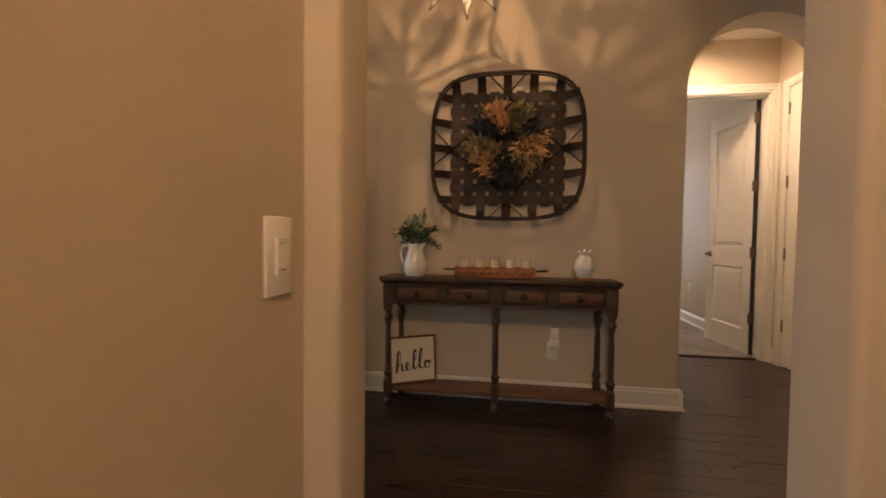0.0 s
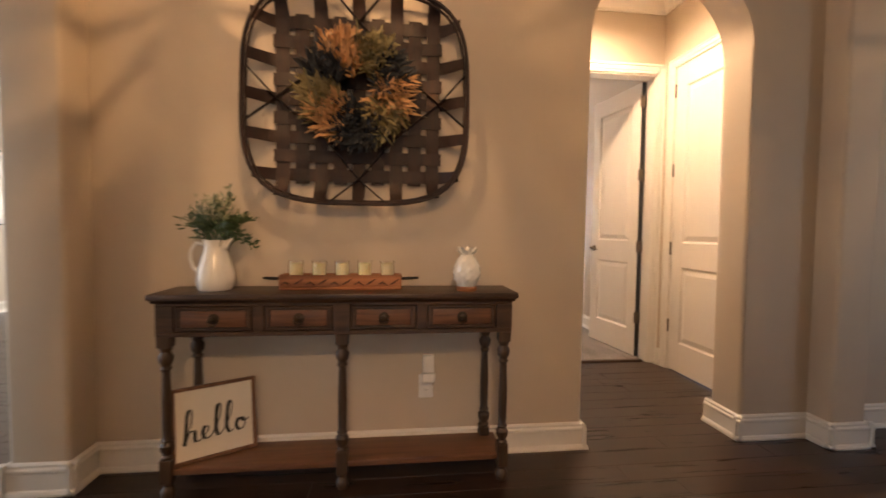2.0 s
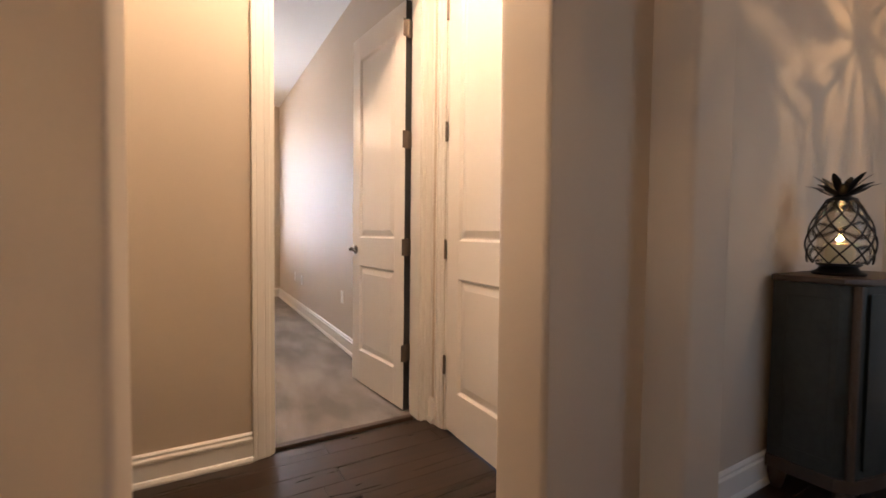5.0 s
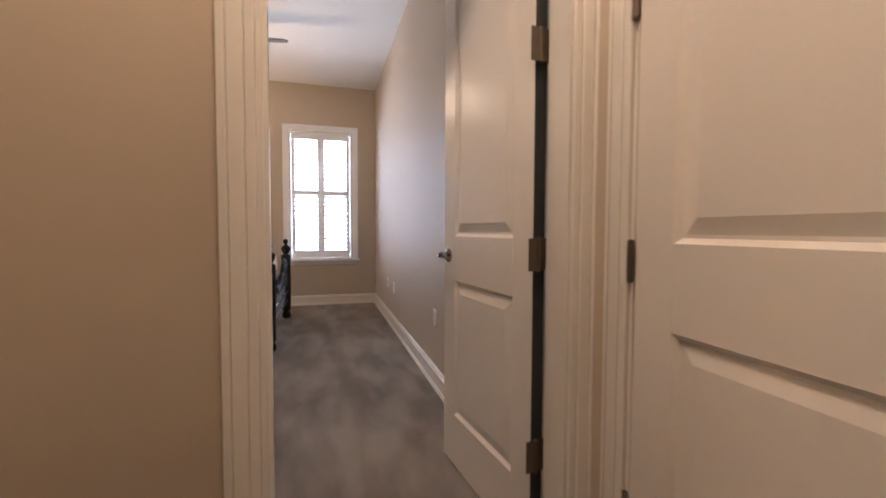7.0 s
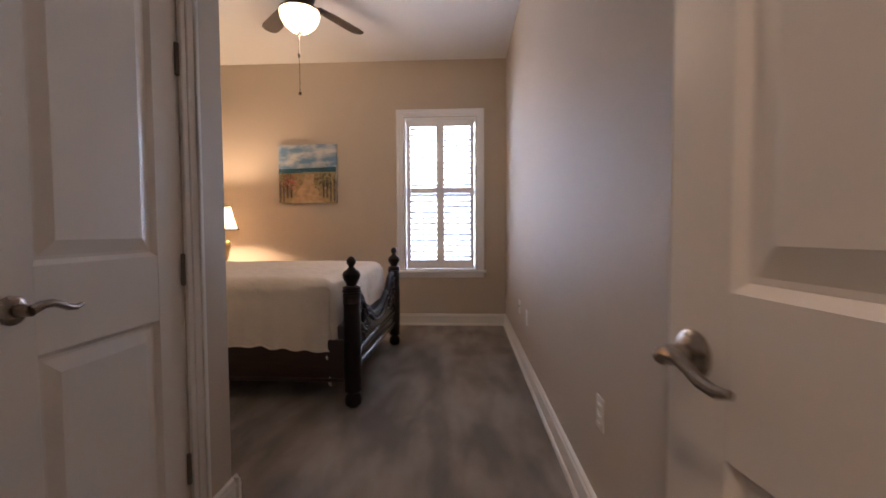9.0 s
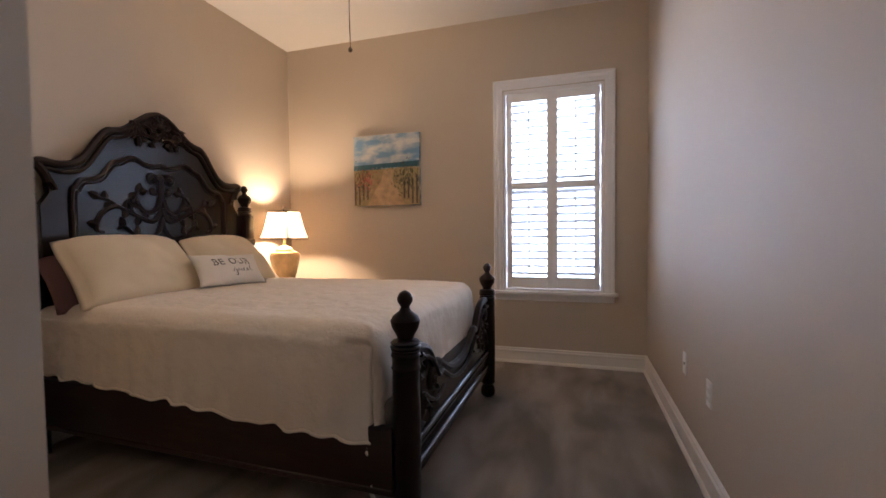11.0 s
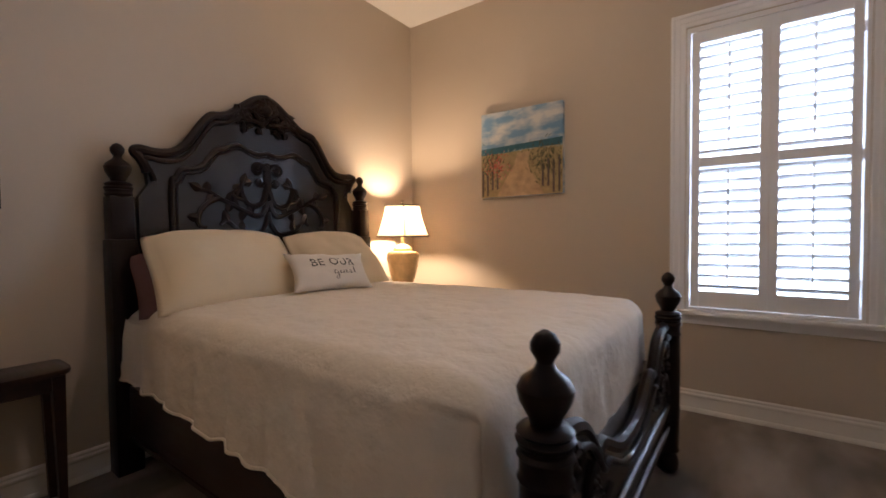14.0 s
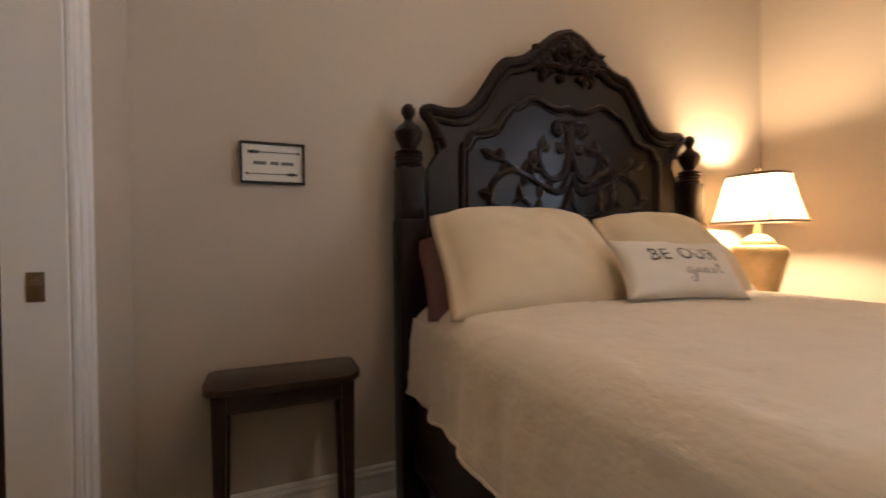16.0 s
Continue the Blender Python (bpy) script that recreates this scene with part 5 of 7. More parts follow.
# carved ornament in the middle of the headboard
bm = bmesh.new()
vine(bm, [(0, 1.42), (0, 1.50), (0, 1.56), (0, 1.60)], 0.018)
box(bm, -0.800, -0.020, 1.42, -0.784, 0.020, 1.59, 0.006, 2)
vine(bm, [(-0.012, 1.38), (-0.018, 1.46), (-0.014, 1.56)], 0.010)
vine(bm, [(0.012, 1.38), (0.018, 1.46), (0.014, 1.56)], 0.010)
for s in (-1, 1):
    scroll(bm, s * 0.064, 1.560, 0.040, 1.3, math.pi if s > 0 else 0, -s, r=0.017)
    scroll(bm, s * 0.056, 1.485, 0.026, 1.2, math.pi if s > 0 else 0, s, r=0.014)
    vine(bm, [(s * 0.012, 1.43), (s * 0.03, 1.37), (s * 0.08, 1.335), (s * 0.135, 1.35), (s * 0.165, 1.40), (s * 0.172, 1.455), (s * 0.150, 1.478), (s * 0.135, 1.455)], 0.0200)
    vine(bm, [(s * 0.15, 1.37), (s * 0.195, 1.375), (s * 0.225, 1.405), (s * 0.205, 1.430)], 0.0150)
    vine(bm, [(s * 0.008, 1.37), (s * 0.025, 1.31), (s * 0.07, 1.275), (s * 0.15, 1.30), (s * 0.22, 1.335), (s * 0.29, 1.365), (s * 0.36, 1.405), (s * 0.41, 1.41)], 0.0200)
    vine(bm, [(s * 0.20, 1.325), (s * 0.21, 1.375), (s * 0.19, 1.395)], 0.0137)
    vine(bm, [(s * 0.30, 1.37), (s * 0.36, 1.345), (s * 0.41, 1.29), (s * 0.42, 1.22), (s * 0.38, 1.20)], 0.0175)
    vine(bm, [(0, 1.30), (s * 0.02, 1.22), (s * 0.08, 1.16), (s * 0.18, 1.18), (s * 0.26, 1.24), (s * 0.30, 1.22)], 0.0175)
    for y, z, a, L in ((0.165, 1.46, 1.9, 0.075), (0.150, 1.47, 2.9, 0.05), (0.215, 1.42, 2.2, 0.055), (0.40, 1.41, 0.5, 0.075), (0.37, 1.405, 1.6, 0.055), (0.34, 1.39, 5.2, 0.06), (0.25, 1.345, 1.8, 0.07), (0.24, 1.345, 5.0, 0.055), (0.16, 1.30, 5.0, 0.06), (0.11, 1.29, 1.3, 0.05), (0.195, 1.395, 2.0, 0.05), (0.42, 1.25, 0.2, 0.06), (0.26, 1.235, 1.3, 0.07), (0.18, 1.185, 1.8, 0.06), (0.12, 1.165, 4.6, 0.05)):
        carved_leaf(bm, s * y, z, a if s > 0 else math.pi - a, L, 0.050)
for k in range(5):
    carved_leaf(bm, 0, 1.565, radians(50 + 20 * k), 0.045, 0.022)
part("carved_scrollwork", bm, MAHOG, hb, "carved leafy scrollwork")
# crest at the top
bm = bmesh.new()
rc = random.Random(3)
for s in (-1, 1):
    scroll(bm, s * 0.050, 1.940, 0.042, 1.3, math.pi / 2, s, -0.788, 0.016)
    scroll(bm, s * 0.125, 1.875, 0.040, 1.2, math.pi / 2, -s, -0.788, 0.015)
    scroll(bm, s * 0.035, 1.875, 0.035, 1.1, 0, s, -0.786, 0.013)
    vine(bm, [(s * 0.01, 1.84), (s * 0.10, 1.855), (s * 0.19, 1.845), (s * 0.25, 1.815)], 0.016, -0.790)
    for k in range(16):
        carved_leaf(bm, s * rc.uniform(0.0, 0.22), rc.uniform(1.81, 1.93), rc.uniform(0, 6.28), rc.uniform(0.035, 0.06), 0.034, -0.786)
for k in range(9):
    carved_leaf(bm, rc.uniform(-0.02, 0.02), 1.955, radians(10 + 20 * k), 0.062, 0.036, -0.784)
bmesh.ops.create_uvsphere(bm, u_segments=12, v_segments=8, radius=0.035, matrix=Matrix.Translation((-0.79, 0, 1.93)))
part("carved_crest", bm, MAHOG, hb, "carved acanthus crest")

# footboard with a dipped top
FH = [(0, 0.462), (0.09, 0.468), (0.17, 0.485), (0.24, 0.515), (0.30, 0.545), (0.345, 0.565), (0.385, 0.560), (0.41, 0.575), (0.45, 0.620), (0.50, 0.665), (0.56, 0.690), (0.62, 0.700), (0.735, 0.700)]
rf = smooth_curve(FH)
ftop = [(-y, z) for y, z in rf[::-1]] + rf[1:]
bm = bmesh.new()
prism(bm, ftop + [(0.735, 0.20), (-0.735, 0.20)], "x", 1.330, 1.366)
fbd = part("footboard", bm, MAHOG_Y, bed, "dipped dark footboard with mouldings")
for dx, r, dz in ((1.348, 0.024, 0.0), (1.372, 0.010, -0.045)):
    bm = bmesh.new()
    tube(bm, [(dx, y * (1 if r > 0.02 else 0.97), z + dz) for y, z in ftop], r, 8)
    part("cap_moulding", bm, MAHOG, fbd)
for z, r in ((0.335, 0.014), (0.305, 0.007), (0.235, 0.014), (0.205, 0.008)):
    bm = bmesh.new()
    tube(bm, [(1.368, -0.735, z), (1.368, 0, z), (1.368, 0.735, z)], r, 8)
    part("rail_moulding", bm, MAHOG_Y, fbd)
for s in (-1, 1):
    bm = bmesh.new()
    scroll(bm, s * 0.62, 0.62, 0.055, 1.3, math.pi / 2, s, 1.370, 0.014)
    scroll(bm, s * 0.47, 0.52, 0.05, 1.2, math.pi / 2, -s, 1.370, 0.013)
    vine(bm, [(s * 0.66, 0.40), (s * 0.60, 0.50), (s * 0.52, 0.46), (s * 0.42, 0.42), (s * 0.30, 0.44)], 0.013, 1.370)
    for k in range(12):
        carved_leaf(bm, s * rc.uniform(0.30, 0.68), rc.uniform(0.38, 0.55), rc.uniform(0, 6.28), 0.06, 0.03, 1.367)
    part("carved_scrollwork", bm, MAHOG, fbd)
for s in (-1, 1):
    bm = bmesh.new()
    box(bm, -0.76, s * 0.765 - 0.018, 0.165, 1.31, s * 0.765 + 0.018, 0.43, 0.005, 2)
    box(bm, -0.76, s * 0.765 + s * 0.018 - 0.006, 0.165, 1.31, s * 0.765 + s * 0.018 + 0.008, 0.19, 0.003, 1)
    part("side_rail", bm, RAILW, bed, "red-brown wooden side rail")
part("box_spring", cube(-0.77, -0.74, 0.22, 1.31, 0.74, 0.52, 0.02, 2), mat("grey ticking", (0.10, 0.085, 0.075), 0.9), bed)

# bedding
COVER = mat("cream matelasse", (0.74, 0.65, 0.53), 0.92, vary=0.05, scale=7, fine=55, bump=0.55, sheen=0.25, dist=0.006, spec=0.2)
SHAM = mat("ivory pillow cotton", (0.68, 0.57, 0.40), 0.9, vary=0.04, scale=6, fine=220, bump=0.15, sheen=0.2, spec=0.2)
LINEN = mat("white lumbar linen", (0.72, 0.67, 0.60), 0.9, vary=0.04, scale=8, fine=300, bump=0.25, sheen=0.2, spec=0.2)
MAUVE = mat("mauve pillow cotton", (0.20, 0.11, 0.105), 0.9, vary=0.06, scale=6, fine=200, bump=0.15, spec=0.2)
TOPZ, R0 = 0.822, 0.10
cov = thing("bedspread", pose(0, BY, 0, 0, 0, BYAW), "cream quilted matelasse bedspread hanging over the bed sides", "bedspread")
bm = bmesh.new()
nu, nv = 150, 170
u0, u1 = -0.74, 1.26 + 0.52
vs = []


def drop(d):
    """Distance past the edge turned into an outward step and a fall, over a round shoulder."""
    if d <= 0:
        return 0.0, 0.0
    arc = R0 * math.pi / 2
    if d < arc:
        a = d / R0
        return R0 * math.sin(a), R0 * (1 - math.cos(a))
    return R0 + 0.05 * (d - arc), R0 + (d - arc)


for i in range(nu + 1):
    u = u0 + (u1 - u0) * i / nu
    row = []
    for j in range(nv + 1):
        v = -1.20 + 2.40 * j / nv
        ex, ey = 1.195 - 0.045 * min(1.0, max(0.0, (abs(v) - 0.42) / 0.22)), 0.695
        dx, fx = drop(u - ex)
        hem = 0.435 - 0.057 * min(u, 1.25) + 0.018 * noise.noise(Vector((u * 3, v, 0))) + 0.006 * math.sin(u * 42)
        long_ = R0 * math.pi / 2 + TOPZ - hem - R0
        dy, fy = drop((abs(v) - ey) / (1.20 - ey) * long_)
        s = 1 if v >= 0 else -1
        x, y = min(u, ex) + dx, s * (min(abs(v), ey) + dy)
        both = min(fx, fy)
        z = TOPZ - max(fx, fy) - 0.25 * both
        pull = min(1.0, both / 0.15)
        x -= 0.05 * pull
        y -= s * 0.02 * pull
        p = Vector((x * 3.2, y * 3.2, z * 3.2))
        soft = noise.noise(p) * 0.009 + noise.noise(p * 3.1) * 0.003
        if fy > 0.06:
            fold = math.sin(u * 23 + 2.2 * noise.noise(Vector((u * 2.5, 0, 3)))) * 0.5 + math.sin(u * 51 + 1.0) * 0.25
            y += s * (0.022 * fold * min(1, (fy - 0.06) / 0.25) + soft)
            y -= s * 0.03 * max(0.0, min(1.0, (x - 1.05) / 0.2))
        elif fx > 0.06:
            x += 0.010 * math.sin(v * 25) * min(1, (fx - 0.06) / 0.2) + soft
        else:
            z += soft + 0.014 * (1 - (v / 0.7) ** 2) - (0.02 if u < -0.55 else 0)
        q = noise.noise(Vector((x * 22, y * 22, z * 22))) * 0.0040 + noise.noise(Vector((x * 52, y * 52, z * 52))) * 0.0034
        if max(fx, fy) > 0.05:
            y += s * q if fy >= fx else 0
            x += q if fx > fy else 0
        else:
            z += q
        ease = max(0.0, min(1.0, (abs(y) - 0.58) / 0.16))
        x = min(x, 1.300 - 0.030 * ease * ease * (3 - 2 * ease))
        row.append(bm.verts.new((x, y, z)))
    vs.append(row)
for i in range(nu):
    for j in range(nv):
        bm.faces.new((vs[i][j], vs[i][j + 1], vs[i + 1][j + 1], vs[i + 1][j]))
hems = [[vs[i][j].co.copy() for i in range(nu + 1)] for j in (0, nv)]
spread = part("cover", bm, COVER, cov, smooth=180)
sol = spread.modifiers.new("thickness", "SOLIDIFY")
sol.thickness, sol.offset = 0.012, -1
for line in hems:
    bm = bmesh.new()
    tube(bm, line, 0.007, 6)
    part("hem", bm, COVER, cov, "stitched cream hem")


def pillow_bm(w, h, t, flange=0.0, seed=0, sag=0.0, soft=0.2):
    """A stuffed pillow in its XZ plane, with pulled corners and soft dents."""
    bm = bmesh.new()
    n, k = 30, 22
    for side in (-1, 1):
        grid = []
        for i in range(n + 1):
            row = []
            for j in range(k + 1):
                a, b = -1 + 2 * i / n, -1 + 2 * j / k
                aa = min(1.0, abs(a) / (0.90 if soft > 0 else 1.0))
                edge = max(0.0, (1 - aa * aa)) ** 0.46 * max(0.0, (1 - b * b)) ** 0.46
                pinch = 1 - 0.10 * (1 - a * a) * abs(b)
                pinch2 = 1 - 0.05 * (1 - b * b) * abs(a)
                d = noise.noise(Vector((a * 1.7 + seed, b * 1.7, side * 2))) * 0.22 + noise.noise(Vector((a * 5 + seed, b * 5, side))) * 0.07
                y = side * (t / 2 * edge * (1 + d) + (0.003 if abs(a) < 0.999 and abs(b) < 0.999 else 0))
                z = b * h / 2 * pinch - sag * (1 - abs(b)) * a * a
                low = 1.0 if b > 0 else 0.05
                a2, b2 = a * (1 - soft * 0.40 * low * b ** 4), b * (1 - soft * 0.75 * low * abs(a) ** 5)
                a2 *= 1 - 0.03 * b
                if soft <= 0:
                    a2, b2 = a * (1 - 0.07 * (1 - b * b)), b * (1 - 0.11 * (1 - a * a))
                z = b2 * h / 2 - sag * (1 - abs(b)) * a * a
                row.append(bm.verts.new((a2 * w / 2 * pinch2, y, z + 0.006 * noise.noise(Vector((a * 3, seed, b * 2))))))
            grid.append(row)
        for i in range(n):
            for j in range(k):
                f = (grid[i][j], grid[i + 1][j], grid[i + 1][j + 1], grid[i][j + 1])
                bm.faces.new(f if side < 0 else f[::-1])
    bmesh.ops.remove_doubles(bm, verts=bm.verts, dist=0.0004)
    if flange:
        ring_i, ring_o = [], []
        for q in range(96):
            t_ = 2 * math.pi * q / 96
            c, s = math.cos(t_), math.sin(t_)
            m_ = max(abs(c), abs(s))
            a, b = c / m_, s / m_
            wob = 0.006 * math.sin(q * 1.3 + seed)
            ring_i.append(bm.verts.new((a * (w / 2 - 0.012), 0.002, b * (h / 2 - 0.012))))
            ring_o.append(bm.verts.new((a * (w / 2 + flange), wob, b * (h / 2 + flange))))
        for q in range(96):
            r = (q + 1) % 96
            bm.faces.new((ring_i[q], ring_i[r], ring_o[r], ring_o[q]))
    return bm


def stuffed(name, m, bm, material, label, category="pillow", group="pillows on the bed"):
    t = thing(name, m, label, category, group)
    part("cushion", bm, material, t, smooth=180)
    return t


stuffed("pillow", pose(-0.525, BY - 0.375, 0.985, -40, 0, 90), pillow_bm(0.80, 0.475, 0.24, 0, 1, 0.02, 0.15), SHAM, "ivory cotton pillow with a flanged sham against the headboard")
stuffed("pillow", pose(-0.540, BY + 0.360, 0.985, -40, 0, 92), pillow_bm(0.74, 0.455, 0.23, 0, 4, 0.02, 0.15), SHAM, "ivory cotton pillow with a flanged sham against the headboard")
stuffed("pillow", pose(-0.635, BY - 0.415, 0.93, -38, 0, 90), pillow_bm(0.76, 0.38, 0.15, 0, 7), MAUVE, "mauve cotton pillow tucked behind an ivory sham")
lum = stuffed("lumbar_pillow", pose(-0.275, BY + 0.065, 0.942, -33, 2, 82), pillow_bm(0.52, 0.245, 0.11, 0, 9, 0, 0), LINEN, "white lumbar pillow lettered be our guest")
text_mesh("BE OUR", 0.074, INK, "be_our_lettering", lum, pose(-0.004, -0.054, 0.032, 90, 0, 0), 0.0008, "dark capital letters", space=1.1)
bm = bmesh.new()
GUEST = [[(0.022, 0.024), (0.006, 0.026), (0.000, 0.012), (0.010, 0.004), (0.022, 0.016), (0.022, -0.018), (0.010, -0.026), (0.004, -0.016), (0.030, 0.006), (0.040, 0.024), (0.040, 0.006), (0.054, 0.008), (0.060, 0.024), (0.060, 0.004), (0.074, 0.006), (0.084, 0.018), (0.078, 0.024), (0.074, 0.010), (0.086, 0.003), (0.098, 0.014), (0.104, 0.024), (0.108, 0.010), (0.100, 0.003), (0.122, 0.010), (0.134, 0.046), (0.134, 0.008), (0.150, 0.008)], [(0.124, 0.030), (0.146, 0.032)]]
script(bm, GUEST, Matrix.Translation((-0.010, -0.0545, -0.045)), 0.0022)
for v in bm.verts:
    v.co.y = -0.0545 + (v.co.y + 0.0545) * 0.4 + max(0, v.co.x - 0.08) * 0.06
part("guest_lettering", bm, INK, lum, "dark thin script lettering")

def lay_on(ob, cushion, lift=0.0012):
    """Lays lettering on the front of a cushion."""
    tree = BVHTree.FromPolygons([v.co for v in cushion.data.vertices], [p.vertices[:] for p in cushion.data.polygons])
    inv = ob.matrix_basis.inverted()
    low = min((ob.matrix_basis @ v.co).y for v in ob.data.vertices)
    for v in ob.data.vertices:
        p = ob.matrix_basis @ v.co
        hit = tree.ray_cast(Vector((p.x, -0.3, p.z)), Vector((0, 1, 0)))[0]
        if hit:
            p.y = hit.y - lift + min(p.y - low, 0.0008)
            v.co = inv @ p


for o in lum.children:
    if "lettering" in o.name:
        lay_on(o, [c for c in lum.children if c.name.startswith("cushion")][0])

# ---- bedside lamp and its night stand ----
LX, LY = -0.655, 8.985
ns = thing("night_stand", pose(LX, LY, 0), "dark wooden night stand behind the bed", "night stand")
part("top", cube(-0.24, -0.24, 0.685, 0.24, 0.24, 0.715, 0.006, 2), MAHOG_Y, ns)
part("body", cube(-0.22, -0.22, 0.36, 0.22, 0.22, 0.685, 0.004, 1), MAHOG_Y, ns)
part("drawer", cube(0.2205, -0.19, 0.50, 0.232, 0.19, 0.66, 0.004, 1), MAHOG_Y, ns)
for x in (-0.19, 0.19):
    for y in (-0.19, 0.19):
        part("leg", cube(x - 0.025, y - 0.025, 0, x + 0.025, y + 0.025, 0.36, 0.004, 1), MAHOG_Y, ns)
lampt = thing("table_lamp", pose(LX, LY, 0.715), "lit ceramic table lamp with a cream panelled shade", "lamp")
JAR = mat("crackled tan ceramic", (0.74, 0.50, 0.22), 0.25, vary=0.2, scale=14, fine=60, bump=0.05, coat=0.3)
bm = bmesh.new()
lathe(bm, [(0, 0), (0.085, 0), (0.090, 0.02), (0.082, 0.035), (0.102, 0.09), (0.122, 0.17), (0.134, 0.24), (0.132, 0.275), (0.116, 0.296), (0.080, 0.304), (0.076, 0.322), (0.070, 0.330), (0.050, 0.345), (0.030, 0.355), (0.016, 0.362), (0.012, 0.44), (0, 0.44)], 32)
part("base", bm, JAR, lampt)
SHADE = bpy.data.materials.new("cream shade fabric")
SHADE.use_nodes = True
sn, sl = links_of(SHADE)
sn.remove(sn["Principled BSDF"])
tr, df, mx = sn.new("ShaderNodeBsdfTranslucent"), sn.new("ShaderNodeBsdfDiffuse"), sn.new("ShaderNodeMixShader")
wv = sn.new("ShaderNodeTexNoise")
wv.inputs["Scale"].default_value = 180
cr = sn.new("ShaderNodeMapRange")
cr.inputs[3].default_value, cr.inputs[4].default_value = 0.6, 0.72
sl.new(wv.outputs[0], cr.inputs[0])
sl.new(cr.outputs[0], mx.inputs[0])
tr.inputs["Color"].default_value, df.inputs["Color"].default_value = (0.34, 0.275, 0.185, 1), (0.70, 0.62, 0.50, 1)
sl.new(df.outputs[0], mx.inputs[1])
sl.new(tr.outputs[0], mx.inputs[2])
sl.new(mx.outputs[0], sn["Material Output"].inputs["Surface"])
bm = bmesh.new()


def shade_ring(k):
    """A square shade with bowed sides and clipped corners, k from the bottom to the top."""
    r = 0.198 - 0.068 * k - 0.007 * math.sin(math.pi * k)
    pts = []
    for i in range(32):
        a = 2 * math.pi * (i + 0.5) / 32 + 0.5
        c, s = math.cos(a - 0.5), math.sin(a - 0.5)
        q = (abs(c) ** 4 + abs(s) ** 4) ** -0.25
        pts.append(((r * q * c) * 1.0, (r * q * s) * 0.80, 0.425 + 0.250 * k))
    return pts


rings = [[bm.verts.new(p) for p in shade_ring(k / 8)] for k in range(9)]
for a, b in zip(rings, rings[1:]):
    for i in range(32):
        bm.faces.new((a[i], a[(i + 1) % 32], b[(i + 1) % 32], b[i]))
part("shade", bm, SHADE, lampt, "cream fabric shade glowing from inside")
PIPE = mat("dark brown piping", (0.05, 0.03, 0.018), 0.7)
bm = bmesh.new()
for k in (0, 1):
    pts = shade_ring(k)
    tube(bm, pts + [pts[0]], 0.0065, 6)
for i in (3, 11, 19, 27):
    tube(bm, [shade_ring(k / 8)[i] for k in range(9)], 0.006, 6)
part("piping", bm, PIPE, lampt, "dark piping round the shade")
bm = bmesh.new()
lathe(bm, [(0, 0.68), (0.008, 0.682), (0.006, 0.70), (0.013, 0.712), (0, 0.726)], 12)
part("finial", bm, BRONZE, lampt)

# ---- beach painting ----
art = thing("beach_painting", pose(0.222, 9.42, 1.79), "unframed canvas painting of a sandy beach path", "painting")
SKYP = bpy.data.materials.new("painted sky")
SKYP.use_nodes = True
an, al = links_of(SKYP)
tc, tx, rp = an.new("ShaderNodeTexCoord"), an.new("ShaderNodeTexNoise"), an.new("ShaderNodeValToRGB")
mpn = an.new("ShaderNodeMapping")
mpn.inputs["Scale"].default_value = (4, 1, 9)
tx.inputs["Scale"].default_value, tx.inputs["Detail"].default_value = 1.1, 5
rp.color_ramp.elements[0].position, rp.color_ramp.elements[1].position = 0.42, 0.62
rp.color_ramp.elements[0].color, rp.color_ramp.elements[1].color = (0.16, 0.29, 0.46, 1), (0.62, 0.62, 0.58, 1)
al.new(tc.outputs["Object"], mpn.inputs["Vector"])
al.new(mpn.outputs[0], tx.inputs["Vector"])
al.new(tx.outputs[0], rp.inputs[0])
al.new(rp.outputs[0], an["Principled BSDF"].inputs["Base Color"])
an["Principled BSDF"].inputs["Roughness"].default_value = 0.6
part("canvas", cube(-0.345, -0.04, -0.342, 0.345, 0, 0.342, 0.003, 1), SKYP, art, "painted blue sky with white clouds")
P = {n: mat("paint " + n, c, 0.55, vary=0.35, scale=18, fine=60, bump=0.5, dist=0.004) for n, c in (("sea", (0.025, 0.11, 0.16)), ("foam", (0.35, 0.42, 0.40)), ("sand", (0.48, 0.33, 0.18)), ("dune", (0.34, 0.26, 0.12)), ("grass", (0.055, 0.062, 0.022)), ("red", (0.45, 0.08, 0.05)), ("pink", (0.55, 0.22, 0.18)), ("fence", (0.09, 0.065, 0.06)), ("white", (0.62, 0.60, 0.55)))}


def daub(name, pts, y, m):
    bm = bmesh.new()
    prism(bm, pts, "y", y, -0.039)
    return part(name, bm, m, art, smooth=0)


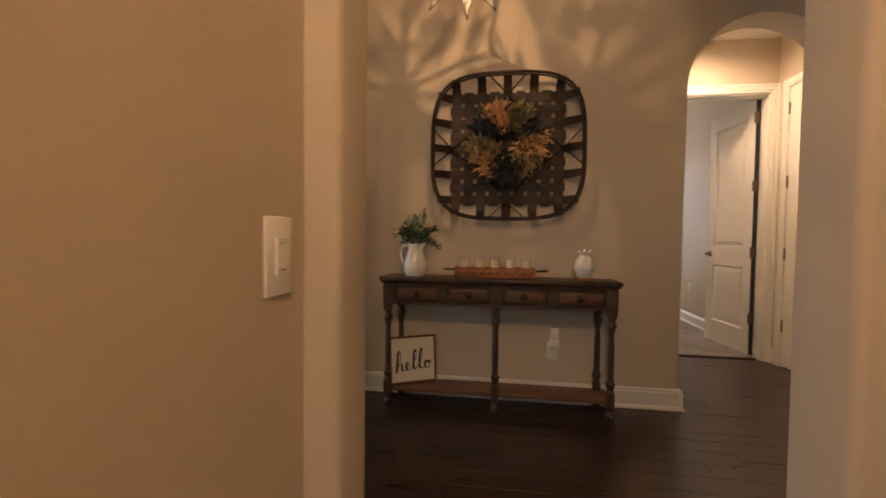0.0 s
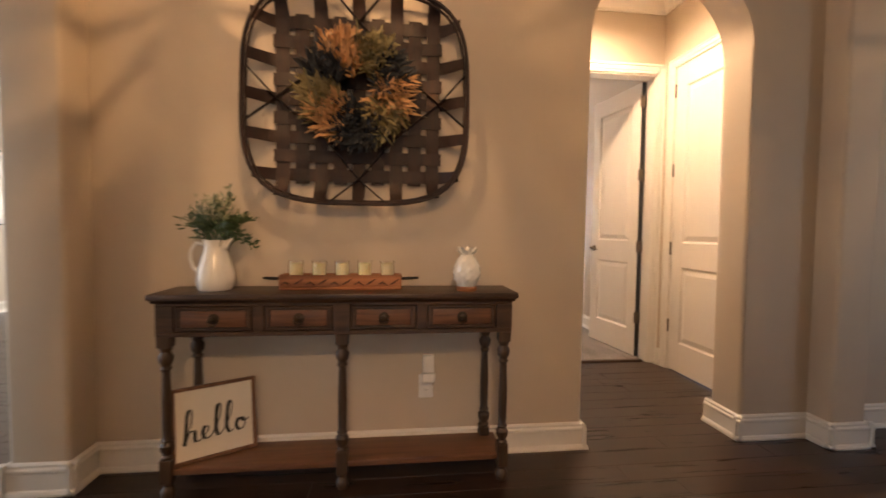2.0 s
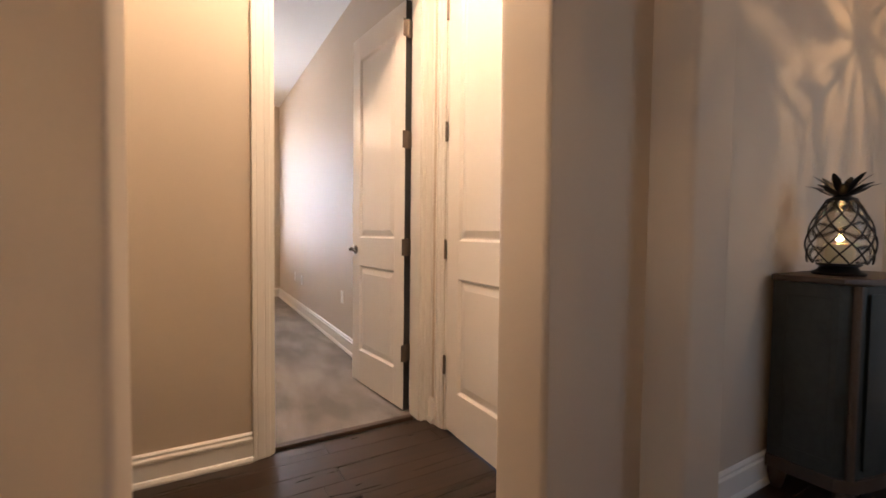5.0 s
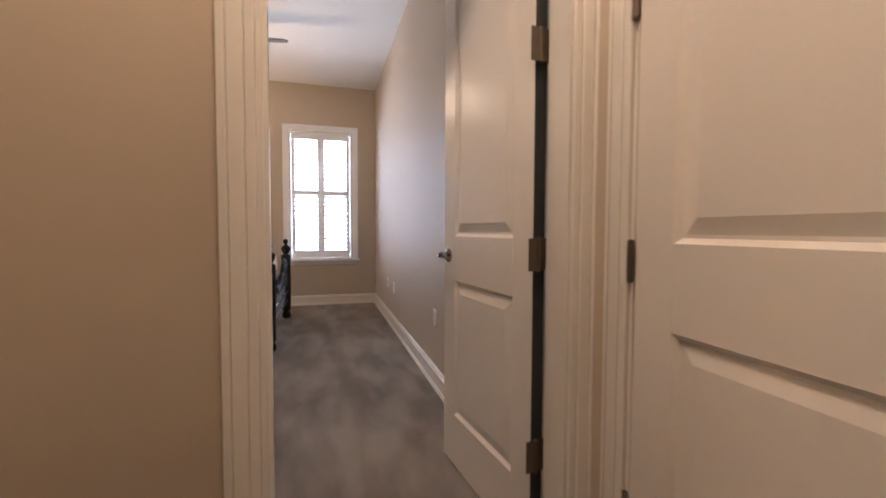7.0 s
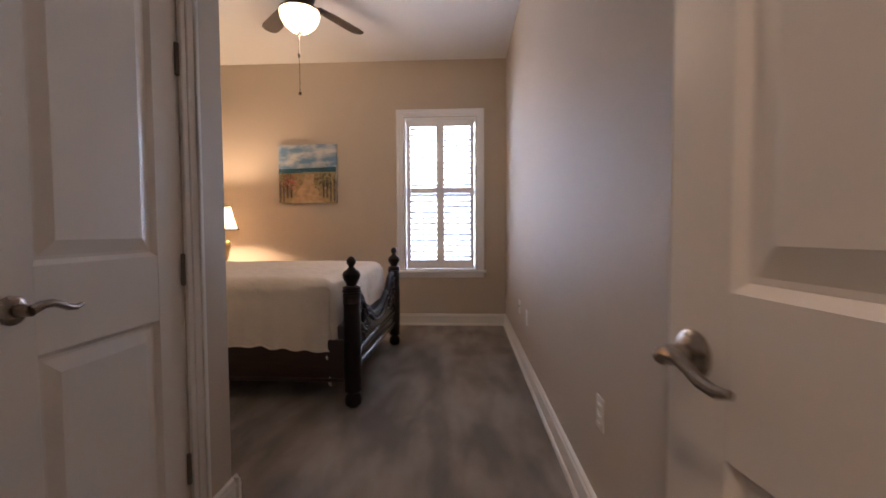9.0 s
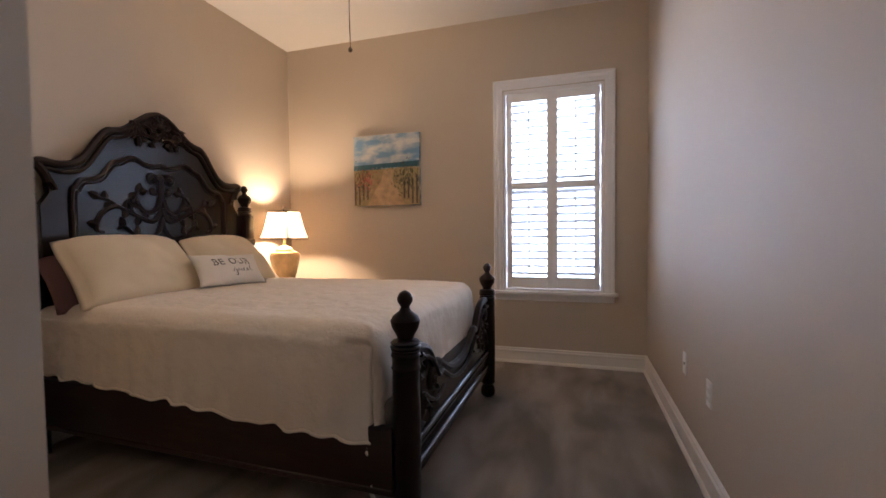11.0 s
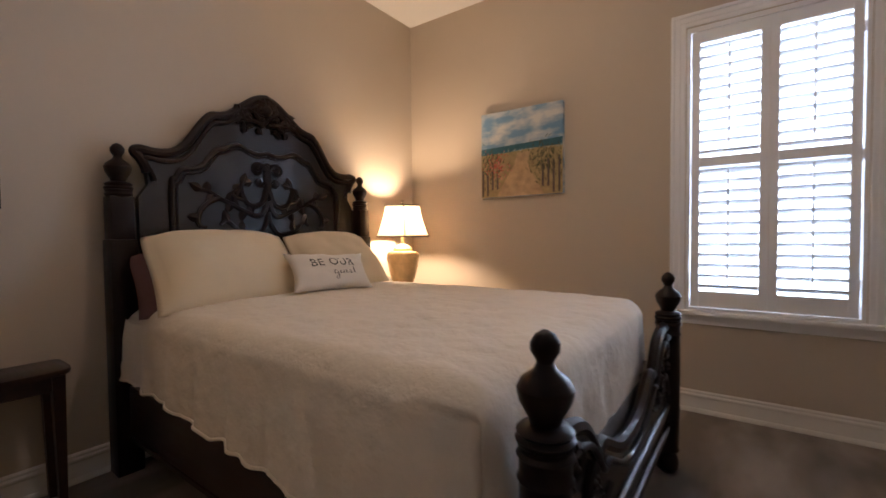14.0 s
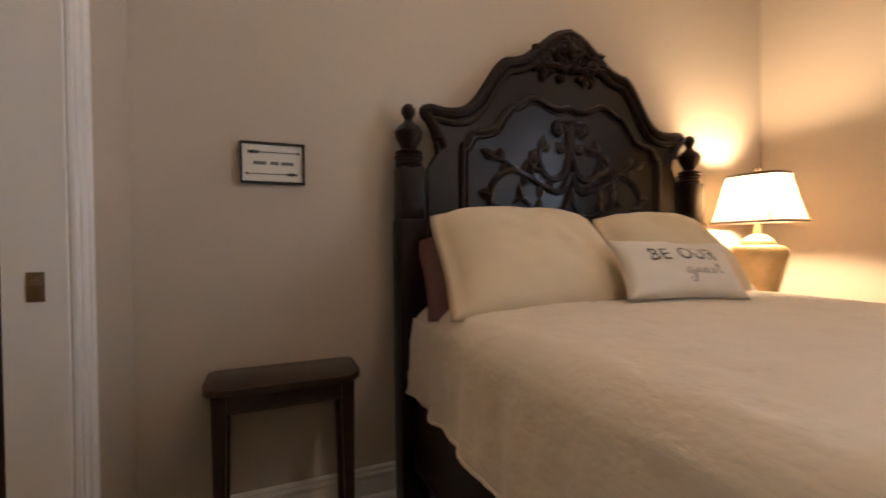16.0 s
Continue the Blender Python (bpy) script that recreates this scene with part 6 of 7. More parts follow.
daub("painted_sea", [(-0.344, 0.0), (0.344, 0.015), (0.344, 0.075), (-0.344, 0.055)], -0.0412, P["sea"])
daub("painted_dune", [(-0.344, -0.341), (0.344, -0.341), (0.344, 0.020), (0.10, 0.020), (-0.10, 0.008), (-0.344, 0.005)], -0.0416, P["dune"])
daub("painted_path", [(-0.20, -0.340), (0.20, -0.340), (0.12, -0.20), (0.06, -0.08), (0.09, 0.0), (-0.02, 0.0), (-0.05, -0.10), (-0.12, -0.20)], -0.0422, P["sand"])
ra = random.Random(8)
for nm, mt_, cx, cz, sx, sz, n in (("painted_grass", "grass", 0.21, -0.08, 0.11, 0.11, 150), ("painted_grass", "grass", -0.24, -0.10, 0.10, 0.13, 110), ("painted_flowers", "red", -0.22, -0.09, 0.085, 0.075, 100), ("painted_flowers", "pink", -0.20, -0.12, 0.08, 0.07, 70), ("painted_surf", "foam", 0.0, 0.012, 0.30, 0.006, 30)):
    bm = bmesh.new()
    for i in range(n):
        x, z = max(-0.33, min(0.33, ra.gauss(cx, sx * 0.6))), max(-0.33, min(0.09, ra.gauss(cz, sz * 0.6)))
        a, L, w = ra.uniform(0.7, 2.4), ra.uniform(0.015, 0.04), ra.uniform(0.004, 0.010)
        if "grass" not in nm:
            a, L, w = ra.uniform(0, 3.1), ra.uniform(0.008, 0.018), ra.uniform(0.006, 0.012)
        d, s_ = Vector((math.cos(a), 0, math.sin(a))), Vector((-math.sin(a), 0, math.cos(a)))
        c = Vector((x, -0.0428 - i * 0.00001, z))
        bm.faces.new([bm.verts.new(c + q) for q in (-s_ * w / 2, d * L - s_ * w / 4, d * L + s_ * w / 4, s_ * w / 2)])
    tagged(part(nm, bm, P[mt_], art, smooth=0), kind="stuff")
for x, h_ in [(-0.33 + 0.045 * i, 0.21 - 0.03 * i) for i in range(4)] + [(0.19 + 0.043 * i, 0.17 + 0.035 * i) for i in range(4)]:
    zb = -0.33 if abs(x) > 0.25 else -0.28
    part("painted_picket", cube(x - 0.008, -0.0436, zb, x + 0.008, -0.0405, zb + h_, 0.001, 1), P["fence"], art)

# ---- small framed sign ----
asg = thing("arrow_sign", pose(-0.90, 6.566, 1.349, 0, 0, 90), "small white sign with dark arrows in a black frame", "sign")
part("board", cube(-0.106, -0.012, -0.070, 0.106, 0, 0.070), BOARD, asg)
for b in ((-0.112, -0.024, -0.076, -0.104, 0, 0.076), (0.104, -0.024, -0.076, 0.112, 0, 0.076), (-0.104, -0.024, 0.068, 0.104, 0, 0.076), (-0.104, -0.024, -0.076, 0.104, 0, -0.068)):
    part("frame_bar", cube(*b, 0.001, 1), INK, asg)
GREYINK = mat("grey ink", (0.16, 0.15, 0.15), 0.6)
for z, s in ((0.040, -1), (-0.040, 1)):
    bm = bmesh.new()
    box(bm, -0.085, -0.0135, z - 0.0015, 0.085, -0.0115, z + 0.0015)
    for k in range(5):
        c = s * (0.050 + k * 0.008)
        box(bm, c - 0.004, -0.0136, z - 0.007 + abs(k - 2) * 0.001, c + 0.002, -0.0115, z + 0.007 - abs(k - 2) * 0.001)
    prism(bm, [(-s * 0.085, z - 0.006), (-s * 0.096, z), (-s * 0.085, z + 0.006)], "y", -0.0136, -0.0115)
    part("arrow", bm, INK, asg)
bm = bmesh.new()
for x, w in ((-0.045, 0.045), (0.005, 0.030), (0.050, 0.045)):
    box(bm, x - w / 2, -0.0135, -0.006, x + w / 2, -0.0115, 0.006)
part("lettering_bar", bm, GREYINK, asg)

# ---- narrow side table ----
stl = thing("side_table", pose(-0.755, 6.592, 0), "small dark wooden side table with tapered legs", "table")
bm = bmesh.new()
oc = []
for sx, sy, a0 in ((1, 1, 0), (-1, 1, 90), (-1, -1, 180), (1, -1, 270)):
    r = 0.075 if sx > 0 else 0.02
    oc += [(sx * (0.125 - r) + r * math.cos(radians(a0 + k * 15)), sy * (0.248 - r) + r * math.sin(radians(a0 + k * 15))) for k in range(7)]
prism(bm, oc, "z", 0.578, 0.602)
bmesh.ops.bevel(bm, geom=[e_ for e_ in bm.edges if abs(e_.verts[0].co.z - e_.verts[1].co.z) < 1e-6], offset=0.006, segments=2, profile=0.5, affect="EDGES")
part("tabletop", bm, RAILW, stl)
bm = bmesh.new()
for b in ((-0.095, -0.205, 0.515, 0.095, -0.190, 0.578), (-0.095, 0.190, 0.515, 0.095, 0.205, 0.578), (0.082, -0.190, 0.515, 0.096, 0.190, 0.578), (-0.096, -0.190, 0.515, -0.082, 0.190, 0.578)):
    box(bm, *b, 0.002, 1)
part("apron", bm, RAILW, stl)
for x in (-0.082, 0.082):
    for y in (-0.198, 0.198):
        bm = bmesh.new()
        a, b = 0.022, 0.013
        lo = [bm.verts.new((x + sx * b, y * 1.02 + sy * b, 0)) for sx, sy in ((-1, -1), (1, -1), (1, 1), (-1, 1))]
        hi = [bm.verts.new((x + sx * a, y + sy * a, 0.577)) for sx, sy in ((-1, -1), (1, -1), (1, 1), (-1, 1))]
        bm.faces.new(lo[::-1])
        bm.faces.new(hi)
        for i in range(4):
            bm.faces.new((lo[i], lo[(i + 1) % 4], hi[(i + 1) % 4], hi[i]))
        part("leg", bm, RAILW, stl, smooth=0)

# ---- ceiling fan ----
fan = thing("ceiling_fan", pose(0.82, 7.67, 0), "ceiling fan with dark blades and a lit bowl light", "fan")
bm = bmesh.new()
lathe(bm, [(0, 3.08), (0.075, 3.08), (0.07, 3.05), (0.035, 3.02), (0.016, 3.01), (0.016, 2.97), (0, 2.97)], 24)
part("canopy", bm, BRONZE, fan)
bm = bmesh.new()
lathe(bm, [(0, 2.985), (0.05, 2.98), (0.095, 2.955), (0.115, 2.92), (0.118, 2.885), (0.105, 2.850), (0.080, 2.825), (0.075, 2.800), (0.120, 2.790), (0.148, 2.780), (0.148, 2.768), (0, 2.768)], 32)
part("motor", bm, BRONZE, fan, "dark bronze motor housing")
BOWL = glow("lit frosted bowl", (1.0, 0.74, 0.42), 7.5)
bm = bmesh.new()
lathe(bm, [(0.146, 2.767), (0.146, 2.750), (0.138, 2.715), (0.112, 2.670), (0.070, 2.637), (0.030, 2.625), (0, 2.624)], 32)
part("bowl", bm, BOWL, fan, "frosted glass bowl, lit")
bm = bmesh.new()
lathe(bm, [(0, 2.626), (0.012, 2.624), (0.017, 2.612), (0.010, 2.600), (0, 2.596)], 14)
part("bowl_finial", bm, BRONZE, fan)
bm = bmesh.new()
tube(bm, [(0.0, -0.03, 2.60), (0.004, -0.03, 2.16)], 0.0022, 6)
lathe(bm, [(0, 2.415), (0.008, 2.42), (0.009, 2.445), (0.004, 2.455), (0, 2.456)], 10, 0.002, -0.03)
lathe(bm, [(0, 2.14), (0.010, 2.145), (0.012, 2.158), (0.006, 2.168), (0, 2.17)], 10, 0.004, -0.03)
part("pull_chain", bm, BRONZE, fan)
BLADE = wood("dark walnut blade", (0.020, 0.012, 0.009), (0.060, 0.034, 0.024), 0.35, "x", 3.0, 0.1)
bl = bmesh.new()
prism(bl, [(0.17, -0.045), (0.30, -0.062), (0.60, -0.070), (0.655, -0.060), (0.68, -0.030), (0.685, 0.0), (0.68, 0.030), (0.655, 0.060), (0.60, 0.070), (0.30, 0.062), (0.17, 0.045)], "z", -0.004, 0.004)
BLADEM = mesh_of("blade", bl, BLADE, 0)
ib = bmesh.new()
tube(ib, [(0.09, 0, -0.010), (0.14, 0, -0.018), (0.20, 0, -0.008), (0.25, 0, -0.006)], [0.018, 0.014, 0.022, 0.012], 8, flat=0.4)
IRONM = mesh_of("blade_iron", ib, BRONZE)
for k in range(5):
    m_ = pose(0, 0, 2.872, 0, 0, -10 + 72 * k)
    blade = shared("blade", BLADEM, fan, m_ @ pose(0, 0, 0, 11, 0, 0))
    shared("blade_iron", IRONM, blade, I4)

# ---- wall plates in the bedroom, and the bathroom beyond its doorway ----
plate("wall_outlet", pose(2.54, 7.714, 0.442, 0, 0, -90), "white duplex outlet plate on the beige bedroom wall")
plate("cable_plate", pose(2.54, 8.145, 0.452, 0, 0, -90), "white cable jack plate on the beige bedroom wall", "jack")
plate("wall_outlet", pose(2.54, 5.943, 0.466, 0, 0, -90), "white duplex outlet plate near the bedroom door")
van = thing("bathroom_vanity", pose(-0.90, 5.55, 0), "dark wooden bathroom vanity with a dark stone top", "vanity")
part("body", cube(-0.27, -0.45, 0.08, 0.10, 0.45, 0.84, 0.004, 1), RAILW, van)
part("countertop", cube(-0.275, -0.47, 0.8405, 0.12, 0.47, 0.872, 0.006, 2), mat("dark granite", (0.03, 0.028, 0.026), 0.15, vary=0.4, scale=60), van)
part("backsplash", cube(-0.275, -0.47, 0.8725, -0.255, 0.47, 0.98, 0.003, 1), mat("dark granite splash", (0.03, 0.028, 0.026), 0.15, vary=0.4, scale=60), van)
for y in (-0.22, 0.22):
    part("door", cube(0.1005, y - 0.19, 0.14, 0.118, y + 0.19, 0.80, 0.004, 1), RAILW, van)
hook = thing("towel_hook", pose(-1.18, 5.74, 1.30), "dark metal hook on the yellow bathroom wall", "hook")
bm = bmesh.new()
tube(bm, [(0, 0, 0), (0.03, 0, -0.005), (0.045, 0, 0.01), (0.05, 0, 0.03)], 0.006, 8)
lathe(bm, [(0, -0.02), (0.018, -0.018), (0.02, 0), (0.018, 0.018), (0, 0.02)], 12)
part("hook", bm, IRON, hook)


# ---- foyer: bow-front chest and pineapple lantern ----
CHESTP = mat("distressed grey-green paint", (0.024, 0.027, 0.023), 0.42, vary=0.5, scale=5, fine=40, bump=0.1)
CHESTE = mat("worn brown edge", (0.055, 0.034, 0.02), 0.5, vary=0.3, scale=10)
chest = thing("bow_front_chest", pose(3.81, 2.90, 0) @ Matrix.Diagonal((1, 1, 1.045, 1)), "distressed grey-green bow-front chest with brown worn edges", "chest")


def bow(w, d, bulge, n=14, cant=0.05):
    pts = [(-w, 0), (-w, -d + cant)]
    pts += [(-w + cant + (2 * w - 2 * cant) * i / n, -d - bulge * math.sin(math.pi * i / n)) for i in range(n + 1)]
    return pts + [(w, -d + cant), (w, 0)]


bm = bmesh.new()
prism(bm, bow(0.295, 0.27, 0.045), "z", 0.10, 0.862)
part("body", bm, CHESTP, chest)
bm = bmesh.new()
prism(bm, bow(0.318, 0.29, 0.048), "z", 0.8625, 0.888)
bmesh.ops.bevel(bm, geom=[e_ for e_ in bm.edges if abs(e_.verts[0].co.z - e_.verts[1].co.z) < 1e-6], offset=0.007, segments=2, profile=0.5, affect="EDGES")
part("top", bm, CHESTE, chest, "worn brown chest top")
bm = bmesh.new()
prism(bm, bow(0.305, 0.28, 0.047), "z", 0.085, 0.135)
part("plinth", bm, CHESTE, chest)
for x in (-0.255, 0.255):
    bm = bmesh.new()
    tube(bm, [(x, -0.262, 0.13), (x, -0.262, 0.86)], 0.016, 10)
    part("corner_moulding", bm, CHESTE, chest)
for x, y in ((-0.26, -0.25), (0.26, -0.25), (-0.27, -0.03), (0.27, -0.03)):
    bm = bmesh.new()
    lathe(bm, [(0, 0), (0.018, 0), (0.026, 0.02), (0.034, 0.06), (0.030, 0.086), (0, 0.086)], 14)
    part("foot", bm, CHESTE, chest, m=pose(x, y, 0))
for i in (-1, 1):
    bm = bmesh.new()
    ps = [(i * (0.015 + 0.20 * k / 8), -0.318 + 0.03 * (k / 8) ** 2 + 0.004) for k in range(9)]
    v0 = [[bm.verts.new((x, y - 0.006 * s, z)) for x, y in ps] for s in (0, 1) for z in (0.17, 0.83)]
    for k in range(8):
        for a, b in ((v0[0], v0[1]), (v0[2], v0[3]), (v0[0], v0[2]), (v0[1], v0[3])):
            bm.faces.new((a[k], a[k + 1], b[k + 1], b[k]))
    dr = part("door", bm, CHESTP, chest)
    kb = bmesh.new()
    lathe(kb, [(0, 0), (0.006, 0), (0.006, 0.012), (0.012, 0.018), (0.010, 0.026), (0, 0.028)], 12)
    part("knob", kb, BRONZE, dr, m=pose(i * 0.035, -0.322, 0.53, 90))
for b in ((-0.2965, -0.20, 0.19, -0.290, -0.05, 0.81),):
    part("side_panel", cube(*b, 0.003, 1), CHESTP, chest)

lan = thing("pineapple_lantern", pose(3.70, 2.745, 0.928) @ Matrix.Diagonal((1, 1, 0.95, 1)), "black metal pineapple lantern with a glowing candle", "lantern")
bm = bmesh.new()
lathe(bm, [(0, 0), (0.085, 0), (0.090, 0.010), (0.070, 0.022), (0.060, 0.035), (0.075, 0.045), (0.075, 0.052), (0, 0.052)], 24)
part("base", bm, IRON, lan)


def pr(t):
    return 0.118 * math.sin(math.pi * (0.32 + 0.50 * t)) ** 0.9 - 0.02 * t


bm = bmesh.new()
for hand in (-1, 1):
    for i in range(10):
        tube(bm, [((pr(t) * math.cos(2 * math.pi * i / 10 + hand * t * 2.0)), pr(t) * math.sin(2 * math.pi * i / 10 + hand * t * 2.0), 0.052 + 0.275 * t) for t in [k / 12 for k in range(13)]], 0.0035, 5)
part("lattice", bm, IRON, lan, "black wire lattice")
bm = bmesh.new()
lathe(bm, [(pr(k / 12) - 0.008, 0.054 + 0.270 * k / 12) for k in range(13)], 24)
part("glass", bm, glass("lantern glass", (0.9, 0.88, 0.82), 0.15), lan).visible_shadow = False
bm = bmesh.new()
lathe(bm, [(0, 0.054), (0.035, 0.054), (0.035, 0.135), (0.010, 0.14), (0, 0.14)], 18)
part("candle", bm, WAX, lan)
bm = bmesh.new()
lathe(bm, [(0, 0.143), (0.008, 0.150), (0.009, 0.158), (0.004, 0.172), (0, 0.182)], 12)
part("flame", bm, glow("candle flame", (1.0, 0.55, 0.18), 18), lan)
bm = bmesh.new()
lathe(bm, [(0, 0.325), (0.055, 0.325), (0.050, 0.335), (0.030, 0.345), (0.024, 0.36), (0, 0.36)], 18)
for ring, n, el, L in ((0, 9, 0.25, 0.085), (1, 8, 0.75, 0.11), (2, 6, 1.15, 0.12)):
    for i in range(n):
        a = 2 * math.pi * (i + 0.5 * ring) / n
        o = Vector((math.cos(a), math.sin(a), 0))
        d = (o * math.cos(el) + Vector((0, 0, math.sin(el)))).normalized()
        up = (Vector((0, 0, 1)) - d * d.z).normalized() if el < 1.4 else o
        leaf_strip(bm, o * 0.015 + Vector((0, 0, 0.345)), d, -up if ring else up, L, 0.030, 0.30)
part("leaf_crown", bm, IRON, lan, "black metal leaves")

# ---- dining room seen through the wide opening ----
RACKW = wood("dark rack board", (0.015, 0.010, 0.008), (0.05, 0.032, 0.022), 0.6, "z", 3.0)
rack = thing("riddling_rack", pose(-4.62, 5.39, 0), "tall dark wooden bottle riddling rack", "wine rack")
LEAN = math.atan2(0.16, 1.44)
for s, tall in ((0.0, 1.40), (1.0, 1.44)):
    m_ = pose(s * 0.18 - 0.06, 0, 0) @ pose(0, 0, 0, 0, -s * math.degrees(LEAN), 0)
    part("board", cube(-0.018, -0.55, 0.0, 0.018, 0.46, tall, 0.005, 1), RACKW, rack, m=m_)
BOTG = mat("dark green bottle glass", (0.012, 0.016, 0.010), 0.12, vary=0.3, scale=5, bump=0.0, coat=0.6)
FOIL = [mat("bottle foil " + n, c, 0.35, 0.3) for n, c in (("black", (0.02, 0.02, 0.02)), ("gold", (0.30, 0.18, 0.06)), ("red", (0.16, 0.02, 0.02)), ("pale", (0.5, 0.46, 0.40)))]
gb = bmesh.new()
lathe(gb, [(0, 0), (0.030, 0.004), (0.038, 0.0), (0.040, 0.02), (0.040, 0.19), (0.034, 0.215), (0.017, 0.245), (0.014, 0.26), (0, 0.26)], 14)
GBM = mesh_of("glass", gb, BOTG)
fm = []
for f in FOIL:
    fb = bmesh.new()
    lathe(fb, [(0, 0.2605), (0.0145, 0.2605), (0.0150, 0.30), (0.0165, 0.305), (0.0165, 0.318), (0, 0.32)], 12)
    fm.append(mesh_of("foil", fb, f))
LBL = mesh_of("label", lathe(bmesh.new(), [(0.0404, 0.06), (0.0406, 0.061), (0.0406, 0.139), (0.0404, 0.14)], 14), mat("bottle label", (0.45, 0.42, 0.36), 0.6, vary=0.15, scale=20))
rb = random.Random(11)
axis = Matrix.Rotation(-LEAN, 4, "Y")
for r in range(11):
    for c in range(8):
        z = 0.13 + r * 0.124
        y = 5.39 - 0.47 + c * 0.12
        x = -4.62 + 0.12 - math.tan(LEAN) * z
        bt = thing("wine_bottle", pose(x - 0.03, y, z) @ pose(0, 0, 0, rb.uniform(-4, 4), 68 + rb.uniform(-5, 5), rb.uniform(-5, 5)), "dark wine bottle held in the riddling rack", "bottle", "bottles in the rack")
        shared("glass", GBM, bt, I4)
        shared("foil", fm[rb.choice((0, 0, 0, 1, 2, 3))], bt, I4, "foil capsule over the cork")
        if rb.random() < 0.25:
            shared("label", LBL, bt, I4)

pic = thing("abstract_painting", pose(-4.72, 7.04, 1.59, 0, 0, 90), "pale abstract painting in a thin brown frame", "painting")
PALE = bpy.data.materials.new("pastel brushwork")
PALE.use_nodes = True
n_, l_ = links_of(PALE)
tcx, nx1, nr = n_.new("ShaderNodeTexCoord"), n_.new("ShaderNodeTexNoise"), n_.new("ShaderNodeValToRGB")
nx1.inputs["Scale"].default_value, nx1.inputs["Detail"].default_value, nx1.inputs["Distortion"].default_value = 2.6, 5, 1.8
cr_ = nr.color_ramp
cr_.elements[0].position, cr_.elements[0].color = 0.34, (0.22, 0.21, 0.22, 1)
cr_.elements[1].position, cr_.elements[1].color = 0.70, (0.45, 0.33, 0.25, 1)
for p_, c_ in ((0.43, (0.46, 0.44, 0.43, 1)), (0.52, (0.70, 0.67, 0.62, 1)), (0.60, (0.60, 0.54, 0.48, 1))):
    el_ = cr_.elements.new(p_)
    el_.color = c_
l_.new(tcx.outputs["Object"], nx1.inputs["Vector"])
l_.new(nx1.outputs[0], nr.inputs[0])
l_.new(nr.outputs[0], n_["Principled BSDF"].inputs["Base Color"])
part("canvas", cube(-0.575, -0.030, -0.46, 0.575, 0, 0.46), PALE, pic)
for b in ((-0.588, -0.045, -0.473, -0.570, 0, 0.473), (0.570, -0.045, -0.473, 0.588, 0, 0.473), (-0.570, -0.045, 0.455, 0.570, 0, 0.473), (-0.570, -0.045, -0.473, 0.570, 0, -0.455)):
    part("frame_bar", cube(*b, 0.002, 1), CHESTE, pic)

CAB = wood("cherry dining wood", (0.045, 0.016, 0.008), (0.14, 0.05, 0.026), 0.3, "z", 3.0, coat=0.3)


def cabriole(bm, x, y, h, sx, sy):
    tube(bm, [(x + sx * o, y + sy * o, z * h) for o, z in ((0.030, 0.0), (0.012, 0.05), (-0.010, 0.18), (-0.012, 0.40), (0.010, 0.65), (0.040, 0.84), (0.030, 0.94), (0.015, 1.0))], [0.026, 0.022, 0.017, 0.020, 0.027, 0.040, 0.042, 0.040], 10)
    return bm


tab = thing("dining_table", pose(-2.94, 6.61, 0), "cherry wood dining table with cabriole legs", "table")
part("tabletop", cube(-0.75, -0.80, 0.745, 0.75, 0.80, 0.775, 0.010, 3), CAB, tab)
bm = bmesh.new()
for b in ((-0.66, -0.70, 0.65, 0.66, -0.67, 0.745), (-0.66, 0.67, 0.65, 0.66, 0.70, 0.745), (-0.66, -0.67, 0.65, -0.63, 0.67, 0.745), (0.63, -0.67, 0.65, 0.66, 0.67, 0.745)):
    box(bm, *b)
part("apron", bm, CAB, tab)
for sx in (-1, 1):
    for sy in (-1, 1):
        part("leg", cabriole(bmesh.new(), sx * 0.63, sy * 0.67, 0.66, sx, sy), CAB, tab, "curved cabriole leg")
FAB = mat("cream upholstery", (0.62, 0.53, 0.36), 0.9, vary=0.06, scale=8, fine=150, bump=0.2, sheen=0.2)
chr_ = thing("dining_chair", pose(-3.07, 5.93, 0, 0, 0, 0), "cream upholstered dining chair with dark curved legs", "chair")
part("seat", cube(-0.25, -0.24, 0.40, 0.25, 0.24, 0.50, 0.03, 3), FAB, chr_)
part("backrest", cube(-0.25, -0.27, 0.50, 0.25, -0.20, 1.06, 0.03, 3), FAB, chr_)
for sx in (-1, 1):
    for sy in (-1, 1):
        part("leg", cabriole(bmesh.new(), sx * 0.21, sy * 0.20, 0.41, sx, sy), CAB, chr_)

# ---- floor planks ----
PW, PL = 0.127, 1.42


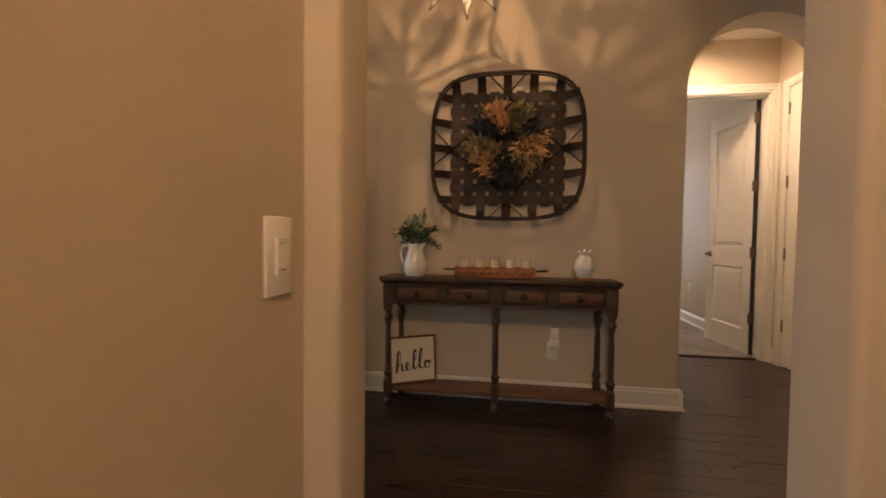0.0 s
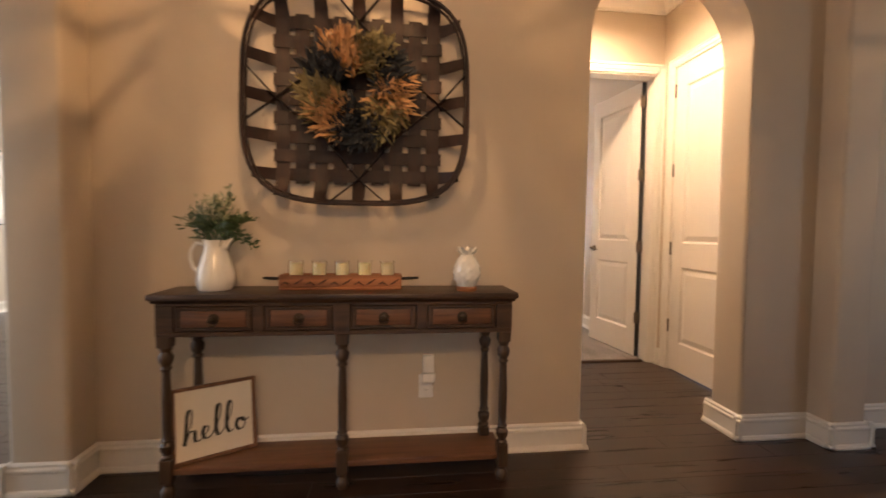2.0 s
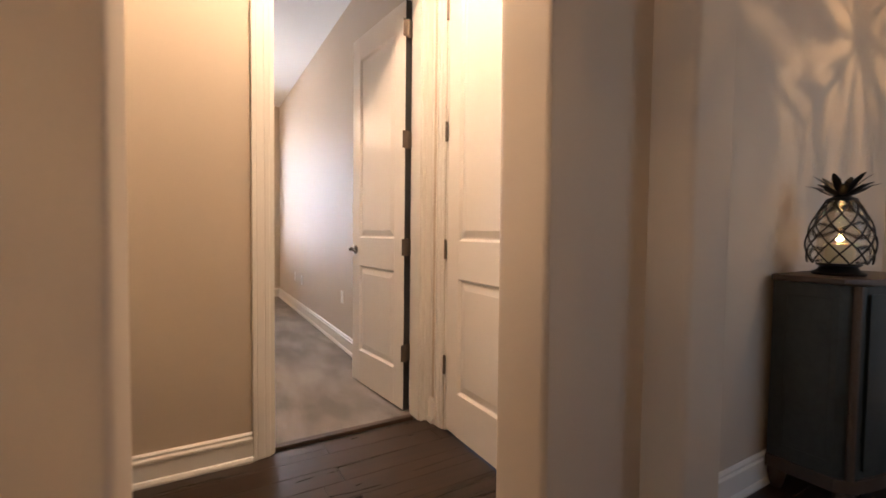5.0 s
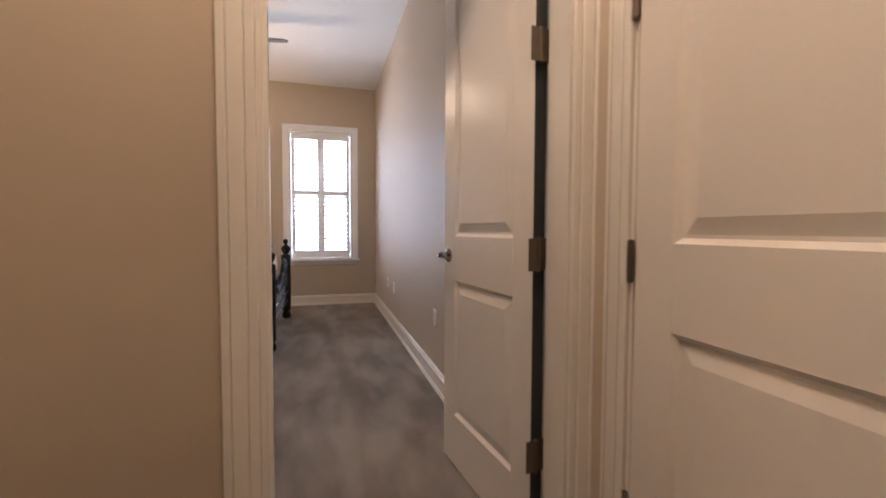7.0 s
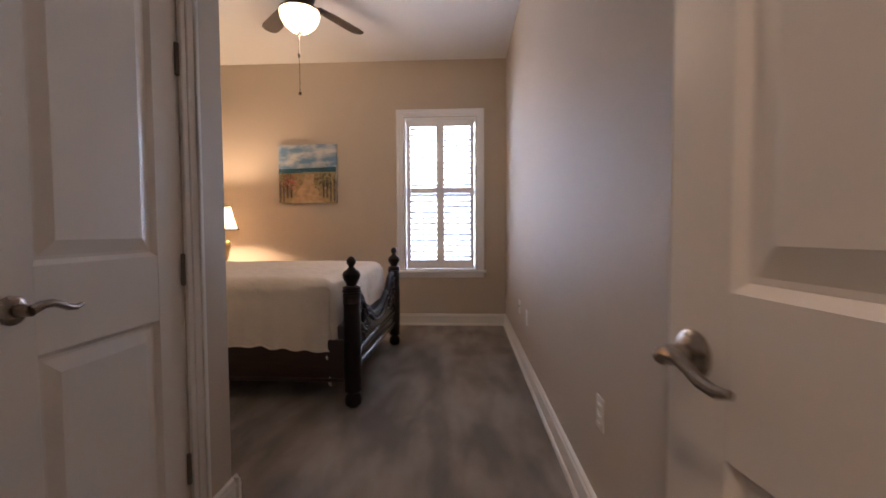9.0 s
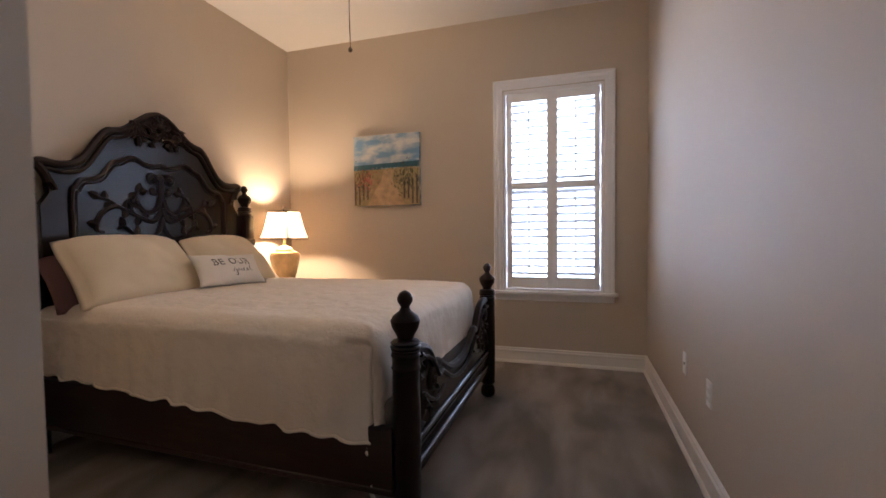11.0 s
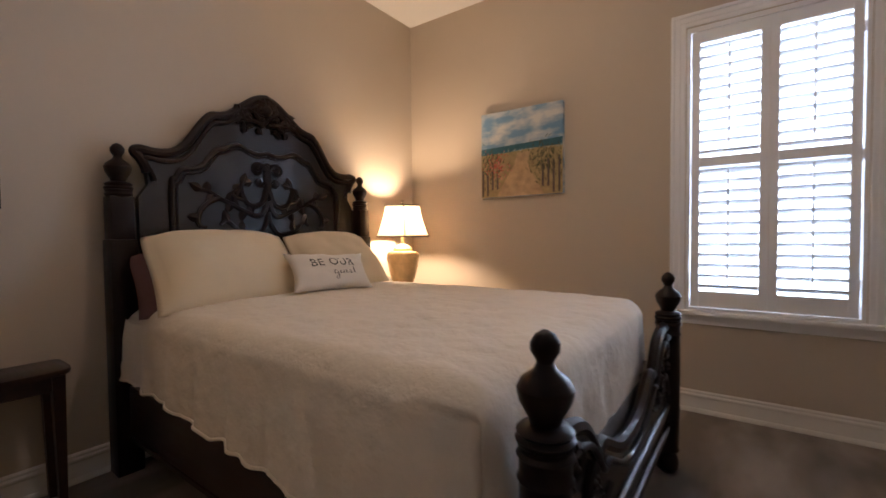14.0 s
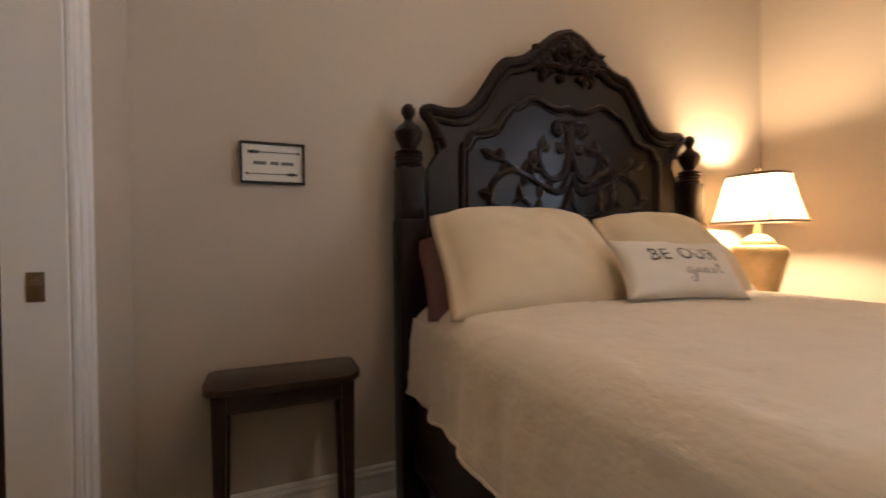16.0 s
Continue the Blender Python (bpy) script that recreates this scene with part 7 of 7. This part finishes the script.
def plank_bm(length):
    bm = bmesh.new()
    g, b = 0.0006, 0.0010
    lo = [(g, g), (length - g, g), (length - g, PW - g), (g, PW - g)]
    hi = [(g + b, g + b), (length - g - b, g + b), (length - g - b, PW - g - b), (g + b, PW - g - b)]
    rings = [[bm.verts.new((x, y, z)) for x, y in pts] for pts, z in ((lo, -0.016), (lo, -0.0022), (hi, 0.0))]
    for a, c in zip(rings, rings[1:]):
        for i in range(4):
            bm.faces.new((a[i], a[(i + 1) % 4], c[(i + 1) % 4], c[i]))
    bm.faces.new(rings[-1])
    return bm


deck = thing("floor_planks", I4, "dark brown oak plank floor with a satin sheen", "floor", kind="structure")
PLANK_MESHES = {}
rest = bmesh.new()
rp_ = random.Random(21)
near = 0


def spans(y):
    """Where the floor runs along x, row by row."""
    if y < 0.70:
        return [(-0.29, 0.80)]
    if y < 2.86:
        return [(-4.72, 4.93)]
    if y < 3.05:
        return [(-4.72, -1.29), (1.24, 2.16)]
    if y < 4.24:
        return [(-4.72, -1.29), (1.04, 2.53)]
    return [(-4.72, -1.29)]


for k in range(-27, 79):
    y = k * PW
    shift = rp_.uniform(0, PL)
    for s0, s1 in spans(y + PW / 2):
        x = s0 - shift
        while x < s1:
            a, b = max(x, s0), min(x + PL, s1)
            x += PL
            L = round(b - a, 2)
            if L < 0.05:
                continue
            if a > -2.7 and -1.0 < y < 4.24 and near < 300:
                near += 1
                if L not in PLANK_MESHES:
                    PLANK_MESHES[L] = mesh_of("plank", plank_bm(L), PLANK, 0)
                shared("plank", PLANK_MESHES[L], deck, pose(a, y, 0))
            else:
                piece = [rest.verts.new(p) for p in ((a + 0.001, y + 0.001, 0), (b - 0.001, y + 0.001, 0), (b - 0.001, y + PW - 0.001, 0), (a + 0.001, y + PW - 0.001, 0))]
                low = [rest.verts.new((v.co.x, v.co.y, -0.016)) for v in piece]
                rest.faces.new(piece)
                for i in range(4):
                    rest.faces.new((piece[i], low[i], low[(i + 1) % 4], piece[(i + 1) % 4]))
tagged(part("far_planks", rest, PLANK, deck, "dark oak planks farther off", smooth=0), kind="stuff")
solid("trim_threshold", cube(1.68, 4.235, -0.015, 2.45, 4.275, 0.008, 0.003, 1), DARKOAK, "dark wooden threshold strip under the bedroom door", "threshold")
